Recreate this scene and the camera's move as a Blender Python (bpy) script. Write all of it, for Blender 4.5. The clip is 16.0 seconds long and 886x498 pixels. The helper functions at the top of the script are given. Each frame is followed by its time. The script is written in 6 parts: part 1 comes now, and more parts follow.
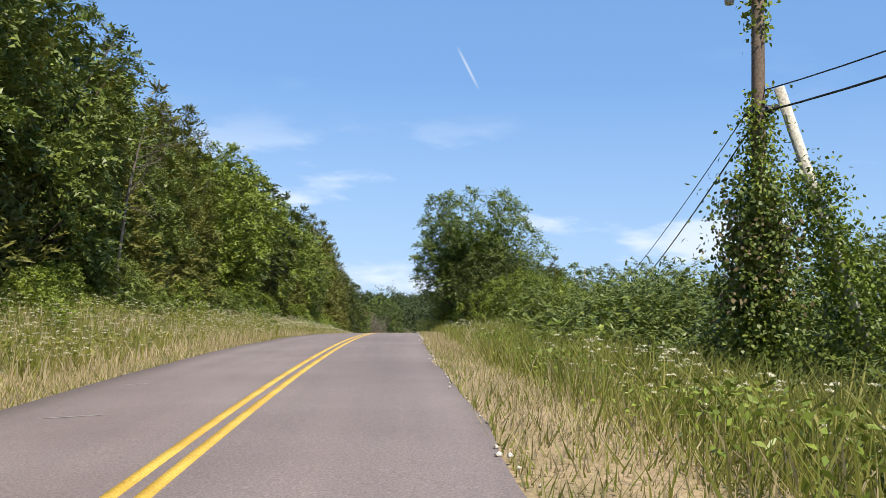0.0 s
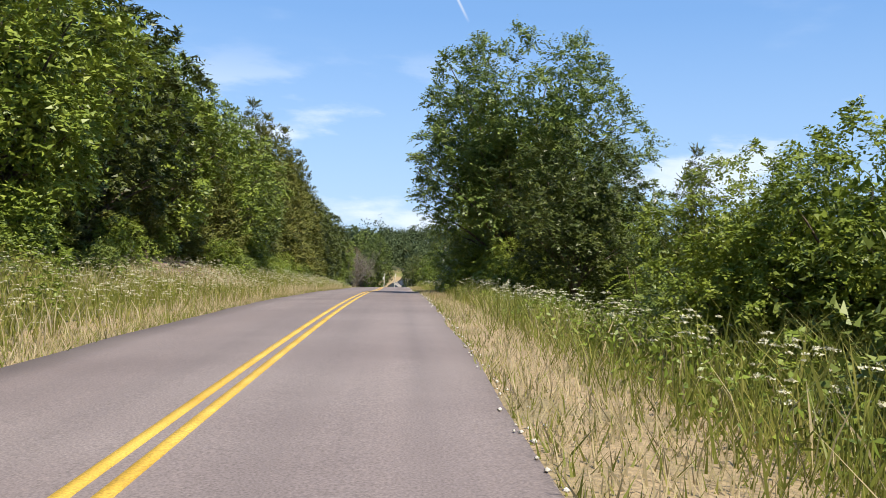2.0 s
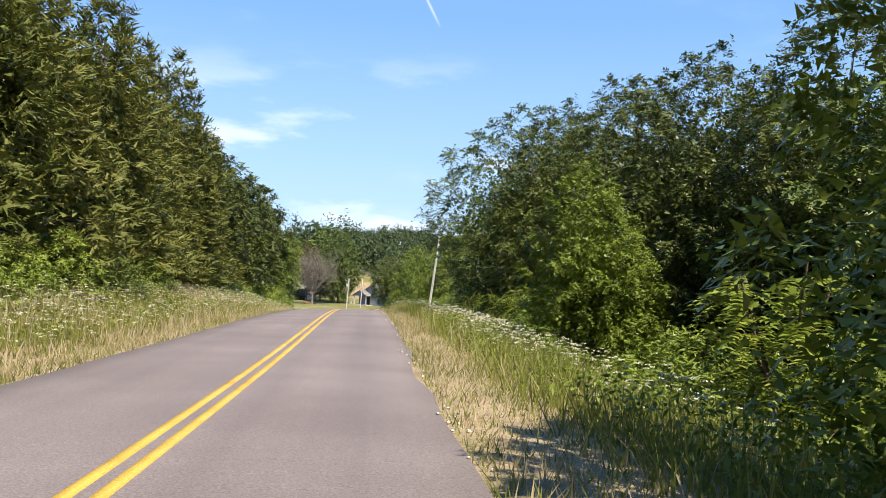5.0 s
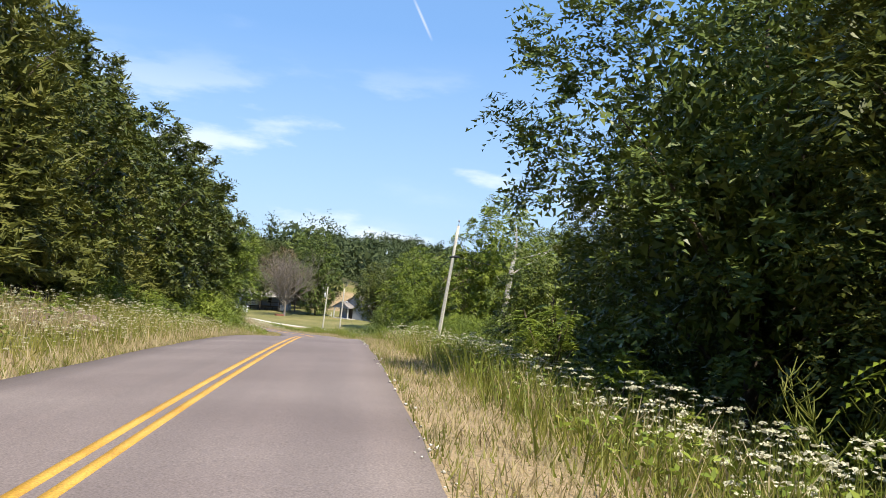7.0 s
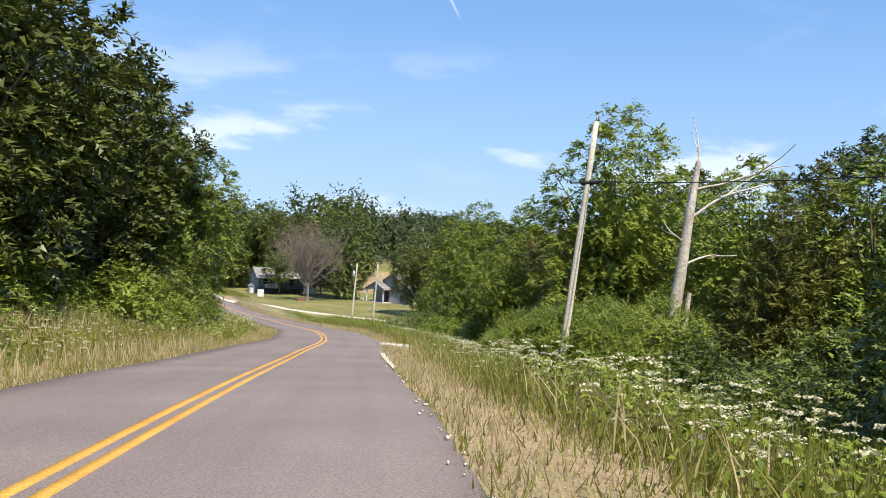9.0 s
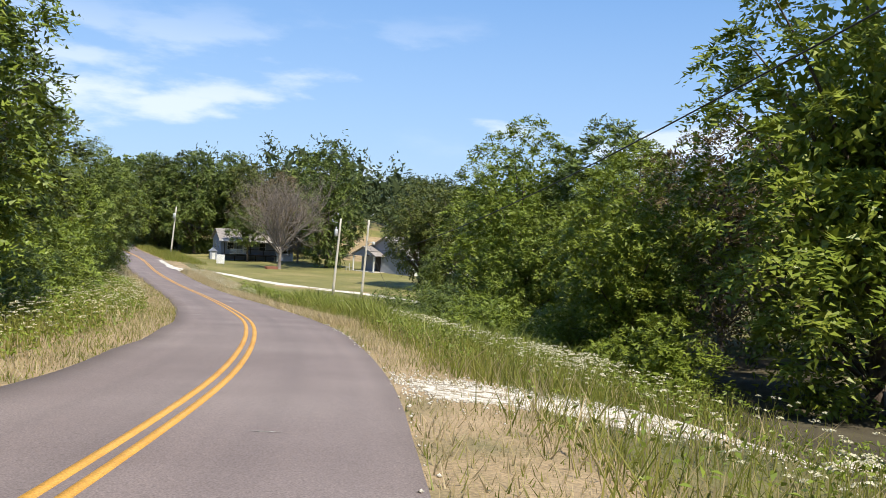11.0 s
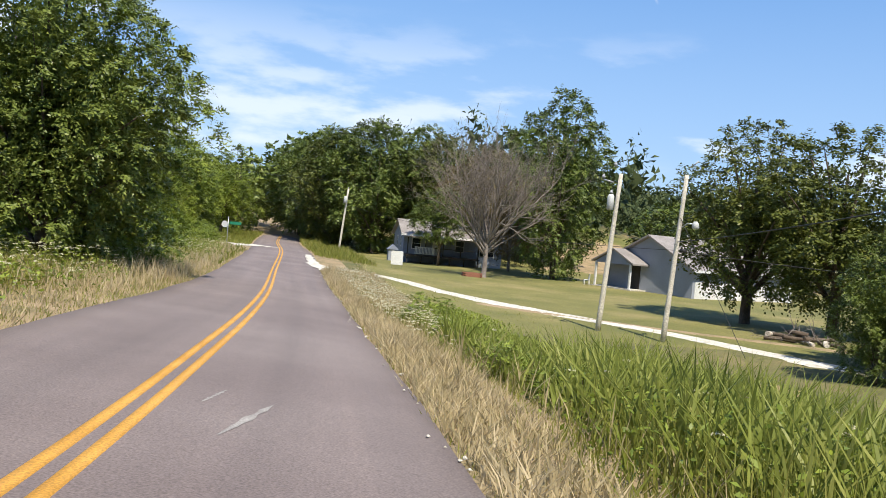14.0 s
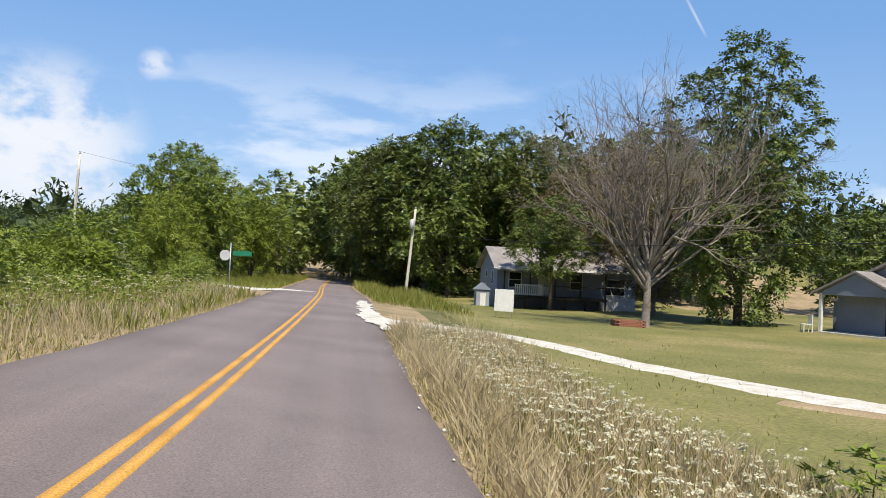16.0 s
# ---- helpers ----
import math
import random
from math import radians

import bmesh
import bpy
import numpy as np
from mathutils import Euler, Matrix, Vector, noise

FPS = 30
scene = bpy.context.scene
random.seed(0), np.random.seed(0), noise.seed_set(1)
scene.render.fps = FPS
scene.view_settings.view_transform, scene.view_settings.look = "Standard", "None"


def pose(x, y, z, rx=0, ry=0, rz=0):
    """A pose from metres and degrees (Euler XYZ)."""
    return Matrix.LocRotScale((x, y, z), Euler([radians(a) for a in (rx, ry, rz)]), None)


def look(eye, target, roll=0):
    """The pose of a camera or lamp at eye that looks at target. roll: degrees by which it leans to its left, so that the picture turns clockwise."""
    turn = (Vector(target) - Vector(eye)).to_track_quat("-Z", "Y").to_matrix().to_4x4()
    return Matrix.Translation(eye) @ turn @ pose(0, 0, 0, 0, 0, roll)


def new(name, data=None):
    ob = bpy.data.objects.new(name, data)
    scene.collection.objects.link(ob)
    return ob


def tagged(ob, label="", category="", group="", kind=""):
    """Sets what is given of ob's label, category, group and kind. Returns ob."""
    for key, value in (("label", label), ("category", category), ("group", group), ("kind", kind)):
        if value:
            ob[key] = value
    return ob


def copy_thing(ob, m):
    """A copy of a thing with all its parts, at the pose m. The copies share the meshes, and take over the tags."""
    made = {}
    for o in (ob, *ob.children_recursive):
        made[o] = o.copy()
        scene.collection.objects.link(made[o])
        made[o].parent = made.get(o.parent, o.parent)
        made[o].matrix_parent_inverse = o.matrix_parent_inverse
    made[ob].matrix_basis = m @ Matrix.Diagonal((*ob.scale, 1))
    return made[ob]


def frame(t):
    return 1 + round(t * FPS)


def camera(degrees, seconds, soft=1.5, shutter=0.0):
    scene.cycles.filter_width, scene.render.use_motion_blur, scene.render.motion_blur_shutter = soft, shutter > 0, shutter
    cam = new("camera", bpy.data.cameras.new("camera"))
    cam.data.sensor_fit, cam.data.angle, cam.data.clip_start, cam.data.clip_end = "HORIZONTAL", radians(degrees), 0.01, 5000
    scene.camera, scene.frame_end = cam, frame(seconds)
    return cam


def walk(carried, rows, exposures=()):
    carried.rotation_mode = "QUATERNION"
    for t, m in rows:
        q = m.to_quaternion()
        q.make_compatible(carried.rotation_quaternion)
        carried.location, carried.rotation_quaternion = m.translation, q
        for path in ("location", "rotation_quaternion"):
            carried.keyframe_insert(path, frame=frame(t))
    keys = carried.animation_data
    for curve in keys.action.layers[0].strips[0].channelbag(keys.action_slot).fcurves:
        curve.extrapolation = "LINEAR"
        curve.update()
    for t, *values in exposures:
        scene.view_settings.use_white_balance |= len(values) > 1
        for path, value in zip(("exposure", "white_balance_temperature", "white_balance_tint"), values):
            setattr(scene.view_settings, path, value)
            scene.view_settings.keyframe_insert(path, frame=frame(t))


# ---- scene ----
# ---- camera: a drive along a country road, eye about 1.45 m above the asphalt ----
cam = camera(56.2, 16.0, 0.8)
PATH = [
    (0, (0.27, 0.24, -0.66), (0.52, 4.91, 1.49)),
    (0.5, (-0.23, 7.78, -0.36), (-0.13, 3.05, 1.30)),
    (1, (-0.70, 15.16, -0.19), (-1.57, 1.40, 2.02)),
    (1.5, (-1.14, 22.79, -0.14), (-2.03, 0.68, 2.12)),
    (2, (-1.57, 29.80, -0.11), (-0.41, 0.51, 1.79)),
    (2.5, (-1.88, 37.54, -0.09), (-0.37, 0.03, 2.07)),
    (3, (-2.27, 46.17, -0.10), (-1.57, -0.38, 2.12)),
    (3.5, (-2.61, 54.07, -0.19), (-2.32, -0.47, 2.06)),
    (6, (-4.08, 89.87, -1.35), (-2.81, 1.66, 2.55)),
    (6.5, (-4.35, 96.32, -1.54), (-3.68, 0.93, 2.81)),
    (7, (-4.63, 103.66, -1.72), (-3.48, 1.87, 4.07)),
    (7.5, (-4.98, 111.50, -1.92), (-1.92, 1.11, 3.24)),
    (8, (-5.20, 118.10, -2.22), (-0.71, 1.79, 3.14)),
    (10.5, (-7.42, 152.35, -4.48), (-2.47, -2.25, 2.15)),
    (11, (-7.74, 158.05, -4.87), (-2.26, -1.57, 3.12)),
    (11.5, (-8.09, 163.38, -5.29), (-0.93, -1.48, 4.17)),
    (12, (-8.70, 169.51, -5.79), (0.77, -1.46, 5.24)),
    (12.5, (-9.55, 175.97, -6.30), (1.67, -1.82, 5.55)),
    (13, (-10.78, 182.75, -6.84), (6.19, -0.98, 5.44)),
    (13.5, (-12.39, 189.58, -7.36), (9.53, -0.73, 5.74)),
    (14, (-14.44, 196.79, -7.82), (11.24, -1.36, 5.16)),
    (14.5, (-16.77, 203.63, -8.23), (12.74, -1.12, 4.38)),
    (15, (-18.97, 209.41, -8.52), (14.30, 0.22, 4.68)),
    (15.5, (-21.19, 214.93, -8.83), (14.73, 1.44, 4.20)),
    (16, (-23.43, 221.71, -9.13), (15.37, 1.44, 2.86)),
]


def row_pose(eye, angles):
    yaw, pitch, roll = angles
    ahead = Euler((radians(pitch), 0, radians(yaw))).to_matrix() @ Vector((0, 1, 0))
    return look(eye, Vector(eye) + ahead, roll)


walk(cam, [(t, row_pose(eye, angles)) for t, eye, angles in PATH], ((0, 0.50), (1.5, 0.54), (2.5, 0.67), (3.5, 0.89), (6, 0.72), (8, 0.66), (10.5, 0.56), (14, 0.54), (16, 0.38)))

# ---- sky and sun ----
TRAIL_AXIS, TRAIL_WAY = (-0.8749, 0.1563, -0.4584), (0.0153, 0.9547, 0.2963)
CLOUD_A, CLOUD_B = (-0.66, 0.743, 0.105), (-0.562, 0.799, 0.213)  # where two heaps of cloud stand
SUN_EL, SUN_AZ = 58.0, 151.0  # degrees; azimuth clockwise from +y
world = bpy.data.worlds.new("world")
scene.world = world
world.use_nodes = True
wn, wl = world.node_tree.nodes, world.node_tree.links
wn.clear()
w_out = wn.new("ShaderNodeOutputWorld")
w_bg = wn.new("ShaderNodeBackground")
w_sky = wn.new("ShaderNodeTexSky")
w_sky.sky_type, w_sky.sun_disc = "NISHITA", False
w_sky.sun_elevation, w_sky.sun_rotation = radians(SUN_EL), radians(SUN_AZ)
w_sky.air_density, w_sky.dust_density, w_sky.ozone_density = 1.0, 0.0, 4.5
w_bg.inputs["Strength"].default_value = 0.105
w_co = wn.new("ShaderNodeTexCoord")
w_sep = wn.new("ShaderNodeSeparateXYZ")
wl.new(w_co.outputs["Generated"], w_sep.inputs[0])


def cloud_layer(scale, squash, detail, lo, hi, bands, gain, offset):
    """Cloud cover from noise on the sky's dome, held to a band of heights."""
    mp = wn.new("ShaderNodeMapping")
    mp.inputs["Scale"].default_value, mp.inputs["Location"].default_value = (1, 1, squash), offset
    tx = wn.new("ShaderNodeTexNoise")
    tx.inputs["Scale"].default_value, tx.inputs["Detail"].default_value, tx.inputs["Roughness"].default_value = scale, detail, 0.55
    rp = wn.new("ShaderNodeMapRange")
    rp.inputs["From Min"].default_value, rp.inputs["From Max"].default_value, rp.inputs["To Max"].default_value = lo, hi, gain
    rp.interpolation_type = "SMOOTHSTEP"
    band = wn.new("ShaderNodeValToRGB")
    e = band.color_ramp.elements
    while len(e) < len(bands):
        e.new(0.5)
    for k, (pos, val) in enumerate(bands):
        e[k].position, e[k].color = pos, (val, val, val, 1)
    mu = wn.new("ShaderNodeMath")
    mu.operation = "MULTIPLY"
    wl.new(w_co.outputs["Generated"], mp.inputs["Vector"]), wl.new(mp.outputs["Vector"], tx.inputs["Vector"])
    wl.new(tx.outputs["Fac"], rp.inputs["Value"]), wl.new(w_sep.outputs["Z"], band.inputs["Fac"])
    wl.new(rp.outputs["Result"], mu.inputs[0]), wl.new(band.outputs["Color"], mu.inputs[1])
    return mu


def over(below, mask, colour):
    mx = wn.new("ShaderNodeMixRGB")
    mx.inputs["Color2"].default_value = colour
    wl.new(mask, mx.inputs["Fac"]), wl.new(below, mx.inputs["Color1"])
    return mx.outputs["Color"]


w_haze = wn.new("ShaderNodeMapRange")
w_haze.inputs["From Min"].default_value, w_haze.inputs["From Max"].default_value = 0.28, -0.02
w_haze.inputs["To Max"].default_value = 0.75
wl.new(w_sep.outputs["Z"], w_haze.inputs["Value"])
w_clear = wn.new("ShaderNodeValue")
w_clear.outputs[0].default_value = 0.6
sky_out = over(w_sky.outputs["Color"], w_clear.outputs[0], (1.55, 3.25, 6.4, 1))
w_deep = wn.new("ShaderNodeMapRange")  # deeper blue towards the zenith
w_deep.inputs["From Min"].default_value, w_deep.inputs["From Max"].default_value, w_deep.inputs["To Max"].default_value = 0.36, 0.75, 0.85
wl.new(w_sep.outputs["Z"], w_deep.inputs["Value"])
sky_out = over(sky_out, w_deep.outputs["Result"], (0.62, 1.45, 3.6, 1))
sky_out = over(sky_out, w_haze.outputs["Result"], (3.5, 4.8, 6.6, 1))
sky_out = over(sky_out, cloud_layer(2.6, 3.0, 6, 0.58, 0.80, ((0.0, 1), (0.4, 0.5), (0.7, 0.0)), 0.3, (0.3, 1.1, 0)).outputs[0], (6.8, 7.3, 8.0, 1))
sky_out = over(sky_out, cloud_layer(4.2, 3.4, 7, 0.53, 0.66, ((0.0, 1), (0.13, 1), (0.25, 0)), 0.62, (2.0, 0.4, 0.2)).outputs[0], (6.9, 7.3, 8.0, 1))


def cumulus(way, near, far, lo, hi, scale, offset):
    """A heap of cloud round one direction of the sky."""
    dot = wn.new("ShaderNodeVectorMath")
    dot.operation, dot.inputs[1].default_value = "DOT_PRODUCT", way
    mr = wn.new("ShaderNodeMapRange")
    mr.interpolation_type = "SMOOTHSTEP"
    mr.inputs["From Min"].default_value, mr.inputs["From Max"].default_value = math.cos(radians(far)), math.cos(radians(near))
    puff = cloud_layer(scale, 1.6, 8, lo, hi, ((0.0, 1), (0.6, 1), (1.0, 1)), 0.95, offset)
    mu = wn.new("ShaderNodeMath")
    mu.operation = "MULTIPLY"
    wl.new(w_co.outputs["Generated"], dot.inputs[0]), wl.new(dot.outputs["Value"], mr.inputs["Value"])
    wl.new(puff.outputs[0], mu.inputs[0]), wl.new(mr.outputs["Result"], mu.inputs[1])
    return mu.outputs[0]


sky_out = over(sky_out, cumulus(CLOUD_A, 2.0, 7.5, 0.36, 0.56, 14, (0.3, 0.2, 0.1)), (6.6, 6.8, 7.3, 1))
sky_out = over(sky_out, cumulus(CLOUD_B, 0.7, 1.7, 0.25, 0.6, 40, (0.9, 0.5, 0.4)), (6.6, 6.8, 7.3, 1))


def line_mask(axis, way, width, half):
    """A thin straight streak on the dome: close to a great circle, within half degrees of way."""
    res = []
    for vec, lo, hi in ((axis, width, 0.0), (way, math.cos(radians(half)), math.cos(radians(half * 0.6)))):
        dot = wn.new("ShaderNodeVectorMath")
        dot.operation, dot.inputs[1].default_value = "DOT_PRODUCT", vec
        wl.new(w_co.outputs["Generated"], dot.inputs[0])
        ab = wn.new("ShaderNodeMath")
        ab.operation = "ABSOLUTE" if hi == 0.0 else "MAXIMUM"
        wl.new(dot.outputs["Value"], ab.inputs[0])
        mr = wn.new("ShaderNodeMapRange")
        mr.inputs["From Min"].default_value, mr.inputs["From Max"].default_value, mr.inputs["To Max"].default_value = lo, hi, 0.85
        wl.new(ab.outputs[0], mr.inputs["Value"])
        res.append(mr.outputs["Result"])
    mu = wn.new("ShaderNodeMath")
    mu.operation = "MULTIPLY"
    wl.new(res[0], mu.inputs[0]), wl.new(res[1], mu.inputs[1])
    return mu.outputs[0]


sky_out = over(sky_out, line_mask(TRAIL_AXIS, TRAIL_WAY, 0.0022, 2.1), (5.6, 6.0, 6.7, 1))  # a short vapour trail
wl.new(sky_out, w_bg.inputs["Color"])
wl.new(w_bg.outputs["Background"], w_out.inputs["Surface"])

sun_data = bpy.data.lights.new("sun", "SUN")
sun_data.energy, sun_data.angle, sun_data.color = 5.0, radians(0.5), (1.0, 0.915, 0.765)
sun = new("sun", sun_data)
_el, _az = radians(SUN_EL), radians(SUN_AZ)
SUN_WAY = Vector((math.cos(_el) * math.sin(_az), math.cos(_el) * math.cos(_az), math.sin(_el)))
sun.matrix_world = look(SUN_WAY * 50, (0, 0, 0))


# ---- materials ----
def nodes_of(name):
    m = bpy.data.materials.new(name)
    m.use_nodes = True
    n, l = m.node_tree.nodes, m.node_tree.links
    return m, n, l, n["Principled BSDF"]


def ramp(n, stops):
    r = n.new("ShaderNodeValToRGB")
    e = r.color_ramp.elements
    while len(e) < len(stops):
        e.new(0.5)
    for k, (p, c) in enumerate(stops):
        e[k].position, e[k].color = p, (*c, 1)
    return r


REFLECTANCE = 0.83  # of all matt surfaces, against the colours below


def toned(stops):
    return [(p, tuple(REFLECTANCE * v for v in c)) for p, c in stops]


def surface(name, scale, stops, rough=0.85, bump=0.3, fine=None, dist=0.02, metal=0.0, grit=1.0):
    """A two-scale noise surface: large patches through a colour ramp, fine grain in value and relief."""
    m, n, l, b = nodes_of(name)
    co = n.new("ShaderNodeTexCoord")
    big = n.new("ShaderNodeTexNoise")
    big.inputs["Scale"].default_value, big.inputs["Detail"].default_value = scale, 6
    small = n.new("ShaderNodeTexNoise")
    small.inputs["Scale"].default_value, small.inputs["Detail"].default_value = fine or scale * 14, 5
    l.new(co.outputs["Object"], big.inputs["Vector"]), l.new(co.outputs["Object"], small.inputs["Vector"])
    r = ramp(n, toned(stops))
    l.new(big.outputs["Fac"], r.inputs["Fac"])
    lo, hi = 1 - 0.45 * grit, 1 + 0.35 * grit
    g = ramp(n, [(0.25, (lo, lo, lo)), (0.75, (hi, hi, hi))])
    l.new(small.outputs["Fac"], g.inputs["Fac"])
    mul = n.new("ShaderNodeMixRGB")
    mul.blend_type, mul.inputs["Fac"].default_value = "MULTIPLY", 1
    l.new(r.outputs["Color"], mul.inputs["Color1"]), l.new(g.outputs["Color"], mul.inputs["Color2"])
    l.new(mul.outputs["Color"], b.inputs["Base Color"])
    bp = n.new("ShaderNodeBump")
    bp.inputs["Strength"].default_value, bp.inputs["Distance"].default_value = bump, dist
    l.new(small.outputs["Fac"], bp.inputs["Height"]), l.new(bp.outputs["Normal"], b.inputs["Normal"])
    b.inputs["Roughness"].default_value, b.inputs["Metallic"].default_value = rough, metal
    return m


def foliage(name, stops, shine=0.42, through_amount=0.17):
    """Leaves: colour by the leaf, some light passing through."""
    m, n, l, b = nodes_of(name)
    geo = n.new("ShaderNodeNewGeometry")
    info = n.new("ShaderNodeObjectInfo")
    drift = n.new("ShaderNodeTexNoise")
    drift.inputs["Scale"].default_value, drift.inputs["Detail"].default_value = 0.9, 3
    l.new(geo.outputs["Position"], drift.inputs["Vector"])
    add = n.new("ShaderNodeMath")
    add.operation, add.inputs[1].default_value = "MULTIPLY_ADD", 0.36
    sh = n.new("ShaderNodeMath")
    sh.operation, sh.inputs[1].default_value = "MULTIPLY_ADD", 0.26
    dr = n.new("ShaderNodeMapRange")
    dr.inputs["From Min"].default_value, dr.inputs["From Max"].default_value, dr.inputs["To Max"].default_value = 0.3, 0.7, 0.38
    l.new(drift.outputs["Fac"], dr.inputs["Value"])
    l.new(info.outputs["Random"], sh.inputs[0]), l.new(dr.outputs["Result"], sh.inputs[2])
    l.new(geo.outputs["Random Per Island"], add.inputs[0]), l.new(sh.outputs[0], add.inputs[2])
    r = ramp(n, toned(stops))
    l.new(add.outputs[0], r.inputs["Fac"]), l.new(r.outputs["Color"], b.inputs["Base Color"])
    b.inputs["Roughness"].default_value = shine
    b.inputs["Specular IOR Level"].default_value = 0.3
    tr = n.new("ShaderNodeBsdfTranslucent")
    l.new(r.outputs["Color"], tr.inputs["Color"])
    mix = n.new("ShaderNodeMixShader")
    mix.inputs["Fac"].default_value = through_amount
    l.new(b.outputs[0], mix.inputs[1]), l.new(tr.outputs[0], mix.inputs[2])
    l.new(mix.outputs[0], n["Material Output"].inputs["Surface"])
    return m


M_ASPHALT = surface("asphalt", 0.35, [(0.3, (0.192, 0.156, 0.150)), (0.5, (0.222, 0.183, 0.176)), (0.72, (0.258, 0.217, 0.207))], 0.88, 0.35, 55, 0.006)


def wheel_wear(m):
    """Long faint bands along the lanes, from the mesh's own across and lengthwise values."""
    n, l = m.node_tree.nodes, m.node_tree.links
    base = n["Principled BSDF"].inputs["Base Color"]
    ua, sa, xyz = n.new("ShaderNodeAttribute"), n.new("ShaderNodeAttribute"), n.new("ShaderNodeCombineXYZ")
    ua.attribute_name, sa.attribute_name = "across", "lengthwise"
    mp, tx = n.new("ShaderNodeMapping"), n.new("ShaderNodeTexNoise")
    mp.inputs["Scale"].default_value = (1.5, 0.035, 1)
    tx.inputs["Scale"].default_value, tx.inputs["Detail"].default_value = 1.0, 4
    r = ramp(n, [(0.3, (0.91, 0.905, 0.91)), (0.5, (1.03, 1.02, 1.02)), (0.7, (1.13, 1.11, 1.10))])
    mx = n.new("ShaderNodeMixRGB")
    mx.blend_type, mx.inputs["Fac"].default_value = "MULTIPLY", 1
    l.new(ua.outputs["Fac"], xyz.inputs[0]), l.new(sa.outputs["Fac"], xyz.inputs[1])
    l.new(xyz.outputs[0], mp.inputs["Vector"]), l.new(mp.outputs[0], tx.inputs["Vector"]), l.new(tx.outputs["Fac"], r.inputs["Fac"])
    l.new(base.links[0].from_socket, mx.inputs["Color1"]), l.new(r.outputs["Color"], mx.inputs["Color2"])
    l.new(mx.outputs["Color"], base)


wheel_wear(M_ASPHALT)
M_YELLOW = surface("road_paint_yellow", 1.2, [(0.3, (0.62, 0.375, 0.04)), (0.6, (0.80, 0.525, 0.08))], 0.6, 0.25, 60, 0.004)
_n, _l = M_YELLOW.node_tree.nodes, M_YELLOW.node_tree.links
_b = _n["Principled BSDF"]
_co, _xyz, _mr, _mx = _n.new("ShaderNodeTexCoord"), _n.new("ShaderNodeSeparateXYZ"), _n.new("ShaderNodeMapRange"), _n.new("ShaderNodeMixRGB")
_mr.inputs["From Min"].default_value, _mr.inputs["From Max"].default_value = 60, 150
_mx.blend_type, _mx.inputs["Color2"].default_value = "MULTIPLY", (0.98, 0.80, 0.95, 1)  # the camera's white balance drift put into the paint: more orange further on
_l.new(_b.inputs["Base Color"].links[0].from_socket, _mx.inputs["Color1"])
_l.new(_co.outputs["Object"], _xyz.inputs[0]), _l.new(_xyz.outputs["Y"], _mr.inputs["Value"]), _l.new(_mr.outputs["Result"], _mx.inputs["Fac"])
_l.new(_mx.outputs["Color"], _b.inputs["Base Color"])
M_LITTER = surface("woodland_floor", 0.6, [(0.3, (0.045, 0.035, 0.02)), (0.6, (0.09, 0.075, 0.04))], 0.95, 0.6, 12, 0.05)
M_DRY = surface("dry_verge", 0.7, [(0.25, (0.19, 0.17, 0.075)), (0.5, (0.37, 0.275, 0.155)), (0.75, (0.46, 0.35, 0.215))], 0.95, 0.6, 22, 0.04)
M_LAWN = surface("mown_lawn", 0.22, [(0.3, (0.14, 0.15, 0.035)), (0.55, (0.22, 0.205, 0.06)), (0.75, (0.32, 0.265, 0.11))], 0.9, 0.5, 9, 0.04)
M_MEADOW = surface("rough_meadow", 0.3, [(0.3, (0.09, 0.105, 0.025)), (0.55, (0.18, 0.165, 0.06)), (0.75, (0.30, 0.225, 0.11))], 0.95, 0.7, 7, 0.08)
M_GRAVEL = surface("pale_gravel", 2.4, [(0.22, (0.36, 0.32, 0.24)), (0.36, (0.62, 0.58, 0.50)), (0.7, (0.82, 0.79, 0.72))], 0.9, 0.8, 40, 0.02)
M_STONY = surface("stony_track", 5.0, [(0.40, (0.27, 0.21, 0.12)), (0.47, (0.52, 0.47, 0.38)), (0.6, (0.80, 0.77, 0.69))], 0.9, 0.8, 40, 0.02)
M_EARTH = surface("tan_earth", 0.9, [(0.32, (0.24, 0.20, 0.075)), (0.5, (0.40, 0.275, 0.15)), (0.7, (0.52, 0.37, 0.22))], 0.95, 0.6, 18, 0.03)
M_SCUFF = surface("scraped_asphalt", 3.0, [(0.3, (0.27, 0.25, 0.24)), (0.7, (0.42, 0.40, 0.38))], 0.9, 0.3, 60, 0.003)
M_BARK = surface("bark", 1.5, [(0.3, (0.085, 0.06, 0.042)), (0.7, (0.17, 0.13, 0.10))], 0.95, 0.9, 16, 0.03)
M_GREYBARK = surface("grey_dead_bark", 1.2, [(0.3, (0.17, 0.142, 0.122)), (0.7, (0.34, 0.295, 0.26))], 0.95, 0.8, 15, 0.03)
M_SNAG = surface("bleached_wood", 1.1, [(0.3, (0.38, 0.30, 0.23)), (0.6, (0.72, 0.67, 0.60))], 0.9, 0.8, 14, 0.03)
M_POLE = surface("weathered_pole", 1.0, [(0.3, (0.56, 0.52, 0.44)), (0.7, (0.74, 0.70, 0.61))], 0.9, 0.5, 18, 0.01)
M_OLDPOLE = surface("brown_pole", 1.0, [(0.3, (0.17, 0.12, 0.085)), (0.7, (0.29, 0.22, 0.16))], 0.9, 0.5, 18, 0.01)
M_ROCK = surface("red_brown_rock", 0.9, [(0.3, (0.13, 0.085, 0.06)), (0.55, (0.25, 0.18, 0.14)), (0.75, (0.36, 0.29, 0.24))], 0.9, 0.9, 9, 0.05)
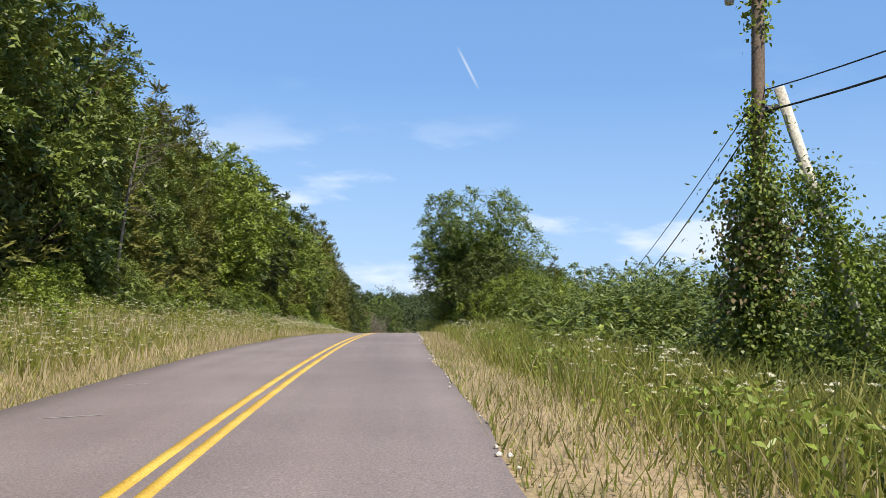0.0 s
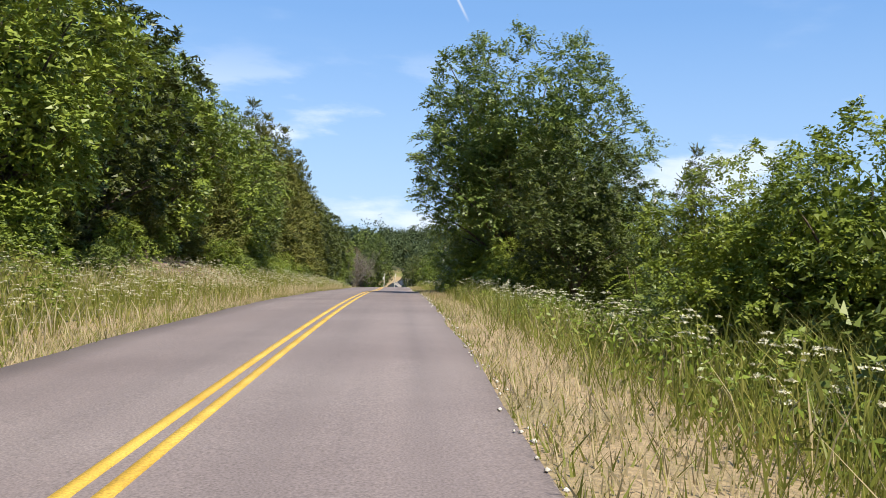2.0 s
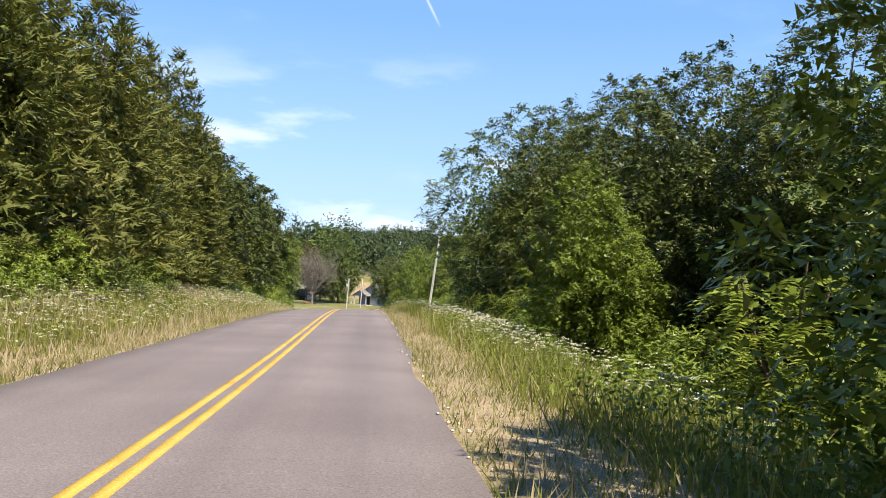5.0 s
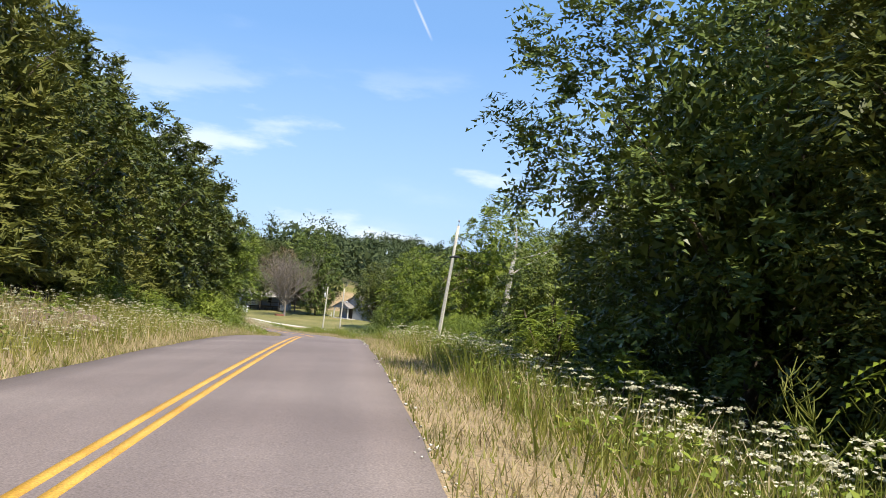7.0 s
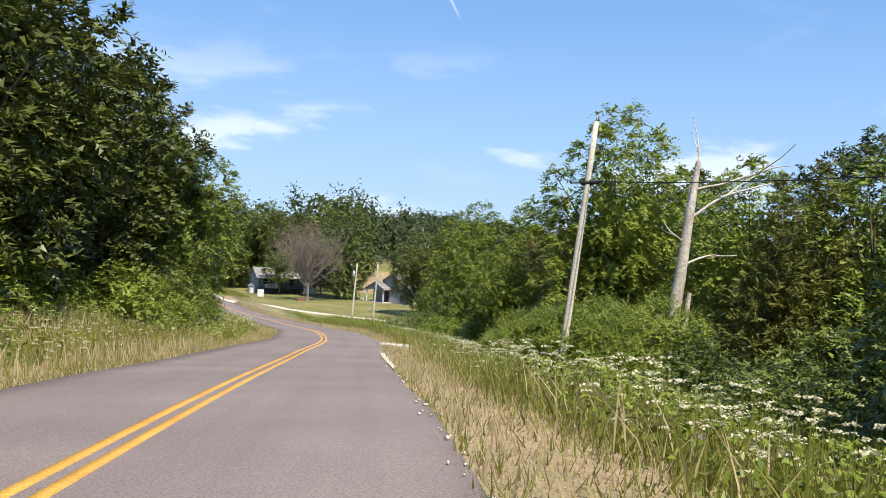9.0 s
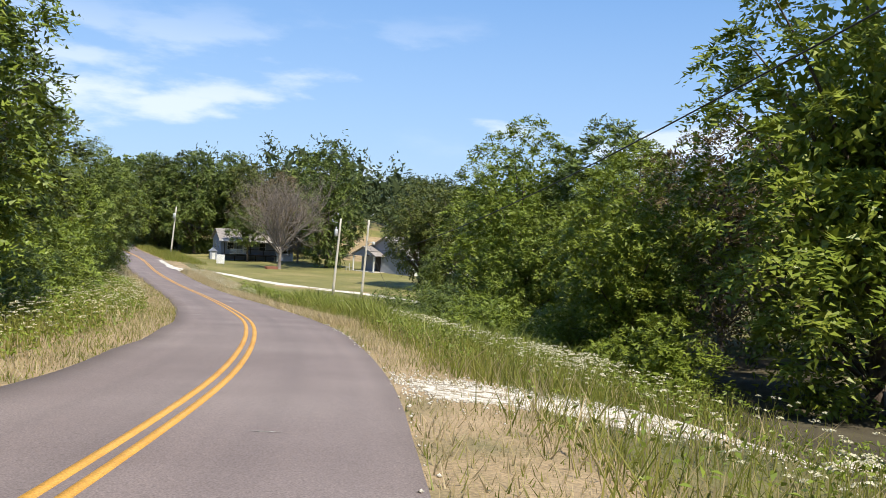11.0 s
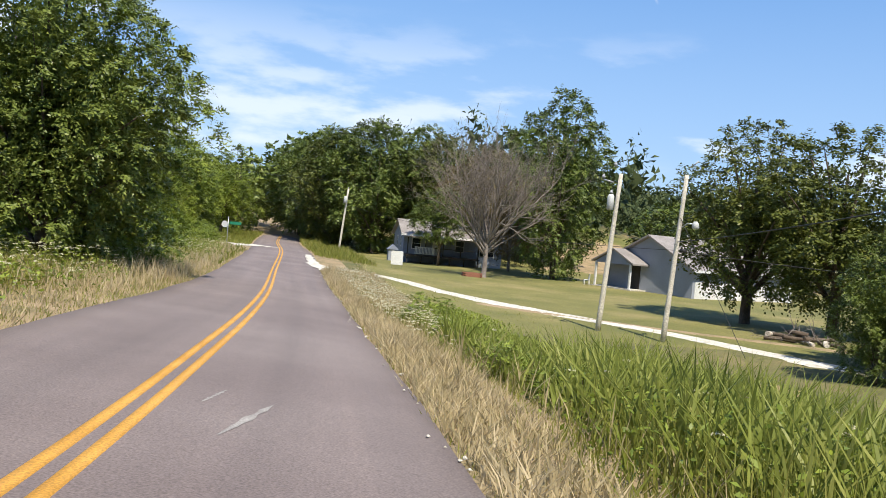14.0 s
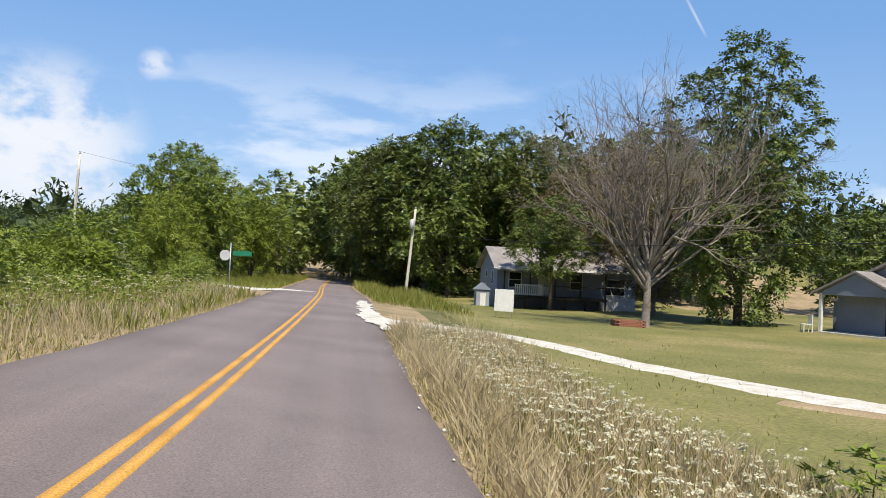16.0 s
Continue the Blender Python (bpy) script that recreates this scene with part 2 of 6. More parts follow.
M_FAR = foliage("far_woods", [(0.1, (0.032, 0.054, 0.021)), (0.5, (0.062, 0.092, 0.034)), (0.9, (0.105, 0.130, 0.045))], 0.7, 0.15)
M_LEAF = foliage("broad_leaves", [(0.1, (0.106, 0.155, 0.020)), (0.5, (0.206, 0.272, 0.037)), (0.9, (0.350, 0.408, 0.064))])
M_LEAF_DARK = foliage("dark_leaves", [(0.1, (0.074, 0.112, 0.023)), (0.5, (0.148, 0.197, 0.039)), (0.9, (0.273, 0.320, 0.063))])
M_LEAF_ELM = foliage("elm_leaves", [(0.1, (0.080, 0.128, 0.026)), (0.5, (0.158, 0.222, 0.046)), (0.9, (0.285, 0.345, 0.072))], 0.42, 0.26)
# dark_leaves lowered by about a third: deep foliage and crown shade in one colour
M_LEAF_DEEP = foliage("deep_shaded_leaves", [(0.1, (0.050, 0.070, 0.014)), (0.5, (0.105, 0.130, 0.025)), (0.9, (0.20, 0.215, 0.04))])
M_LEAF_BRIGHT = foliage("bright_leaves", [(0.1, (0.125, 0.172, 0.018)), (0.5, (0.222, 0.286, 0.035)), (0.9, (0.345, 0.387, 0.063))], 0.42, 0.27)
M_CEDAR = foliage("cedar_sprays", [(0.1, (0.10, 0.11, 0.02)), (0.5, (0.155, 0.17, 0.032)), (0.9, (0.25, 0.225, 0.05))], 0.6, 0.25)
M_BROWNLEAF = foliage("brown_leaves", [(0.1, (0.11, 0.085, 0.04)), (0.6, (0.20, 0.155, 0.075)), (0.95, (0.28, 0.235, 0.11))], 0.7, 0.15)
M_GRASS = foliage("green_grass", [(0.05, (0.136, 0.167, 0.024)), (0.5, (0.261, 0.290, 0.055)), (0.9, (0.448, 0.401, 0.120))], 0.5, 0.45)
M_CANE = foliage("cane_grass", [(0.05, (0.20, 0.25, 0.045)), (0.5, (0.34, 0.385, 0.085)), (0.9, (0.54, 0.52, 0.17))], 0.5, 0.45)
M_STRAW = foliage("straw_grass", [(0.05, (0.315, 0.278, 0.122)), (0.5, (0.588, 0.482, 0.281)), (0.9, (0.777, 0.663, 0.464))], 0.7, 0.4)
M_FLOWER = foliage("white_umbels", [(0.1, (0.58, 0.55, 0.36)), (0.9, (0.84, 0.81, 0.62))], 0.8, 0.3)


# ---- mesh helpers ----
def raw_mesh(name, verts, faces, mat, smooth=False):
    """A mesh from arrays: verts (n, 3), faces (m, k)."""
    verts, faces = np.asarray(verts, np.float32), np.asarray(faces, np.int32)
    me = bpy.data.meshes.new(name)
    k = faces.shape[1]
    me.vertices.add(len(verts)), me.loops.add(faces.size), me.polygons.add(len(faces))
    me.vertices.foreach_set("co", verts.ravel())
    me.loops.foreach_set("vertex_index", faces.ravel())
    me.polygons.foreach_set("loop_start", np.arange(0, faces.size, k, dtype=np.int32))
    if smooth:
        me.polygons.foreach_set("use_smooth", np.ones(len(faces), bool))
    for m in mat if isinstance(mat, (list, tuple)) else [mat]:
        me.materials.append(m)
    me.update(calc_edges=True)
    me.validate()
    return me


def joined(chunks):
    """One (verts, faces) pair from several with equally many corners to a face."""
    vs, fs, n = [], [], 0
    for v, f in chunks:
        vs.append(np.asarray(v, float)), fs.append(np.asarray(f, int) + n)
        n += len(v)
    return np.concatenate(vs), np.concatenate(fs)


def part_mesh(name, me, parent, label="", kind=""):
    ob = new(name, me)
    ob.parent = parent
    return tagged(ob, label, kind=kind)


def part(name, bm, mat, parent, label=""):
    me = bpy.data.meshes.new(name)
    bm.to_mesh(me)
    bm.free()
    me.materials.append(mat)
    ob = new(name, me)
    ob.parent = parent
    return tagged(ob, label)


def tube(points, radii, sides=7):
    """A tapered tube along points, as quads, its end drawn together."""
    p, r = np.asarray(points, float), np.asarray(radii, float)
    d = np.gradient(p, axis=0)
    d /= np.linalg.norm(d, axis=1, keepdims=True) + 1e-9
    ref = np.where(np.abs(d[:, 2:3]) > 0.9, [[1.0, 0, 0]], [[0, 0, 1.0]])
    a = np.cross(d, ref)
    a /= np.linalg.norm(a, axis=1, keepdims=True) + 1e-9
    b = np.cross(d, a)
    ang = np.linspace(0, 2 * np.pi, sides, endpoint=False)
    ring = a[:, None] * np.cos(ang)[None, :, None] + b[:, None] * np.sin(ang)[None, :, None]
    v = (p[:, None] + ring * r[:, None, None]).reshape(-1, 3)
    k, j = np.meshgrid(np.arange(len(p) - 1), np.arange(sides), indexing="ij")
    j2 = (j + 1) % sides
    f = np.stack([k * sides + j, k * sides + j2, (k + 1) * sides + j2, (k + 1) * sides + j], -1).reshape(-1, 4)
    return v, f


def leaf_quads(rng, at, outward, length, width, up=0.5, out=0.7, wild=1.0):
    """A rhombic leaf, folded a little, at each place."""
    n = len(at)
    nor = rng.normal(size=(n, 3)) * wild + outward * out + np.array([0, 0, up])
    nor /= np.linalg.norm(nor, axis=1, keepdims=True)
    t = np.cross(nor, rng.normal(size=(n, 3)))
    t /= np.linalg.norm(t, axis=1, keepdims=True)
    b = np.cross(nor, t)
    ln = (length * rng.uniform(0.6, 1.35, n))[:, None]
    wd = (width * rng.uniform(0.6, 1.35, n))[:, None]
    sag = nor * ln * 0.12
    v = np.stack([at - t * ln / 2 - sag, at + b * wd / 2, at + t * ln / 2 - sag, at - b * wd / 2], 1).reshape(-1, 3)
    return v, np.arange(4 * n).reshape(-1, 4)


def sprays(rng, c, way, twigs, leaves, reach, length, width, droop=0.5, angle=0.55, corners=3):
    """Leaves in two rows along short twigs that leave each clump outwards."""
    n = len(c)
    d = way[:, None] * 0.5 + rng.normal(0, 0.62, (n, twigs, 3))
    d[..., 2] += 0.3
    d /= np.linalg.norm(d, axis=-1, keepdims=True)
    start = c[:, None] + rng.normal(0, 0.16, (n, twigs, 3)) * reach[:, None, None]
    ln = reach[:, None] * rng.uniform(0.6, 0.95, (n, twigs))
    q = np.linspace(0.25, 1.0, leaves)
    side = np.cross(d, np.array([0, 0, 1.0]) + rng.normal(0, 0.35, d.shape))
    side /= np.linalg.norm(side, axis=-1, keepdims=True) + 1e-6
    at = start[:, :, None] + d[:, :, None] * (ln[..., None] * q)[..., None]
    at = at - np.array([0, 0, 1.0]) * (droop * ln[..., None] * q**2)[..., None]
    flip = np.where(np.arange(leaves) % 2 == 0, 1.0, -1.0)
    a = side[:, :, None] * flip[:, None] + d[:, :, None] * angle + np.array([0, 0, -0.35 * droop]) + rng.normal(0, 0.22, at.shape)
    a = (a / np.linalg.norm(a, axis=-1, keepdims=True)).reshape(-1, 3)
    nor = np.array([0, 0, 0.8]) + 0.7 * np.repeat(d.reshape(-1, 3), leaves, 0) + rng.normal(0, 0.32, a.shape)
    b = np.cross(nor, a)
    b /= np.linalg.norm(b, axis=1, keepdims=True) + 1e-6
    at = at.reshape(-1, 3) + a * length * 0.5
    at[:, 2] = np.maximum(at[:, 2], 0.1)
    k = rng.uniform(0.65, 1.3, (len(at), 1))
    half, w = a * length * 0.5 * k, b * width * 0.5 * k
    if corners == 4:
        v = np.stack([at - half, at - half * 0.15 + w, at + half - np.array([0, 0, 0.12]) * length, at - half * 0.15 - w], 1).reshape(-1, 3)
        i = 4 * np.arange(len(at))[:, None]
        return v, np.concatenate([i + [0, 1, 2], i + [0, 2, 3]], 0)
    v = np.stack([at - half * 0.8 + w, at + half * 1.1, at - half - w], 1).reshape(-1, 3)
    return v, np.arange(len(v)).reshape(-1, 3)


# ---- the line of the road ----
ROAD = [(1.40, -60, -6.60), (0.05, -30, -5.00), (-1.38, 0, -2.08), (-2.82, 22.8, -1.50), (-3.87, 46, -1.48), (-4.85, 68, -1.93), (-5.84, 90, -2.72), (-7.14, 117, -3.56), (-8.42, 140, -4.81), (-9.77, 158, -6.37), (-10.63, 172, -7.45), (-12.31, 182.5, -8.16), (-15.75, 195.7, -9.12), (-20.17, 208.6, -9.82), (-24.83, 221, -10.41), (-32.20, 239.5, -10.83), (-39.87, 259, -10.81), (-52.24, 288, -11.09), (-67.42, 326, -11.01), (-86.44, 372, -10.39), (-112.36, 418, -9.58), (-160.26, 462, -8.75)]
_c = np.array(ROAD, float)
_k = np.r_[0, np.cumsum(np.hypot(*np.diff(_c[:, :2], axis=0).T))]


def spline(q):
    """Catmull-Rom through the road's points at chord lengths q."""
    tan = np.gradient(_c, _k, axis=0)
    i = np.clip(np.searchsorted(_k, q) - 1, 0, len(_k) - 2)
    h = (_k[i + 1] - _k[i])[:, None]
    x = ((q - _k[i]) / (_k[i + 1] - _k[i]))[:, None]
    return ((2 * x**3 - 3 * x**2 + 1) * _c[i] + (x**3 - 2 * x**2 + x) * h * tan[i] + (-2 * x**3 + 3 * x**2) * _c[i + 1] + (x**3 - x**2) * h * tan[i + 1])


S0 = -_k[2]  # s is 0 where the drive begins
LINE_S = np.arange(S0, _k[-1] + S0, 1.0)
LINE = spline(LINE_S - S0)
_t = np.gradient(LINE[:, :2], axis=0)
_t /= np.linalg.norm(_t, axis=1, keepdims=True)
LINE_N = np.stack([_t[:, 1], -_t[:, 0]], 1)  # to the right
HALF = 2.9
BANK = (-0.02, -0.032, -0.061, -0.023, -0.033, -0.032, 0.001, -0.033, -0.025, -0.001, 0.004, 0.011, 0.019, 0.077, 0.086, 0.068, 0.046, 0.025, 0.011, 0.004, 0.001, 0.001)  # fall to the right at the points above
EDGE_S = (0, 60, 120, 155, 172, 185, 200, 222)
EDGE_L = (2.87, 2.9, 2.85, 2.75, 2.53, 2.29, 2.35, 2.5)
EDGE_R = (2.5, 2.57, 2.68, 2.6, 2.61, 2.64, 2.65, 2.63)


def edges(s):
    """Half widths of the asphalt to the left and to the right."""
    return np.interp(s, EDGE_S, EDGE_L), np.interp(s, EDGE_S, EDGE_R)


def from_edge(s, u):
    """Offsets counted for a road of the usual half width, moved to the true edge of the asphalt."""
    l, r = edges(s)
    return u + np.where(u > 0, r - HALF, HALF - l)



def road_at(s, u):
    """Plan position (x, y) for arrays of distance along and to the right of the road, and the road's height there."""
    s, u = np.atleast_1d(np.asarray(s, float)), np.atleast_1d(np.asarray(u, float))
    c = [np.interp(s, LINE_S, LINE[:, k]) for k in range(3)]
    n = [np.interp(s, LINE_S, LINE_N[:, k]) for k in range(2)]
    over = s - np.clip(s, LINE_S[0], LINE_S[-1])
    end = np.where(over[:, None] > 0, _t[-1], _t[0])
    tip = -np.interp(s, _k + S0, BANK) * np.clip(u, -4, 4)
    near = np.clip(u, -60, 60)
    far = u - near
    fn = np.array([0.985, 0.17])
    return c[0] + n[0] * near + fn[0] * far + end[:, 0] * over, c[1] + n[1] * near + fn[1] * far + end[:, 1] * over, c[2] + tip


def along(x, y):
    """Distance along, and to the right of, the road for plan positions."""
    x, y = np.atleast_1d(np.asarray(x, float)), np.atleast_1d(np.asarray(y, float))
    d = (x[:, None] - LINE[None, :, 0]) ** 2 + (y[:, None] - LINE[None, :, 1]) ** 2
    i = d.argmin(1)
    off = np.stack([x - LINE[i, 0], y - LINE[i, 1]], 1)
    return LINE_S[i] + (off * _t[i]).sum(1), (off * LINE_N[i]).sum(1)


def bumps(x, y):
    return 0.5 * np.sin(x * 0.31 + 1.3 * np.sin(y * 0.17)) * np.cos(y * 0.27 + 0.7) + 0.25 * np.sin(x * 0.83 + y * 0.61)


def relief(s, u, x, y):
    """Height of the ground against the road beside it."""
    z = np.full(np.shape(s), -0.06)
    right, left = np.clip(u - HALF, 0, None), np.clip(-u - HALF, 0, None)
    z -= 0.10 * np.clip(right / 1.5, 0, 1)
    deep = np.interp(s, [-50, 130, 160, 200, 222, 240, 300], [1.2, 1.5, 1.3, 1.1, 0.7, 0.42, 0.4])
    z -= deep * np.interp(right, [1.5, 7.5, 3000], [0, 1, 1])
    z -= np.interp(right, [8, 40, 120], [0, 1, 2.5]) * np.interp(s, [150, 225], [1, 0.0])
    z += np.interp(right, [70, 250, 500, 900, 3000], [0, 4, 16, 24, 24]) * np.interp(s, [60, 200], [0.3, 1])
    bank = np.interp(s, [-60, 140, 170, 200, 260, 420], [1, 1, 0.7, 0.22, 0.05, 0.1])
    z += np.interp(left, [0, 1.2, 2.2, 4.5, 7, 14, 34, 60, 3000], [0, -0.15, -0.18, 0.5, 1.15, 3.2, 9.0, 13, 13]) * bank
    z += np.interp(left, [60, 200, 330, 600, 3000], [0, 1, 5, 12, 12]) * np.interp(s, [200, 320], [0, 1])
    z += np.interp(right, [6, 26], [0, 1]) * 11.5 * np.exp(-(((x + 43) / 38) ** 2) - ((y - 340) / 23) ** 2)  # the wooded knoll behind the houses
    z += 11 * np.exp(-(((x - 25) / 80) ** 2) - ((y - 590) / 70) ** 2)
    z += 9 * np.exp(-(((x + 60) / 120) ** 2) - ((y - 560) / 110) ** 2) + 46 * np.exp(-(((x + 640) / 200) ** 2) - ((y - 690) / 170) ** 2)
    amp = np.clip((np.maximum(right, left) - 1.0) / 4, 0, 1) * np.where((u > 0) & (s > 225) & (s < 330), 0.06, 0.28)
    return z + bumps(x, y) * amp


def ground_z(x, y):
    s, u = along(x, y)
    _, _, zr = road_at(s, u)
    return zr + relief(s, u, np.atleast_1d(x), np.atleast_1d(y))


def ground_at(s, u):
    x, y, zr = road_at(s, u)
    s, u = np.atleast_1d(np.asarray(s, float)) + 0 * x, np.atleast_1d(np.asarray(u, float)) + 0 * x
    return np.stack([x, y, zr + relief(s, u, x, y)], -1)


# ---- ground ----
def build_ground():
    s = np.r_[-3000, -1200, -500, -200, np.arange(-90, 330, 1.5), np.arange(330, 560, 5), 640, 800, 1100, 1700, 3000]
    u = np.r_[-3000, -1500, -800, -500, -350, -250, -180, -130, -95, -75, -60, -50, -42, -36, -31, -27, -23, -20, -17.5, -15, -13, -11, -9.5, -8.2, -7.2, -6.3, -5.5, -4.8, -4.2, -3.6, -3.1, -2.7, -1.5]
    u = np.r_[u, 0, -u[::-1]]
    ss, uu = np.meshgrid(s, u, indexing="ij")
    xyz = ground_at(ss.ravel(), uu.ravel())
    n, m = len(s), len(u)
    i, j = np.meshgrid(np.arange(n - 1), np.arange(m - 1), indexing="ij")
    f = np.stack([i * m + j, (i + 1) * m + j, (i + 1) * m + j + 1, i * m + j + 1], -1).reshape(-1, 4)[:, ::-1]
    me = raw_mesh("ground", xyz, f, [M_MEADOW, M_DRY, M_LITTER, M_LAWN], True)
    sc, uc = 0.5 * (ss[:-1, :-1] + ss[1:, 1:]).ravel(), 0.5 * (uu[:-1, :-1] + uu[1:, 1:]).ravel()
    zone = np.zeros(len(sc), int)
    zone[(uc > 0) & (uc < 4.7)] = 1
    zone[(uc < 0) & (uc > -5.5)] = 1
    zone[(uc < -9) & (uc > -50) & (sc < 205)] = 2
    zone[(uc > 9.5) & (uc < 24) & (sc < 196)] = 2
    zone[(uc > 6.5) & (uc < 62) & (sc > 228) & (sc < 320)] = 3
    xc, yc = (0.25 * sum(xyz[f[:, k], c] for k in range(4)) for c in (0, 1))
    zone[(xc > -24) & (xc < 3) & (yc > 297) & (yc < 322)] = 1  # a bare dry slope behind the houses
    me.polygons.foreach_set("material_index", zone.astype(np.int32))
    ob = tagged(new("ground", me), "grassy verges, lawn and woodland floor beside the road", "ground", kind="structure")
    return ob


build_ground()


def strip(name, s, left, right, lift, mat, label, rows=3, crown=0.0):
    """A ribbon along the road between two offsets (arrays over s), with a skirt that gives it thickness."""
    cols = np.linspace(0, 1, rows)
    u = left[:, None] + (right - left)[:, None] * cols[None]
    ss = np.repeat(s[:, None], rows, 1)
    x, y, z = road_at(ss.ravel(), u.ravel())
    z = z + lift - crown * (u.ravel() / HALF) ** 2
    v = np.stack([x, y, z], -1).reshape(len(s), rows, 3)
    skirt_l, skirt_r = v[:, :1].copy(), v[:, -1:].copy()
    skirt_l[..., 2] -= 0.12
    skirt_r[..., 2] -= 0.12
    v = np.concatenate([skirt_l, v, skirt_r], 1)
    m = rows + 2
    i, j = np.meshgrid(np.arange(len(s) - 1), np.arange(m - 1), indexing="ij")
    f = np.stack([i * m + j, (i + 1) * m + j, (i + 1) * m + j + 1, i * m + j + 1], -1).reshape(-1, 4)[:, ::-1]
    me = raw_mesh(name, v.reshape(-1, 3), f, mat, False)
    wide = np.concatenate([u[:, :1], u, u[:, -1:]], 1)
    for key, val in (("across", wide), ("lengthwise", np.repeat(s[:, None], m, 1))):
        me.attributes.new(key, "FLOAT", "POINT").data.foreach_set("value", val.ravel().astype(np.float32))
    return tagged(new(name, me), label, name.replace("_", " "), kind="structure")


def build_road():
    s = np.arange(-60, 480, 0.8)
    rng = np.random.default_rng(5)
    wob = lambda: np.interp(s, np.arange(-60, 490, 2.2), rng.normal(0, 0.045, 250))
    wl, wr = edges(s)
    strip("road", s, -wl + wob(), wr + wob(), 0.02, M_ASPHALT, "grey-brown asphalt country road with ragged edges", 9, 0.03)
    for a, b in ((-0.16, -0.05), (0.06, 0.17)):
        q = np.arange(-58, 478, 0.8)
        strip("road_marking", q, np.full(len(q), a), np.full(len(q), b), 0.026, M_YELLOW, "worn yellow painted centre line on the asphalt", 2)


build_road()

# ---- trees ----
def crown_points(rng, n, envelope, inner, tall):
    """Places for leafy knobs, evenly apart, in the outer shell of an envelope(height 0..1, angle) -> radius."""
    h = rng.beta(1.1, 1.1, 7 * n)
    a = rng.uniform(0, 2 * np.pi, len(h))
    rr = 0.95 * envelope(h, a) * np.sqrt(rng.uniform(inner, 1.0, len(h)))
    p = np.stack([rr * np.cos(a), rr * np.sin(a), h * tall], -1)
    near, picked = np.full(len(p), 1e9), [0]
    for _ in range(n - 1):
        near = np.minimum(near, np.linalg.norm(p - p[picked[-1]], axis=1))
        picked.append(int(np.argmax(near * rng.uniform(0.75, 1.0, len(p)))))
    c = p[picked]
    c[:, 2] /= tall
    return c


def build_tree(name, label, height, radius, base, leaf, n_clumps, per, mat, seed, shape="round", trunk_r=0.16, clump=0.8, bark=None, limbs=9, leaves=8, droop=0.45, heart=16, corners=3):
    """A tree at the origin: Empty > trunk, crown."""
    rng = np.random.default_rng(seed)
    ph = rng.uniform(0, 6.28, 6)

    def envelope(h, a):
        lump = 1 + 0.14 * np.sin(2 * a + ph[0] + 5 * h) + 0.12 * np.sin(3 * a + ph[1] - 7 * h) + 0.10 * np.sin(5 * a + ph[2] + 11 * h)
        if shape == "cone":
            prof = (1 - h) ** 0.75 * 0.98 + 0.03
        elif shape == "vase":
            prof = np.sqrt(np.clip(1 - (1.8 * (h - 0.70)) ** 2, 0.03, 1))
        elif shape == "bush":
            prof = np.sqrt(np.clip(1 - h**2, 0.03, 1))
        else:
            prof = np.sqrt(np.clip(1 - (2 * (h - 0.47)) ** 2, 0.05, 1))
        return radius * prof * lump

    root = new(name)
    root.empty_display_size = 0.3
    c = crown_points(rng, n_clumps, envelope, 0.5, height - base)
    if shape == "cone":
        c[-1] = (0, 0, 1.0)
    c[:, 2] = base + c[:, 2] * (height - base)
    out = c - np.array([0, 0, base + 0.35 * (height - base)])
    out /= np.linalg.norm(out, axis=1, keepdims=True) + 1e-6
    reach = 0.9 * clump * rng.uniform(0.7, 1.25, n_clumps)
    twigs = max(2, round(per / leaves))
    v, f = sprays(rng, c, out, twigs, leaves, reach, leaf[0], leaf[1], droop, corners=corners)
    k = np.repeat(np.arange(n_clumps), heart)  # the shaded heart of the crown
    axis = np.array([0, 0, base + 0.4 * (height - base)])
    at = axis + (c[k] - axis) * rng.uniform(0.2, 0.78, (len(k), 1)) + rng.normal(0, 0.2, (len(k), 3)) * reach[k, None]
    big = min(0.24, 1.7 * leaf[0]) * rng.uniform(0.6, 1.3, (len(k), 1))
    way = rng.normal(size=(len(k), 3))
    way /= np.linalg.norm(way, axis=1, keepdims=True)
    side = np.cross(way, rng.normal(size=(len(k), 3)))
    side /= np.linalg.norm(side, axis=1, keepdims=True)
    at[:, 2] = np.maximum(at[:, 2], 0.3)
    hv = np.stack([at - way * big / 2 + side * big / 3, at + way * big / 2, at - way * big / 2 - side * big / 3], 1).reshape(-1, 3)
    v, f = joined([(v, f), (hv, np.arange(len(hv)).reshape(-1, 3))])
    part_mesh("crown", raw_mesh("crown", v, f, mat), root)
    chunks = []
    zt = np.linspace(-0.25, base + 0.75 * (height - base), 7)
    lean = rng.normal(0, 0.02, 2) * height
    tp = np.stack([lean[0] * (zt / height) ** 2, lean[1] * (zt / height) ** 2, zt], -1)
    chunks.append(tube(tp, trunk_r * np.linspace(1.15, 0.2, 7), 8))
    for k in rng.choice(n_clumps, min(limbs, n_clumps), replace=False):
        z0 = max(0.35 * c[k, 2], min(base * 0.8, 0.6 * c[k, 2]))
        st = np.array([np.interp(z0, zt, tp[:, 0]), np.interp(z0, zt, tp[:, 1]), z0])
        mid = 0.5 * (st + c[k]) + np.array([0, 0, 0.08 * height])
        q = np.linspace(0, 1, 6)[:, None]
        pts = (1 - q) ** 2 * st + 2 * q * (1 - q) * mid + q**2 * c[k]
        chunks.append(tube(pts, trunk_r * np.linspace(0.45, 0.07, 6), 5))
    v, f = joined(chunks)
    part_mesh("trunk", raw_mesh("trunk", v, f, bark or M_BARK, True), root)
    return tagged(root, label, "bush" if shape == "bush" else "tree")


PARK = pose(0, 0, -400)


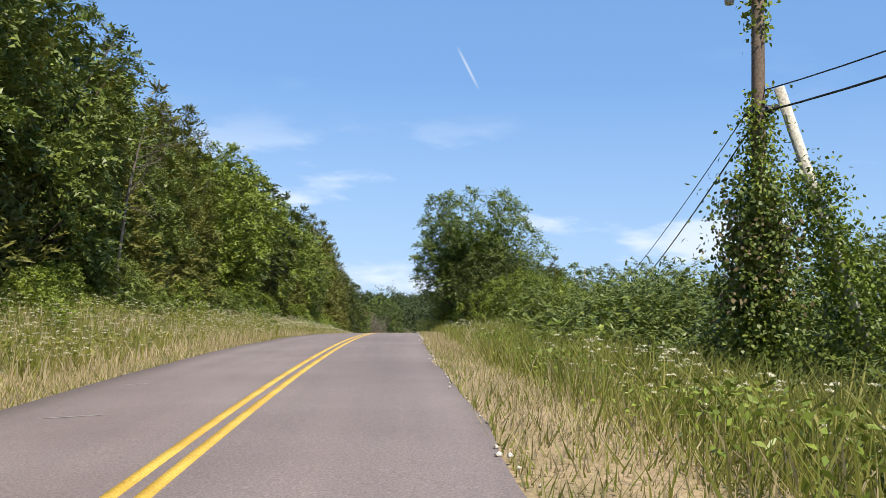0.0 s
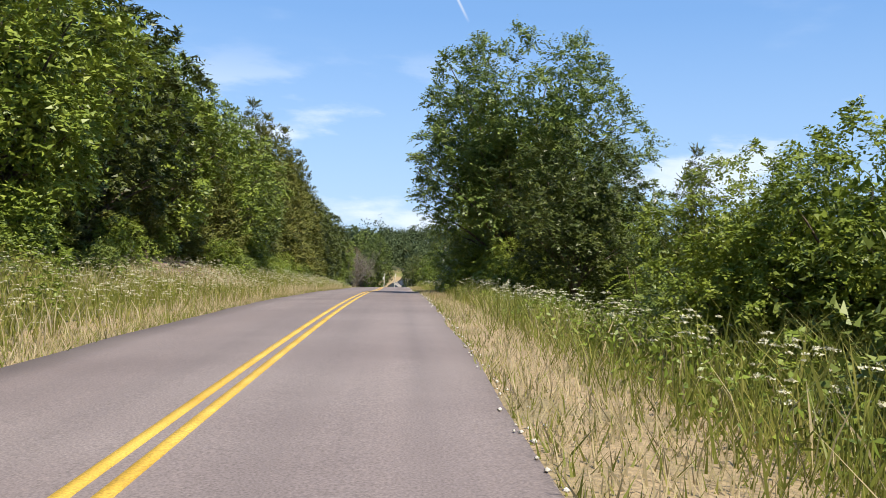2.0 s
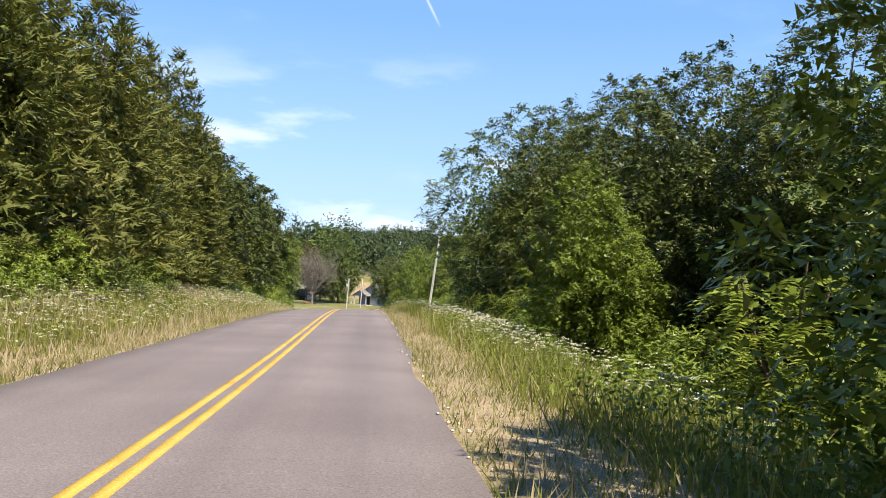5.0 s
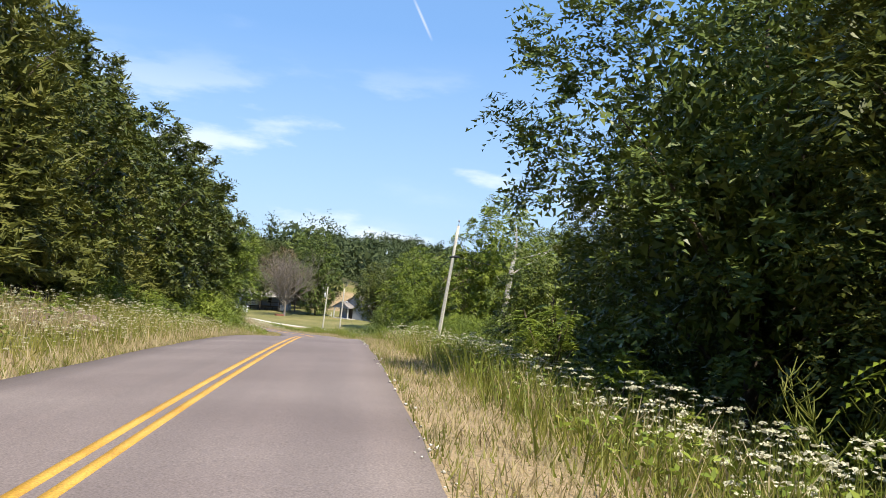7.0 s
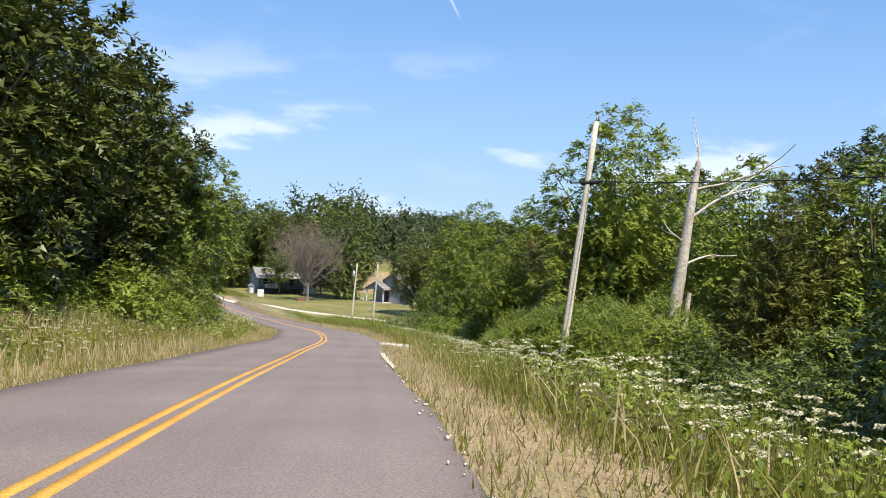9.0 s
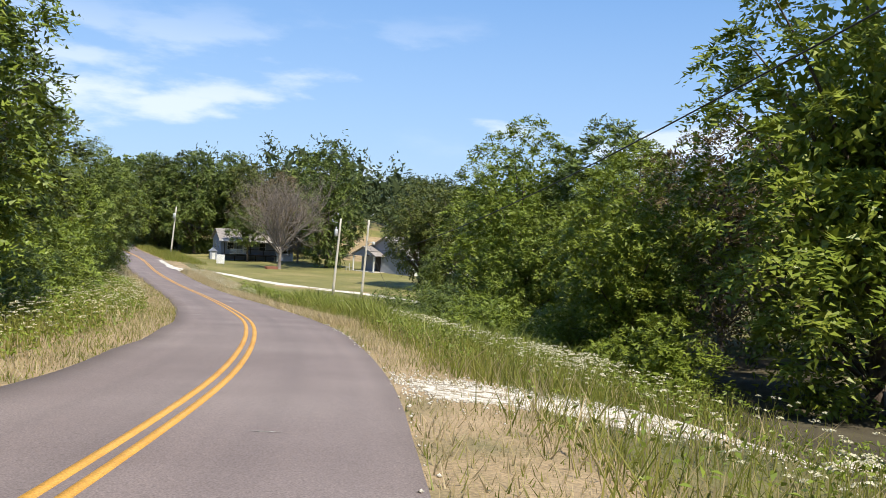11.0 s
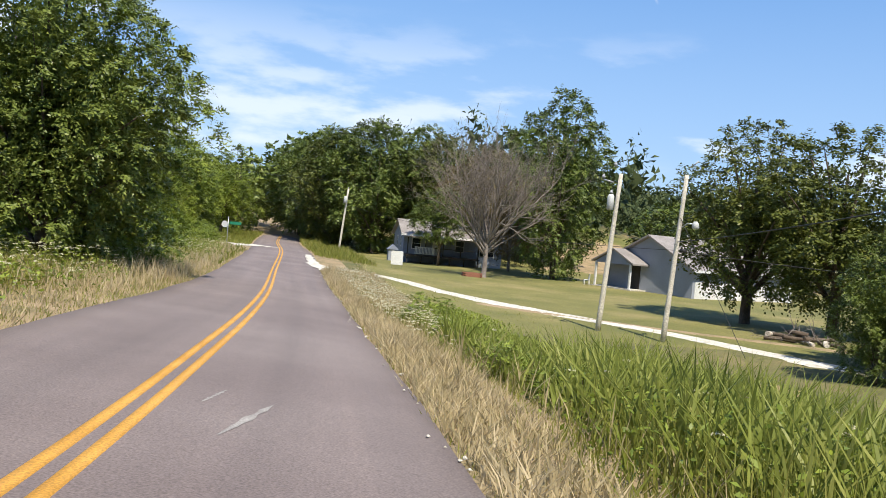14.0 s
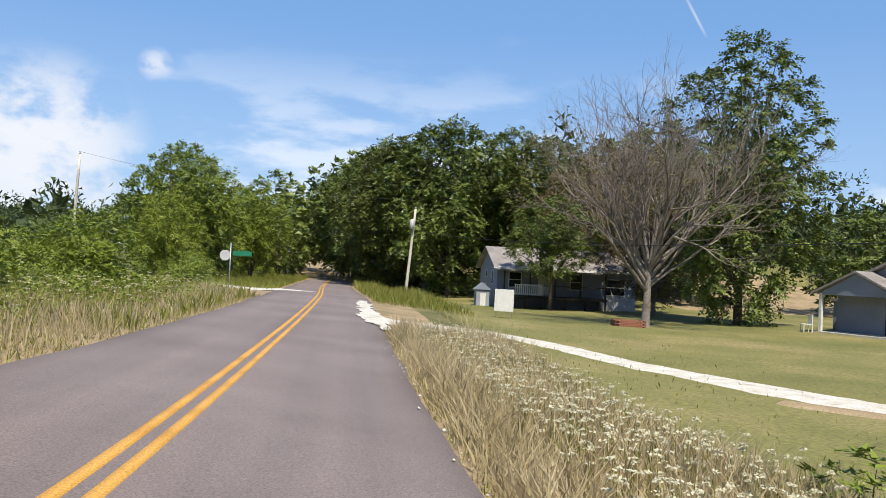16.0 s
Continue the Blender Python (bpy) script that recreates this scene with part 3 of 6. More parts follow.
def protos():
    """One of each kind, to be copied into place and then removed."""
    p = {}

    def mk(key, *a, **k):
        p[key] = build_tree(*a, **k)

    for n in range(3):
        mk(f"broad{n}", "tree", "broadleaf tree with a full green crown", 10, 3.5, 0.7, (0.2, 0.11), 110, 170, M_LEAF, 10 + n, limbs=12, clump=0.85, leaves=6, heart=26)
    for n in range(2):
        mk(f"near{n}", "tree", "roadside broadleaf tree with a full green crown", 10, 3.5, 0.4, (0.16, 0.085), 140, 200, (M_LEAF, M_LEAF_DARK)[n], 15 + n, limbs=16, clump=0.85, leaves=8, heart=60)
    for n in range(2):
        mk(f"dark{n}", "tree", "broadleaf tree with a dense dark green crown", 11, 4.2, 1.0, (0.2, 0.115), 130, 220, (M_LEAF_DEEP, M_LEAF_DARK)[n], 20 + n, limbs=16, clump=1.0, leaves=8, heart=50)
    mk("bright0", "tree", "broadleaf tree with bright yellow-green leaves", 7, 2.8, 0.3, (0.12, 0.065), 110, 230, M_LEAF_BRIGHT, 30, limbs=14, clump=0.68, leaves=8, heart=50, corners=4)
    for n in range(2):
        mk(f"cedar{n}", "tree", "eastern red cedar with olive green sprays", 10, 2.4, 0.4, (0.24, 0.075), 140, 96, M_CEDAR, 40 + n, shape="cone", limbs=10, clump=0.65, trunk_r=0.15, droop=-0.1, leaves=8)
    mk("sunny0", "tree", "tall broadleaf tree with bright green leaf sprays", 11, 3.6, 0.4, (0.17, 0.085), 150, 210, M_LEAF_BRIGHT, 38, limbs=16, clump=0.88, leaves=8, droop=0.6, heart=70)
    mk("deep0", "tree", "deep green tree on the wooded bank", 10, 3.5, 0.4, (0.20, 0.11), 115, 190, M_LEAF_DEEP, 18, limbs=16, clump=0.8, leaves=8, heart=26)
    mk("tall0", "tree", "tall dark green tree close to the road", 14, 3.9, 0.5, (0.15, 0.085), 200, 210, M_LEAF_DEEP, 19, limbs=18, clump=0.9, leaves=8, heart=60)
    mk("big0", "tree", "large roadside tree with long leafy branches", 12, 4.3, 0.5, (0.15, 0.08), 210, 270, M_LEAF_DARK, 36, limbs=20, clump=0.98, trunk_r=0.22, leaves=10, droop=0.45, heart=110, corners=4)
    mk("oak0", "tree", "broad oak with a clear trunk", 12, 4.6, 2.0, (0.2, 0.13), 150, 150, M_LEAF_DEEP, 33, limbs=24, clump=1.0, trunk_r=0.3, leaves=7, heart=60, corners=4)
    mk("elm0", "tree", "spreading elm with upswept branches", 12, 4.7, 0.9, (0.15, 0.08), 230, 270, M_LEAF_ELM, 36, shape="vase", limbs=26, clump=0.95, trunk_r=0.22, leaves=10, droop=0.2, heart=110, corners=4)
    mk("stand0", "tree", "rounded green tree standing clear of the ground", 10, 3.6, 2.3, (0.15, 0.08), 130, 230, M_LEAF_DEEP, 28, limbs=18, clump=0.85, leaves=8, heart=60)
    mk("wide0", "tree", "spreading green tree close to the road", 14, 5.2, 0.5, (0.15, 0.085), 230, 220, M_LEAF_DARK, 29, limbs=18, clump=0.95, leaves=8, heart=70)
    mk("high0", "tree", "dark green tree with a high crown before the house", 11, 3.2, 3.6, (0.17, 0.10), 80, 240, M_LEAF_DARK, 37, limbs=12, clump=0.85, heart=40)
    mk("airy0", "tree", "tall irregular tree with lighter green foliage", 11, 3.0, 0.7, (0.14, 0.085), 130, 330, M_LEAF_DARK, 39, limbs=22, clump=0.8, leaves=10, heart=50, corners=4)
    mk("brown0", "tree", "half withered tree with brown hanging leaves", 11, 4.2, 2.2, (0.2, 0.09), 110, 190, M_BROWNLEAF, 35, limbs=26, clump=1.1, bark=M_GREYBARK, droop=0.8, heart=40)
    mk("broad_low", "tree", "broadleaf tree on the wooded bank", 10, 3.9, 1.5, (0.5, 0.3), 75, 36, M_LEAF, 50, limbs=6, clump=1.0, leaves=6)
    mk("dark_low", "tree", "dark broadleaf tree in the woods", 11, 4.4, 1.2, (0.5, 0.32), 80, 40, M_LEAF_DARK, 51, limbs=6, clump=1.1, leaves=6)
    mk("cedar_low", "tree", "red cedar on the wooded bank", 10, 2.6, 0.6, (0.5, 0.17), 90, 36, M_CEDAR, 52, shape="cone", limbs=5, clump=1.0, droop=-0.1, leaves=6)
    for n in range(2):
        mk(f"bush{n}", "bush", "leafy green roadside bush", 2.4, 1.6, 0.1, (0.115, 0.058), 48, 136, (M_LEAF, M_LEAF_BRIGHT)[n], 60 + n, shape="bush", trunk_r=0.04, clump=0.7, limbs=8, leaves=8)
    mk("bush2", "bush", "dark green tangled roadside bush", 2.4, 1.7, 0.1, (0.115, 0.06), 48, 136, M_LEAF_DARK, 62, shape="bush", trunk_r=0.04, clump=0.7, limbs=8)
    mk("bush3", "bush", "rusty brown withered bush", 2.4, 1.7, 0.15, (0.22, 0.10), 40, 46, M_BROWNLEAF, 64, shape="bush", trunk_r=0.04, clump=0.6, limbs=8)
    mk("thicket0", "bush", "tangled bright green thicket behind the verge", 2.6, 2.1, 0.1, (0.105, 0.05), 64, 160, M_LEAF_DARK, 65, shape="bush", trunk_r=0.04, clump=0.8, limbs=8, leaves=8)
    mk("hedge0", "bush", "dense rounded olive green bush beside the road", 2.6, 1.9, 0.05, (0.06, 0.03), 150, 360, M_LEAF, 67, shape="bush", trunk_r=0.04, clump=0.5, limbs=10, leaves=10, droop=0.0, heart=30)
    mk("weed0", "weed", "tall green roadside weed with broad leaves", 1.2, 0.5, 0.1, (0.11, 0.045), 30, 32, M_LEAF, 63, shape="bush", trunk_r=0.015, clump=0.22, limbs=2, heart=0)
    p["sumac0"] = build_sumac()
    p["spike0"] = build_spike_weed()
    return p


def build_spike_weed():
    """A tall weed: pale green stems with stout upswept side spikes."""
    rng = np.random.default_rng(68)
    root = tagged(new("weed"), "tall pale green weed with stout upswept spikes", "weed")
    for k in range(4):
        a = rng.uniform(0, 6.28)
        top = np.array([np.cos(a) * rng.uniform(0.15, 0.6), np.sin(a) * rng.uniform(0.15, 0.6), rng.uniform(1.0, 1.5)])
        foot, mid = np.array([0, 0, -0.1]), 0.5 * top + np.array([0, 0, 0.12])
        chunks = [tube([foot, mid, top], [0.008, 0.007, 0.004], 5)]
        for j in range(14):
            q = rng.uniform(0.35, 0.98)
            st = (1 - q) ** 2 * foot + 2 * q * (1 - q) * (2 * mid - 0.5 * (foot + top)) + q * q * top
            b, ln = rng.uniform(0, 6.28), rng.uniform(0.14, 0.34) * (1.3 - 0.6 * q)
            way = np.array([np.cos(b) * 0.8, np.sin(b) * 0.8, 0.55])
            pts = [st, st + way * ln * 0.5, st + way * ln + np.array([0, 0, 0.22 * ln])]
            chunks.append(tube(pts, [0.004, 0.007, 0.004], 5))
        v, f = joined(chunks)
        part_mesh("stem", raw_mesh("stem", v, f, M_GRASS, True), root)
        m = 60
        q = rng.uniform(0.1, 0.8, m)[:, None]
        at = foot + (top - foot) * q + rng.normal(0, 0.07, (m, 3))
        v, f = leaf_quads(rng, at, np.zeros_like(at), 0.10, 0.03)
        part_mesh("leaves", raw_mesh("leaves", v, f, M_LEAF), root, kind="stuff")
    return root


def build_sumac():
    """A shrub of drooping feathered fronds on slender stems."""
    rng = np.random.default_rng(66)
    root = tagged(new("sumac"), "young sumac with long feathered leaves", "bush")
    stems, at, way = [], [], []
    for k in range(7):
        a = rng.uniform(0, 6.28)
        top = np.array([np.cos(a) * rng.uniform(0.2, 0.9), np.sin(a) * rng.uniform(0.2, 0.9), rng.uniform(1.0, 2.3)])
        stems.append(tube([np.array([0, 0, -0.1]), 0.5 * top + [0, 0, 0.15], top], [0.025, 0.02, 0.012], 5))
        for j in range(11):
            b = rng.uniform(0, 6.28)
            z0 = rng.uniform(0.55, 1.0)
            ln = rng.uniform(0.4, 0.75)
            d = np.array([np.cos(b), np.sin(b), 0])
            q = np.linspace(0.12, 1, 11)
            rach = top * z0 + d * (q * ln)[:, None] + np.array([0, 0, 1.0]) * (0.35 * q * ln - 0.75 * q**2 * ln)[:, None]
            for sgn in (-1, 1):
                side = np.array([-d[1], d[0], 0]) * sgn
                at.append(rach + side * 0.075 * (1 - 0.5 * q[:, None])), way.append(np.repeat((side + 0.35 * d)[None], 11, 0))
    at, way = np.concatenate(at), np.concatenate(way)
    way /= np.linalg.norm(way, axis=1, keepdims=True)
    nor = np.array([0, 0, 1.0]) + rng.normal(0, 0.25, at.shape)
    b = np.cross(nor, way)
    b /= np.linalg.norm(b, axis=1, keepdims=True)
    v = np.stack([at - way * 0.075, at + b * 0.022, at + way * 0.075 - [0, 0, 0.03], at - b * 0.022], 1).reshape(-1, 3)
    part_mesh("crown", raw_mesh("crown", v, np.arange(len(v)).reshape(-1, 4), M_LEAF_BRIGHT), root)
    for v, f in stems:
        part_mesh("stem", raw_mesh("stem", v, f, M_BARK, True), root)
    return root


PROTO = protos()


def plant(key, x, y, size=1.0, turn=0.0, wide=1.0, group="", label="", dz=-0.08):
    z = float(ground_z(x, y)[0]) + dz
    m = pose(x, y, z, 0, 0, turn) @ Matrix.Diagonal((size * wide, size * wide, size, 1))
    ob = copy_thing(PROTO[key], m)
    return tagged(ob, label, group=group)


def plant_su(key, s, u, *a, **k):
    x, y, _ = road_at(s, u)
    return plant(key, float(x[0]), float(y[0]), *a, **k)


def hillside():
    rng = random.Random(3)
    s = -14.0
    mixed = ["broad0", "cedar1", "cedar0", "broad1", "near1", "cedar1", "cedar0", "deep0"]
    while s < 186:  # the front row on the bank
        if s < 30:
            key, k = rng.choice(["deep0", "deep0", "near1", "cedar1"]), rng.uniform(1.15, 1.4)
        elif s < 100:
            key, k = rng.choice(mixed), rng.uniform(0.85, 1.12)
        elif s < 132:
            key, k = rng.choice(["cedar0", "cedar1", "cedar0", "deep0", "cedar1"]), rng.uniform(1.2, 1.5)
        elif s < 178:
            key, k = rng.choice(["deep0", "cedar0", "cedar1"]), rng.uniform(1.15, 1.4)
        else:
            key, k = rng.choice(mixed), rng.uniform(0.55, 0.75)
        plant_su(key, s, -10.6 - rng.random() * 1.6, k, rng.random() * 360, group="trees on the bank")
        s += rng.uniform(3.3, 4.6)
    for row, gap, lo, hi in ((-15.5, 5.0, 1.0, 1.3), (-22.5, 7.0, 1.05, 1.4)):
        s = -20.0
        while s < 178:
            key = rng.choice(["broad_low", "cedar_low", "cedar_low", "dark_low"])
            plant_su(key, s, row - rng.random() * 3, rng.uniform(lo, hi), rng.random() * 360, group="trees on the bank")
            s += gap * rng.uniform(0.8, 1.2)
    s = -6.0
    while s < 196:  # bushes at the foot
        if not (62 < s < 76 or 117 < s < 136):  # bare rock shows there
            plant_su(rng.choice(["bush0", "bush2", "bush0"]), s, -8.2 - rng.random() * 1.2, rng.uniform(0.5, 0.95), rng.random() * 360, group="bushes under the bank trees")
        s += rng.uniform(2.6, 5.0)


hillside()


def right_woods():
    rng = random.Random(8)
    g = "trees along the road"
    # before the large tree
    for x, y, key, size in ((9.2, 61.0, "near1", 0.5), (8.2, 66, "near1", 0.5), (11.2, 66.5, "near1", 0.56), (6.6, 63.5, "near0", 0.44), (10.4, 56.5, "near1", 0.66), (8.0, 53.5, "near0", 0.5), (11.5, 50, "near1", 0.6), (7.0, 57.5, "bush2", 1.3), (5.6, 54.2, "bush2", 1.2), (7.4, 49.8, "bush2", 1.2), (9.6, 46, "broad2", 0.45), (2.0, 66.2, "bright0", 0.5), (0.6, 68.8, "bush1", 1.1), (0.4, 71.0, "bush0", 1.3), (1.6, 73.5, "near0", 0.45), (1.2, 63.4, "bush0", 0.9), (3.9, 40.2, "bright0", 0.58), (2.9, 41.6, "bright0", 0.5), (5.2, 38.6, "bright0", 0.55), (5.4, 42.6, "bright0", 0.5), (6.8, 44, "bush2", 1.1)):
        plant(key, x, y, size, rng.random() * 360, group=g)
    plant("stand0", 3.5, 60.4, 0.72, 35, 1.1, group=g, label="rounded bright green tree before the large dark one")
    plant("cedar1", 7.8, 60, 0.72, 15, 0.85, group=g, label="thin grey-green cedar among the roadside trees")
    plant("elm0", 2.2, 69.4, 1.02, 40, 1.04, group=g, label="large dark green tree whose branches overhang the road")
    plant_su("tall0", 131.5, 12.4, 0.8, 30, 0.85, group=g)
    plant_su("sunny0", 80.5, 6.9, 0.82, 10, 0.9, group=g)
    plant("sunny0", 1.6, 100.2, 0.55, 60, 0.95, group=g, label="bright green young tree with long drooping leaves")
    for s, u, k, key in ((77, 10.5, 0.8, "near1"), (83, 13.8, 0.9, "near0"), (88, 14.8, 0.9, "near1"), (93, 14.4, 0.95, "near1"), (97.5, 14.0, 0.8, "tall0"), (102.5, 12.6, 0.8, "tall0"), (107.5, 11.4, 0.8, "tall0"), (113, 10.4, 0.8, "tall0"), (118.6, 9.5, 0.86, "wide0"), (121.6, 12.2, 0.9, "tall0"), (119.5, 16, 1.0, "tall0"), (114.5, 17.5, 1.0, "tall0"), (126, 15.0, 1.0, "tall0"), (131.5, 14.5, 0.85, "tall0")):
        plant_su(key, s, u, k, rng.random() * 360, group=g)
    for s, u in ((88, 19), (98, 19), (108, 19), (118, 18), (128, 17)):
        plant_su(rng.choice(["broad0", "dark1", "broad2", "dark0"]), s, u, rng.uniform(0.9, 1.1), rng.random() * 360, group=g)
    for x, y, key, size in ((2.7, 142, "near1", 0.74), (5.4, 138.5, "cedar1", 0.8), (6.2, 141.5, "near1", 0.8), (5.4, 148, "cedar0", 0.95), (8.4, 150, "cedar1", 1.05), (4.6, 156.5, "cedar1", 0.72), (6.6, 158, "cedar0", 0.8), (12, 140, "broad1", 0.9), (8.5, 135, "bright0", 0.9), (8.5, 158, "broad0", 0.85), (13, 166, "dark0", 1.05), (5.5, 153, "bush2", 1.3), (3.0, 160, "bush0", 1.2), (1.6, 166, "bush2", 1.3)):
        plant(key, x, y, size, rng.random() * 360, group=g)
    for x, y, key, size in ((5.2, 180.2, "sunny0", 1.36), (9.4, 170.5, "near0", 1.1), (-0.6, 184.6, "sunny0", 0.7), (4.8, 190.6, "brown0", 0.9), (2.0, 194.5, "sunny0", 0.86), (-1.1, 207.2, "sunny0", 1.14), (-1.4, 201.0, "near0", 0.72), (3.0, 203, "dark1", 1.05), (3.5, 213, "broad2", 1.05), (13, 192, "dark0", 1.25), (14, 202, "dark1", 1.2), (12, 214, "dark0", 1.0), (-0.5, 226.5, "near0", 1.25), (6, 232, "dark1", 1.1), (-4.5, 207.5, "bush0", 1.1), (-1.2, 230.4, "bush3", 2.0), (1.4, 228.6, "bush3", 1.5)):
        plant(key, x, y, size, rng.random() * 360, group=g)
    for x, y, size in ((-2.2, 163.2, 0.95), (-0.9, 161.2, 1.1), (-0.8, 164.8, 1.1), (1.2, 164.4, 1.3), (1.4, 160.8, 1.2), (3.0, 162.6, 1.3)):
        plant("hedge0", x, y, size, rng.random() * 360, 1.0, group="roadside bushes")
    s = 3.0
    while s < 66:  # the thicket behind the rank grass
        for u, k in ((10.2 if s < 44 else 11.2, 1.0 if s < 44 else 0.8), (13.2, 1.2)):
            plant_su(rng.choice(["thicket0", "thicket0", "bush2", "thicket0"]), s + rng.uniform(-1, 1), u + rng.uniform(-0.7, 0.7), k * rng.uniform(0.95, 1.45), rng.random() * 360, group="thicket bushes")
        s += rng.uniform(2.6, 3.8)
    for s in (23, 26, 29, 32.5, 36, 39.5):
        plant_su(rng.choice(["bush2", "thicket0", "bush0"]), s, 8.3 + rng.uniform(-0.3, 0.8), rng.uniform(0.95, 1.3), rng.random() * 360, group="thicket bushes")
    for s, u, k in ((20, 13.5, 0.42), (11, 14, 0.45)):
        plant_su(rng.choice(["sunny0", "cedar1"]), s, u, k, rng.random() * 360, group=g)
    s = 66.0
    while s < 124:  # bushes in front of the trees
        plant_su(rng.choice(["bush0", "bush1", "bush1", "thicket0"]), s, (8.8 if s < 100 else 10.2) + rng.random() * 1.6, rng.uniform(0.55, 1.05), rng.random() * 360, group="roadside bushes")
        s += rng.uniform(2.2, 4.2)
    for s, u, k in ((100.5, 9.6, 0.5), (106, 9.4, 0.56), (111, 9.8, 0.6)):
        plant_su("bright0", s, u, k, rng.random() * 360, group=g)
    s = 178.0
    while s < 206:  # sunlit bushes before the trees on the slope
        plant_su(rng.choice(["bush1", "thicket0", "bush0"]), s, 10.2 + rng.uniform(-0.4, 0.9), rng.uniform(0.6, 1.05), rng.random() * 360, group="roadside bushes")
        s += rng.uniform(2.0, 3.4)
    s = 126.0
    while s < 152:  # low growth below the verge
        for u in (9.6, 12.4):
            plant_su(rng.choice(["bush0", "thicket0", "bush2"]), s + rng.uniform(-1, 1), u + rng.uniform(-0.6, 0.9), rng.uniform(0.5, 0.85), rng.random() * 360, group="roadside bushes")
        s += rng.uniform(2.6, 3.8)
    # round the lawn
    plant("oak0", -6.5, 246.6, 0.95, 20, 1.0, group="trees on the lawn", label="broad olive green oak with a clear trunk on the lawn")
    plant("oak0", -2.7, 243.0, 0.9, 130, 1.1, group="trees on the lawn", label="large oak with a thick trunk above the gravel drive")
    plant("near1", -5.7, 225.6, 0.5, 60, 0.85, group="trees on the lawn", label="young slender tree on the slope below the drive")
    for x, y, key, size, wide in ((-19.4, 275, "airy0", 1.58, 0.95), (-47, 304, "dark0", 1.55, 1), (-40, 308, "dark1", 1.5, 1), (-33, 312, "dark0", 1.25, 1), (-55, 312, "dark1", 1.5, 1), (-62, 322, "dark_low", 1.5, 1), (-70, 340, "dark_low", 1.5, 1), (-78, 356, "dark_low", 1.5, 1), (-27, 318, "dark_low", 1.4, 1), (-28.6, 292.4, "brown0", 1.25, 1), (-31.6, 281.0, "high0", 0.74, 1.25), (-24.5, 283.0, "brown0", 0.95, 1), (-44, 299, "dark1", 1.5, 1), (-36, 302, "dark0", 1.4, 1), (-51, 303, "dark0", 1.35, 1), (-58, 318, "dark1", 1.5, 1), (-66, 330, "dark0", 1.4, 1), (-25, 305, "dark1", 1.2, 1), (-20.5, 302, "dark_low", 0.85, 1), (-8.6, 299, "dark_low", 0.8, 1), (-5, 302, "dark_low", 0.9, 1), (-1.5, 300, "dark_low", 0.9, 1)):
        plant(key, x, y, size, rng.random() * 360, wide, group="trees on the lawn")


right_woods()


def left_far():
    rng = random.Random(12)
    for s, u, key, k in ((166, -7.8, "bush0", 1.1), (170, -7.4, "bush1", 0.9), (173, -8.2, "thicket0", 1.1), (176.5, -7.2, "bush0", 0.9), (180, -7.8, "bush1", 1.1), (184, -7.4, "thicket0", 0.9), (188, -8.0, "bush0", 1.2), (193, -7.8, "bush1", 1.1), (199, -8.2, "thicket0", 1.0), (205, -8.0, "bush1", 1.0), (210, -8.6, "thicket0", 1.2), (215, -8.4, "bush0", 1.1), (220, -9.0, "bush1", 1.1)):
        plant_su(key, s, u, k, rng.random() * 360, group="bushes by the bend")
    for s, u in ((318, 7), (330, -7), (332, 8), (345, 7), (347, -8), (360, 8), (362, -7), (376, 7.5), (380, -8)):
        plant_su("dark_low", s, u, rng.uniform(0.9, 1.2), rng.random() * 360, group="trees by the bend")
    plant("near0", -19.5, 176.8, 1.0, 200, 1.0, group="trees by the bend")
    plant("near0", -31.8, 221.8, 0.95, 10, 1.0, group="trees by the bend")
    plant("big0", -31.4, 219.2, 0.86, 70, 0.92, group="trees by the bend", label="spreading walnut tree beside the road")
    for x, y, key, size in ((-23.5, 186.5, "deep0", 1.05), (-22.0, 180.5, "cedar0", 1.1), (-25.5, 193, "near0", 0.85), (-21, 174, "near1", 1.1), (-30, 200, "dark1", 1.0), (-26, 203, "broad0", 0.62), (-24.5, 197, "bush0", 1.5), (-33, 225, "bush0", 1.4), (-36, 230, "bush1", 1.3), (-40, 238, "bush1", 1.0), (-46, 246, "bush1", 0.9),
                            (-57, 272, "bright0", 0.9), (-64.5, 286, "broad0", 1.15), (-63, 295, "bright0", 1.35), (-74, 312, "broad1", 1.05), (-82, 330, "broad0", 1.0), (-60, 252, "bush1", 1.0), (-54, 250, "bush0", 1.5), (-66, 262, "bush0", 1.1), (-92, 346, "broad_low", 1.0), (-100, 362, "broad_low", 1.0), (-60, 280, "broad1", 0.8), (-60, 277, "broad0", 1.0), (-62, 283, "bright0", 1.5), (-56, 262, "bush1", 1.0), (-62, 268, "thicket0", 1.2), (-50, 253, "thicket0", 1.1), (-47, 251, "bush0", 1.2), (-43, 246.5, "bush1", 1.2), (-44.8, 256.0, "bush0", 0.7), (-43.9, 254.4, "bush0", 0.6), (-46.2, 257.4, "bush1", 0.8), (-44, 242, "bush0", 0.8), (-39, 234, "thicket0", 1.0), (-48, 237, "thicket0", 0.9), (-54, 245, "thicket0", 0.9), (-57, 256, "bush1", 0.9), (-36.5, 225.5, "bush0", 1.4), (-86, 338, "dark_low", 1.1), (-90, 330, "dark_low", 1.0), (-96, 352, "dark_low", 1.2)):
        plant(key, x, y, size, rng.random() * 360, group="trees by the bend")


left_far()


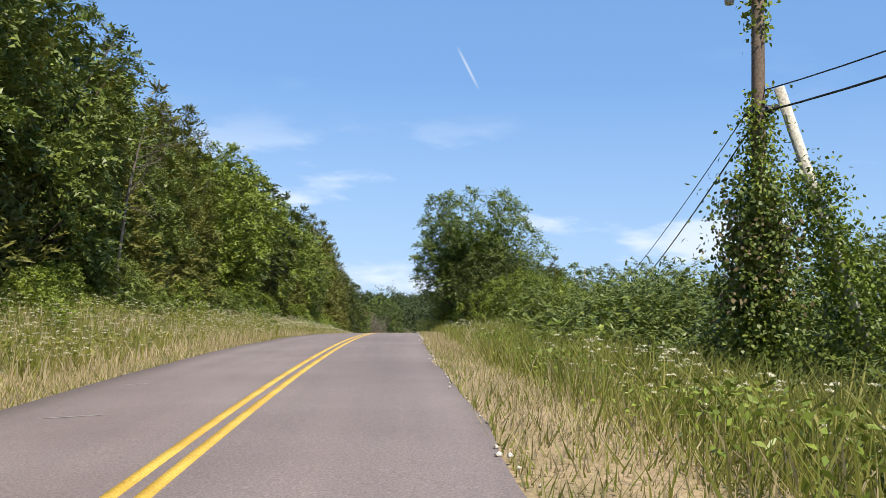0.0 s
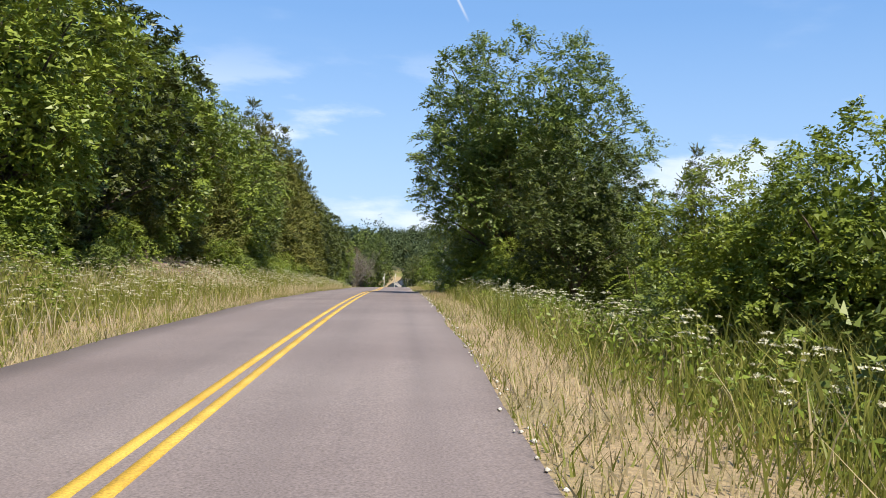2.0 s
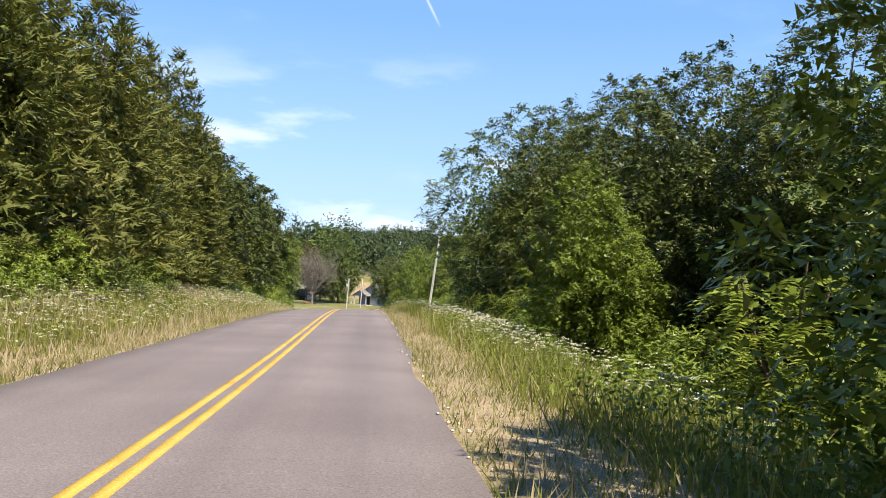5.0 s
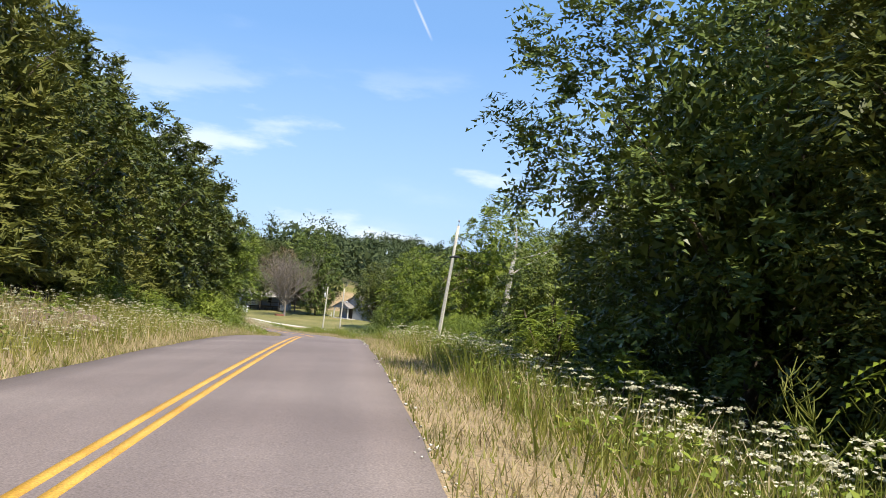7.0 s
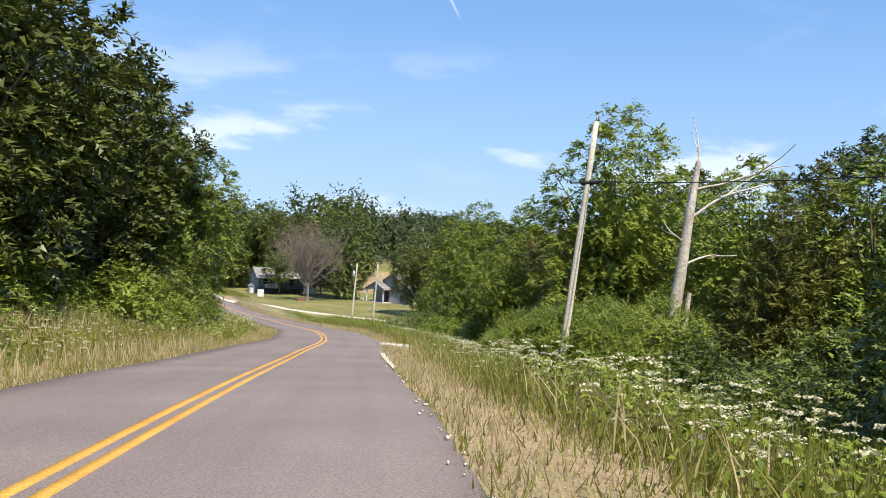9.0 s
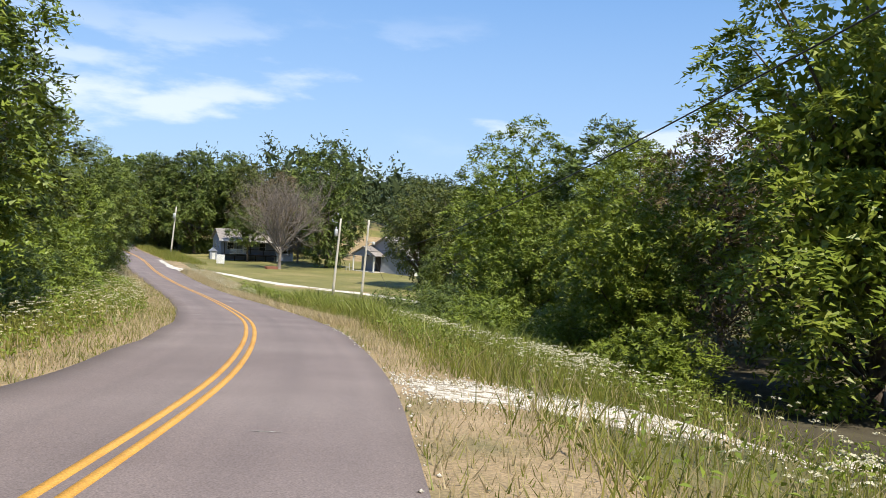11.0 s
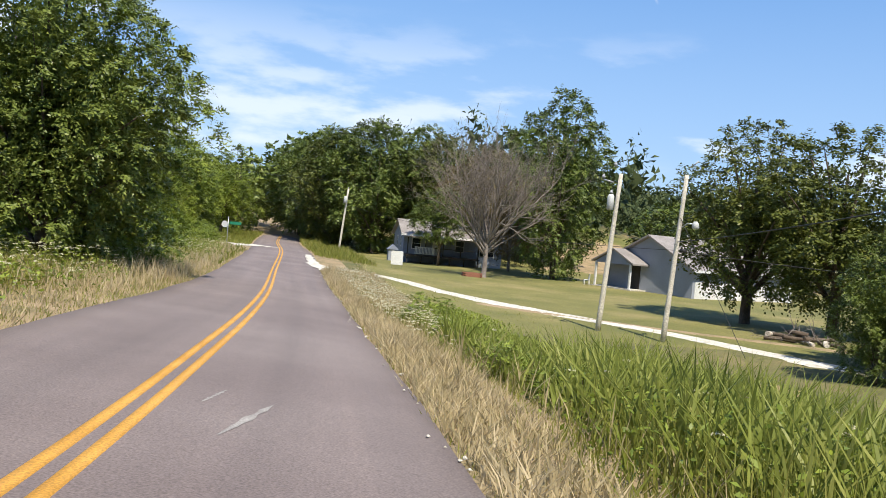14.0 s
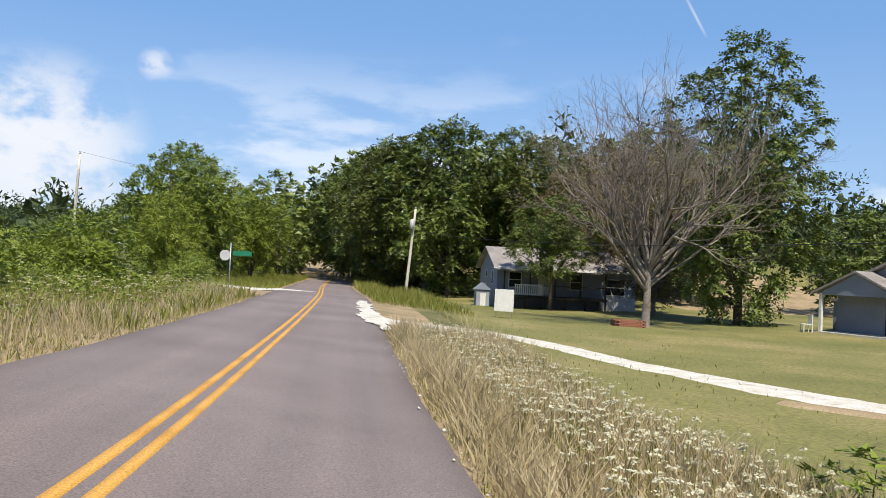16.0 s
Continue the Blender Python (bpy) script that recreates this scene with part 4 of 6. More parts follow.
# ---- grass, weeds and flowers ----
def blades(rng, at, height, width, lean=0.35):
    """A bent blade at each place: foot, two flanks, tip."""
    n = len(at)
    a = rng.uniform(0, 2 * np.pi, n)
    side = np.stack([np.cos(a), np.sin(a), 0 * a], -1)
    b = rng.uniform(0, 2 * np.pi, n)
    fall = np.stack([np.cos(b), np.sin(b), 0 * b], -1) * (lean * rng.uniform(0.1, 1, n) * height)[:, None]
    up = np.array([0, 0, 1.0]) * height[:, None]
    w = (width * rng.uniform(0.6, 1.4, n))[:, None]
    mid = at + 0.5 * up + 0.3 * fall
    if n > 33000:  # short, close-set blades: three corners each
        v = np.stack([at + side * w * 0.6, at + up + fall, at - side * w * 0.6], 1).reshape(-1, 3)
        return v, np.arange(3 * n).reshape(-1, 3)
    v = np.stack([at, mid + side * w / 2, at + up + fall, mid - side * w / 2], 1).reshape(-1, 3)
    return v, np.arange(4 * n).reshape(-1, 4)


def patchy(s, u, k, seed):
    """0..1, in soft patches."""
    return 0.5 + 0.5 * np.sin(s * k + 1.7 * np.sin(u * 0.9 + seed) + seed) * np.cos(s * k * 0.43 + u * 0.7 + 2 * seed)


def scatter(rng, n, s0, s1, u0, u1):
    s, u = rng.uniform(s0, s1, n), rng.uniform(u0, u1, n)
    return s, u


def clear_of_tracks(s, u):
    x, y, _ = road_at(s, u)
    ok = ~((u > 0) & (s > 169.6 + 0.12 * (u - 3)) & (s < 172.6 + 0.16 * (u - 3)) & (np.sin(7.3 * s + 3.1 * u) * np.cos(2.7 * u - 4.1 * s) < 0.5))  # the track into the woods
    ok &= ~((u > 0) & (s > 249) & (s < 266) & (u < 6))  # mouth of the drive
    ok &= ~((u < 0) & (s > 262) & (s < 273))  # side road
    return ok


def verge(name, label, n, s0, s1, u0, u1, lo, hi, width, mat, seed, lean=0.35, keep=None):
    rng = np.random.default_rng(seed)
    s, u = scatter(rng, n, s0, s1, u0, u1)
    ok = clear_of_tracks(s, u) & (rng.random(n) < (keep(s, u) if keep else 1.0))
    s, u = s[ok], u[ok]
    at = ground_at(s, from_edge(s, u))
    at[:, 2] -= 0.03
    h = rng.uniform(lo, hi, len(s)) * (0.65 + 0.6 * patchy(s, u, 0.31, seed))
    v, f = blades(rng, at, h, width, lean)
    return tagged(new(name, raw_mesh(name, v, f, mat)), label, "grass", kind="stuff")


def grasses():
    verge("dry_grass", "short dry straw grass along the asphalt edge", 150000, -2, 262, 2.92, 6.2, 0.05, 0.26, 0.017, M_STRAW, 1, 0.9, lambda s, u: np.interp(u, [2.92, 3.9, 4.6, 6.2], [1, 0.9, 0.4, 0.12]) * (0.45 + 0.55 * patchy(s, u, 0.11, 4)))
    verge("dry_grass", "short dry grass along the far asphalt edge", 46000, -2, 262, -5.4, -2.92, 0.06, 0.26, 0.022, M_STRAW, 2, 0.9, lambda s, u: np.interp(-u, [2.95, 4.5, 5.4], [1, 0.8, 0.5]))
    verge("short_grass", "short green grass at the asphalt edge", 95000, -2, 262, 2.9, 5.8, 0.05, 0.24, 0.018, M_GRASS, 3, 0.9, lambda s, u: np.clip(0.1 + 0.5 * patchy(s, u, 0.12, 3) + np.interp(u, [3.0, 3.1, 3.6, 4.4, 5.8], [0.8, 0.1, 0.1, 0.6, 0.9]), 0, 1) * np.where((s > 150) & (u < 4.6), 0.5, 1))
    verge("short_grass", "short green grass at the far asphalt edge", 34000, -2, 262, -5.2, -2.9, 0.06, 0.24, 0.02, M_GRASS, 4, 0.9)
    verge("tall_grass", "tall green grass and weeds on the verge", 140000, -2, 206, 3.9, 11.5, 0.25, 0.85, 0.02, M_GRASS, 5, 0.8, lambda s, u: np.interp(u, [3.9, 4.4, 5.0, 11.5], [0.08, 0.6, 1, 0.8]) * np.where((s > 150) & (s < 172), 0.25, 1) * np.where((s > 18) & (s < 66) & (u > 7.4), 0.2, 1))
    verge("cane_grass", "rank tall green cane-like grass before the thicket", 32000, -1, 40, 5.2, 10.2, 0.5, 1.3, 0.028, M_GRASS, 12, 0.95, lambda s, u: np.interp(u, [5.6, 6.8, 10], [0.2, 1, 0.9]))
    verge("straw_grass", "tall seeding straw grass on the verge", 36000, -2, 262, 4.2, 9.4, 0.25, 0.75, 0.016, M_STRAW, 6, 0.9, lambda s, u: np.clip(0.3 + patchy(s, u, 0.19, 8) * 0.7 + (s > 226) * 0.4, 0, 1) * np.where(s > 205, np.interp(u, [4.5, 5.8, 6.6], [1, 0.9, 0.0]), 1))
    verge("tall_grass", "tall grass and weeds at the foot of the bank", 62000, -2, 262, -9.2, -4.6, 0.3, 0.75, 0.03, M_GRASS, 7, 0.7, lambda s, u: np.interp(-u, [4.6, 5.6, 9.2], [0.3, 1, 0.8]) * np.where((((s > 62) & (s < 76)) | ((s > 117) & (s < 136))) & (u < -5.8), 0.2, 1))
    verge("straw_grass", "seeding straw grass at the foot of the bank", 36000, -2, 262, -8.8, -4.2, 0.3, 0.75, 0.02, M_STRAW, 8, 0.5, lambda s, u: np.clip(0.3 + patchy(s, u, 0.17, 5) * 0.8, 0, 1) * np.where((s > 168) & (s < 228), 0.25, 1))
    verge("straw_grass", "tall pale straw grass beside the asphalt", 20000, 186, 248, 3.0, 4.2, 0.12, 0.42, 0.02, M_STRAW, 16, 1.1)
    verge("cane_grass", "rank bright green grass on the slope", 30000, 180, 217, 4.9, 11.5, 0.55, 1.2, 0.045, M_CANE, 17, 0.9, lambda s, u: 0.35 + 0.65 * patchy(s, u, 0.4, 2))
    verge("straw_grass", "pale seeding straw grass beside the drive", 20000, 226, 248, 3.2, 6.2, 0.25, 0.7, 0.018, M_STRAW, 26, 0.9)
    for s0, s1, k in ((60, 78, 19), (115, 132, 20)):
        verge("straw_grass", "golden dry grass round the rocks on the bank", 7000, s0, s1, -10.5, -6.0, 0.25, 0.6, 0.022, M_STRAW, k, 0.9)
    verge("meadow_grass", "rough grass on the slope above the drive", 30000, 200, 262, 4.8, 15, 0.05, 0.16, 0.026, M_GRASS, 9, 0.9, lambda s, u: np.interp(u, [4.8, 8, 15], [1, 0.7, 0.2]) * np.where((s > 216) & (u > 6.4), 0.1, 1))
    verge("straw_grass", "dry seeding grass beside the bend", 12000, 216, 262, -10, -3.2, 0.3, 0.7, 0.02, M_STRAW, 18, 0.6, lambda s, u: np.interp(-u, [3.2, 6, 10], [1, 0.8, 0.4]))
    verge("meadow_grass", "rough grass beside the far road", 30000, 240, 330, -16, -3.1, 0.2, 0.6, 0.045, M_GRASS, 10, 0.7)
    verge("meadow_grass", "rough grass beside the far road", 10000, 264, 330, 3.1, 8, 0.3, 0.9, 0.045, M_GRASS, 11, 0.7)


grasses()


def weed_leaves(name, label, n, s0, s1, u0, u1, lo, hi, size, mat, seed, keep=None):
    """Small leaves of low weeds among the grass, in soft heaps."""
    rng = np.random.default_rng(seed)
    s, u = scatter(rng, n, s0, s1, u0, u1)
    heap = patchy(s, u, 0.55, seed) * (0.5 + 0.5 * patchy(s * 1.7, u * 1.9, 0.8, seed + 2))
    ok = clear_of_tracks(s, u) & (rng.random(n) < 0.25 + heap) & (rng.random(n) < (keep(s, u) if keep else 1.0))
    s, u, heap = s[ok], u[ok], heap[ok]
    at = ground_at(s, from_edge(s, u))
    at[:, 2] += (lo + (hi - lo) * rng.random(len(s)) ** 0.6 * (0.45 + 0.8 * heap)) * np.clip((np.abs(u) - HALF) / 2.2, 0.2, 1)
    v, f = leaf_quads(rng, at, np.zeros_like(at), size, size * 0.42, up=0.9, out=0, wild=0.9)
    tagged(new(name, raw_mesh(name, v, f, mat)), label, "weeds", kind="stuff")


weed_leaves("low_weeds", "leafy low green weeds on the verge", 175000, -2, 206, 4.2, 11, 0.03, 0.8, 0.10, M_LEAF, 13, lambda s, u: np.interp(u, [4.2, 4.8, 11], [0.3, 1, 0.9]) * np.where((s > 150) & (s < 174) & (u < 7.5), 0.2, 1))
weed_leaves("low_weeds", "leafy low green weeds under the bank", 52000, -2, 262, -9.6, -4.8, 0.05, 0.75, 0.14, M_GRASS, 14, lambda s, u: np.where((((s > 62) & (s < 76)) | ((s > 117) & (s < 136))) & (u < -5.8), 0.15, 1))
weed_leaves("leafy_weeds", "leafy green weeds beside the bend", 48000, 168, 262, -9.4, -4.0, 0.03, 0.95, 0.12, M_LEAF, 25, lambda s, u: np.interp(-u, [4.0, 5.0, 9.4], [0.4, 1, 0.9]))
weed_leaves("leafy_weeds", "dense leafy green weeds beside the drive", 34000, 210, 229, 5.0, 8.4, 0.03, 0.65, 0.08, M_LEAF, 24, lambda s, u: np.interp(u, [5.0, 5.8, 7.2, 8.4], [0.2, 1, 0.9, 0.1]))
weed_leaves("low_weeds", "leafy low weeds on the slope above the drive", 22000, 196, 250, 5.0, 9, 0.02, 0.3, 0.09, M_GRASS, 15, lambda s, u: np.where((s > 218) & (u > 6.2), 0.0, 1))


def umbels(name, label, spots, seed):
    """Flat white flower heads on thin stems: each head a dome of small florets."""
    rng = np.random.default_rng(seed)
    s = np.concatenate([rng.normal(c, w, n) for c, w, n, *_ in spots])
    u = np.concatenate([rng.uniform(a, b, n) for _, _, n, a, b in spots])
    ok = clear_of_tracks(s, u) & (np.abs(u) > 3.6) & (rng.random(len(s)) < 0.35 + 0.5 * patchy(s, u, 0.9, seed))
    s, u = s[ok], u[ok]
    at = ground_at(s, from_edge(s, u))
    n = len(s)
    h = rng.uniform(0.3, 0.95, n) * np.where((s > 214) & (u > 0), 0.62, 1.0)
    tilt = rng.normal(0, 0.10, (n, 2))
    top = at + np.stack([tilt[:, 0] * h, tilt[:, 1] * h, h], -1)
    r = 0.03 + 0.08 * rng.random(n) ** 1.8 * np.where((s > 214) & (u > 0), 0.58, 1.0)
    heads = []
    for k in range(15):
        a, q = rng.uniform(0, 6.28, n), np.sqrt(rng.uniform(0, 1, n))
        heads.append(top + np.stack([r * q * np.cos(a), r * q * np.sin(a), 0.012 - 0.02 * q + 0 * a], -1))
    heads = np.concatenate(heads)
    v, f = leaf_quads(rng, heads, np.zeros_like(heads), 0.034, 0.03, up=1.6, out=0, wild=0.8)
    flower = tagged(new(name, raw_mesh(name, v, f, M_FLOWER)), label, "wildflowers", kind="stuff")
    w = 0.006
    v = np.stack([at, 0.5 * (at + top) + [w, 0, 0], top, 0.5 * (at + top) - [w, 0, 0]], 1).reshape(-1, 3)
    part_mesh("stems", raw_mesh("stems", v, np.arange(4 * n).reshape(-1, 4), M_GRASS), flower, kind="stuff")


umbels("wild_carrot", "white flat-topped wildflowers on the verge",
       [(10, 5, 640, 4.8, 8.8), (24, 9, 260, 5.2, 8.8), (36, 7, 520, 4.8, 8.0), (47, 6, 520, 4.8, 7.6), (55, 4, 460, 4.8, 7.2), (63, 5, 900, 4.9, 7.0), (70, 5, 700, 4.6, 6.6), (78, 6, 500, 4.8, 7.4), (97, 5, 700, 4.8, 7.4), (104, 5, 1000, 4.8, 7.2), (114, 6, 700, 4.7, 7.4), (127, 7, 1000, 4.7, 8.2), (141, 7, 1100, 4.4, 8.0), (153, 5, 700, 5.2, 8.2), (163, 5, 560, 5.8, 9.0), (177, 3, 760, 6.2, 9.6), (183, 5, 1500, 6.0, 9.2), (191, 6, 1000, 5.4, 9.0), (199, 8, 320, 5, 9), (222, 5, 420, 4.0, 6.0), (229, 5, 1000, 3.8, 6.0), (236, 6, 1200, 3.7, 6.0), (244, 4, 560, 3.6, 5.6)], 21)
umbels("wild_carrot", "white flat-topped wildflowers under the wooded bank",
       [(6, 6, 500, -8.0, -4.6), (18, 7, 600, -8.0, -4.6), (30, 8, 500, -8.0, -4.6), (42, 7, 600, -8.0, -4.6), (54, 6, 600, -8.0, -4.8), (66, 6, 800, -7.8, -4.8), (80, 7, 500, -8.0, -4.8), (94, 7, 900, -8.0, -4.6), (106, 7, 700, -8.0, -4.6), (122, 7, 800, -8.0, -4.4), (136, 8, 900, -8.0, -4.4), (150, 8, 500, -8.0, -4.4), (176, 6, 600, -7.5, -4.2), (190, 6, 520, -7, -4.2), (200, 5, 480, -7, -4.2), (211, 6, 520, -7.5, -4.4), (222, 5, 360, -7.5, -4.4), (236, 8, 420, -8, -4.5), (248, 7, 420, -8, -4.2), (258, 5, 260, -8, -4.2)], 22)


def weeds():
    rng = random.Random(31)
    for n in range(70):
        s = rng.uniform(4, 168)
        plant_su("weed0", s if s < 150 else s + 34, rng.uniform(5.2, 8.2), rng.uniform(0.55, 1.15), rng.random() * 360, group="roadside weeds")
    for n in range(36):
        plant_su("weed0", rng.uniform(4, 236), -rng.uniform(5.4, 8.4), rng.uniform(0.5, 0.95), rng.random() * 360, group="roadside weeds")
    for x, y, size in ((-12.0, 205.5, 0.7), (-14.6, 209.0, 0.6), (-10.8, 207.4, 0.8), (-13.2, 213.5, 0.55), (-9.6, 203.6, 0.8)):
        plant("weed0", x, y, size, rng.random() * 360, 1.3, group="roadside weeds", label="broad-leaved green weeds on the slope")
    for n in range(34):
        plant_su("weed0", rng.uniform(206, 225), rng.uniform(4.6, 7.2), rng.uniform(0.35, 0.65), rng.random() * 360, 1.25, group="roadside weeds")
    for s, u, k in ((110.6, 6.2, 1.1), (111.8, 7.0, 1.15), (109.4, 7.2, 0.95), (113.2, 6.6, 0.8), (126.3, 6.8, 1.0), (127.4, 7.5, 1.1), (125.2, 7.4, 0.9), (129.0, 6.4, 0.7), (106.6, 7.0, 0.8), (70.5, 6.4, 0.7)):
        plant_su("spike0", s, u, k, rng.random() * 360, group="roadside weeds")
    for s, u, k in ((226.5, 5.6, 0.8), (228, 6.2, 0.7), (230, 5.9, 0.75), (227.2, 6.6, 0.8)):
        plant_su("weed0", s, u, k, rng.random() * 360, 1.3, group="roadside weeds")


weeds()


def sumacs():
    rng = random.Random(44)
    for s, u, k in ((90.5, 9.2, 1.6), (105.0, 7.7, 1.2), (106.4, 8.6, 1.4), (108.2, 8.4, 1.2), (110.5, 7.8, 1.15), (101, 8.4, 1.1), (83, 9.0, 1.5), (56, 9.5, 1.3), (189.5, 9.3, 0.75), (131.2, 8.8, 1.5), (132.6, 9.8, 1.7), (138, 11, 1.6), (62, 8.6, 0.8), (29, 9, 0.9), (17, 10.5, 1.1)):
        plant_su("sumac0", s, u, k, rng.random() * 360, group="sumacs")


sumacs()


# ---- gravel ----
def ribbon(name, label, pts, widths, mat, lift=0.03, drop=0.1):
    """A strip of ground cover laid on the ground along plan points."""
    p = np.array(pts, float)
    q = np.r_[0, np.cumsum(np.hypot(*np.diff(p, axis=0).T))]
    t = np.arange(0, q[-1], 0.7)
    x, y = np.interp(t, q, p[:, 0]), np.interp(t, q, p[:, 1])
    k = np.ones(9) / 9
    x[4:-4], y[4:-4] = np.convolve(x, k, "valid"), np.convolve(y, k, "valid")
    w = np.interp(t, q, widths)
    rng = np.random.default_rng(len(pts))
    d = np.stack([np.gradient(x), np.gradient(y)], -1)
    d /= np.linalg.norm(d, axis=1, keepdims=True)
    nrm = np.stack([d[:, 1], -d[:, 0]], -1)
    cols = []
    for c in (-1, -0.5, 0, 0.5, 1):
        wob = rng.normal(0, 0.10, len(t)) * abs(c)
        px, py = x + nrm[:, 0] * (w / 2 * c + wob), y + nrm[:, 1] * (w / 2 * c + wob)
        z = ground_z(px, py) + lift * (1 if abs(c) < 1 else -1)
        sq, uq = along(px, py)
        z = np.where(np.abs(uq) < HALF + 0.05, road_at(sq, uq)[2] + 0.03, z)
        cols.append(np.stack([px, py, z], -1))
    v = np.stack(cols, 1)
    m = v.shape[1]
    i, j = np.meshgrid(np.arange(len(t) - 1), np.arange(m - 1), indexing="ij")
    f = np.stack([i * m + j, (i + 1) * m + j, (i + 1) * m + j + 1, i * m + j + 1], -1).reshape(-1, 4)[:, ::-1]
    return tagged(new(name, raw_mesh(name, v.reshape(-1, 3), f, mat, True)), label, "gravel", kind="structure")


ribbon("driveway", "pale gravel drive beside the lawn", [(-33.6, 249.6), (-31.6, 251.6), (-28.9, 252.0), (-25.5, 248.6), (-22.5, 244.8), (-19.2, 241.6), (-15, 239), (-11.6, 236.6), (-8, 232.5), (-4.5, 228.6), (3, 223), (12, 218)], [3.0, 2.8, 2.6, 2.5, 2.4, 2.3, 2.2, 2.1, 2.0, 2.0, 1.9, 1.9], M_GRAVEL)
ribbon("gravel_apron", "loose pale gravel spilled at the mouth of the drive", [(-31.4, 245.2), (-33.6, 249.6), (-36.4, 256.2), (-38.6, 261.5)], [0.35, 0.9, 0.55, 0.25], M_GRAVEL, 0.02)
ribbon("gravel_track", "faint pale track across the lawn", [(-21, 241.2), (-14, 238.6), (-6, 236.6), (4, 235)], [1.2, 1.2, 1.2, 1.2], M_DRY)
ribbon("gravel_track", "stony pale track into the woods", [(-7.4, 170.8), (-5.5, 171.2), (-3.0, 171.8), (2, 172.0), (8, 171.3)], [2.4, 2.8, 2.6, 2.2, 1.4], M_STONY, 0.02)
ribbon("side_road", "pale side road joining at the bend", [(-44.6, 265.2), (-49, 266.4), (-56, 267), (-70, 264)], [6.5, 5.0, 4.2, 4.2], M_GRAVEL)


def bare_earth(x, y, rx, ry, turn, seed):
    """A worn patch of tan soil with a ragged outline, lying on the ground."""
    rng = np.random.default_rng(seed)
    a = np.linspace(0, 2 * np.pi, 41)[:-1]
    rag = 1 + 0.16 * np.sin(3 * a + seed) + 0.10 * np.sin(7 * a + 2 * seed) + rng.normal(0, 0.06, 40)
    c, s = math.cos(radians(turn)), math.sin(radians(turn))
    v = []
    for q in np.linspace(0.04, 1, 9):
        px, py = rx * q * np.cos(a) * rag, ry * q * np.sin(a) * rag
        wx, wy = x + c * px - s * py, y + s * px + c * py
        v.append(np.stack([wx, wy, ground_z(wx, wy) + 0.05 * (1 - q**6) - 0.04 * (q == 1)], -1))
    i, j = np.meshgrid(np.arange(8), np.arange(40), indexing="ij")
    k = (j + 1) % 40
    f = np.stack([i * 40 + j, (i + 1) * 40 + j, (i + 1) * 40 + k, i * 40 + k], -1).reshape(-1, 4)
    tagged(new("bare_earth", raw_mesh("bare_earth", np.concatenate(v), f, M_EARTH, True)), "patch of dry tan earth on the slope below the drive", "ground", kind="structure")


for _n, _b in enumerate(((-8.6, 215.5, 2.6, 1.3, 20), (-5.0, 217.5, 2.8, 1.2, 15), (-10.2, 220.5, 1.6, 0.9, 30), (-3.0, 221.8, 2.0, 1.0, 10), (-7.0, 211.4, 1.4, 0.8, 25))):
    bare_earth(*_b, _n + 3)


def scuffs():
    """Pale scrapes on the asphalt."""
    for s0, u0, ln, wd, ang in ((9.3, -1.75, 0.75, 0.035, 80), (12.8, -2.1, 0.4, 0.05, 60), (204.3, 0.95, 1.6, 0.05, 12), (205.2, 0.55, 0.8, 0.03, 10), (166.5, 1.1, 0.35, 0.03, 90), (51, -1.9, 0.5, 0.05, 85), (190, -1.6, 0.6, 0.06, 40), (178, -2.2, 0.5, 0.05, 70)):
        rng = np.random.default_rng(int(s0 * 10))
        n = 14
        q = np.linspace(-0.5, 0.5, n) * ln
        w = wd * rng.uniform(0.3, 1, n) * np.sqrt(np.clip(1 - (2 * q / ln) ** 2, 0.02, 1))
        ca, sa = math.cos(radians(ang)), math.sin(radians(ang))
        v = []
        for sgn in (-1, 1):
            s, u = s0 + q * ca - sgn * w * sa, u0 + q * sa + sgn * w * ca
            x, y, z = road_at(s, u)
            v.append(np.stack([x, y, z + 0.024 - 0.03 * (u / HALF) ** 2], -1))
        v = np.concatenate(v)
        f = np.array([[k, k + 1, n + k + 1, n + k] for k in range(n - 1)])
        tagged(new("road_scuff", raw_mesh("road_scuff", v, f, M_SCUFF)), "pale scrape mark on the asphalt", "road marking", kind="structure")


scuffs()


def shoulder_gravel():
    """Loose stones at the asphalt edge."""
    rng = np.random.default_rng(77)
    n = 4700
    s = np.concatenate([rng.uniform(150, 160, 1000), rng.uniform(-2, 245, 700), 171.3 + rng.normal(0, 0.9, 3000)])
    u = np.concatenate([HALF + np.abs(rng.normal(0.03, 0.1, 1000)), HALF + rng.normal(0.02, 0.08, 700), HALF + rng.uniform(0.1, 6, 3000)])
    at = ground_at(s, from_edge(s, u))
    at[:, 2] += 0.06 * (u < HALF + 0.1) + 0.012
    r = rng.uniform(0.012, 0.035, n)
    oct_v = np.array([[1, 0, 0], [0, 1, 0], [-1, 0, 0], [0, -1, 0], [0, 0, 0.7], [0, 0, -0.7]])
    oct_f = np.array([[0, 1, 4], [1, 2, 4], [2, 3, 4], [3, 0, 4], [1, 0, 5], [2, 1, 5], [3, 2, 5], [0, 3, 5]])
    v = (at[:, None] + oct_v[None] * r[:, None, None] * rng.uniform(0.6, 1.3, (n, 6, 1))).reshape(-1, 3)
    f = (oct_f[None] + 6 * np.arange(n)[:, None, None]).reshape(-1, 3)
    tagged(new("loose_gravel", raw_mesh("loose_gravel", v, f, M_GRAVEL)), "loose pale stones at the asphalt edge", "gravel", kind="stuff")


shoulder_gravel()


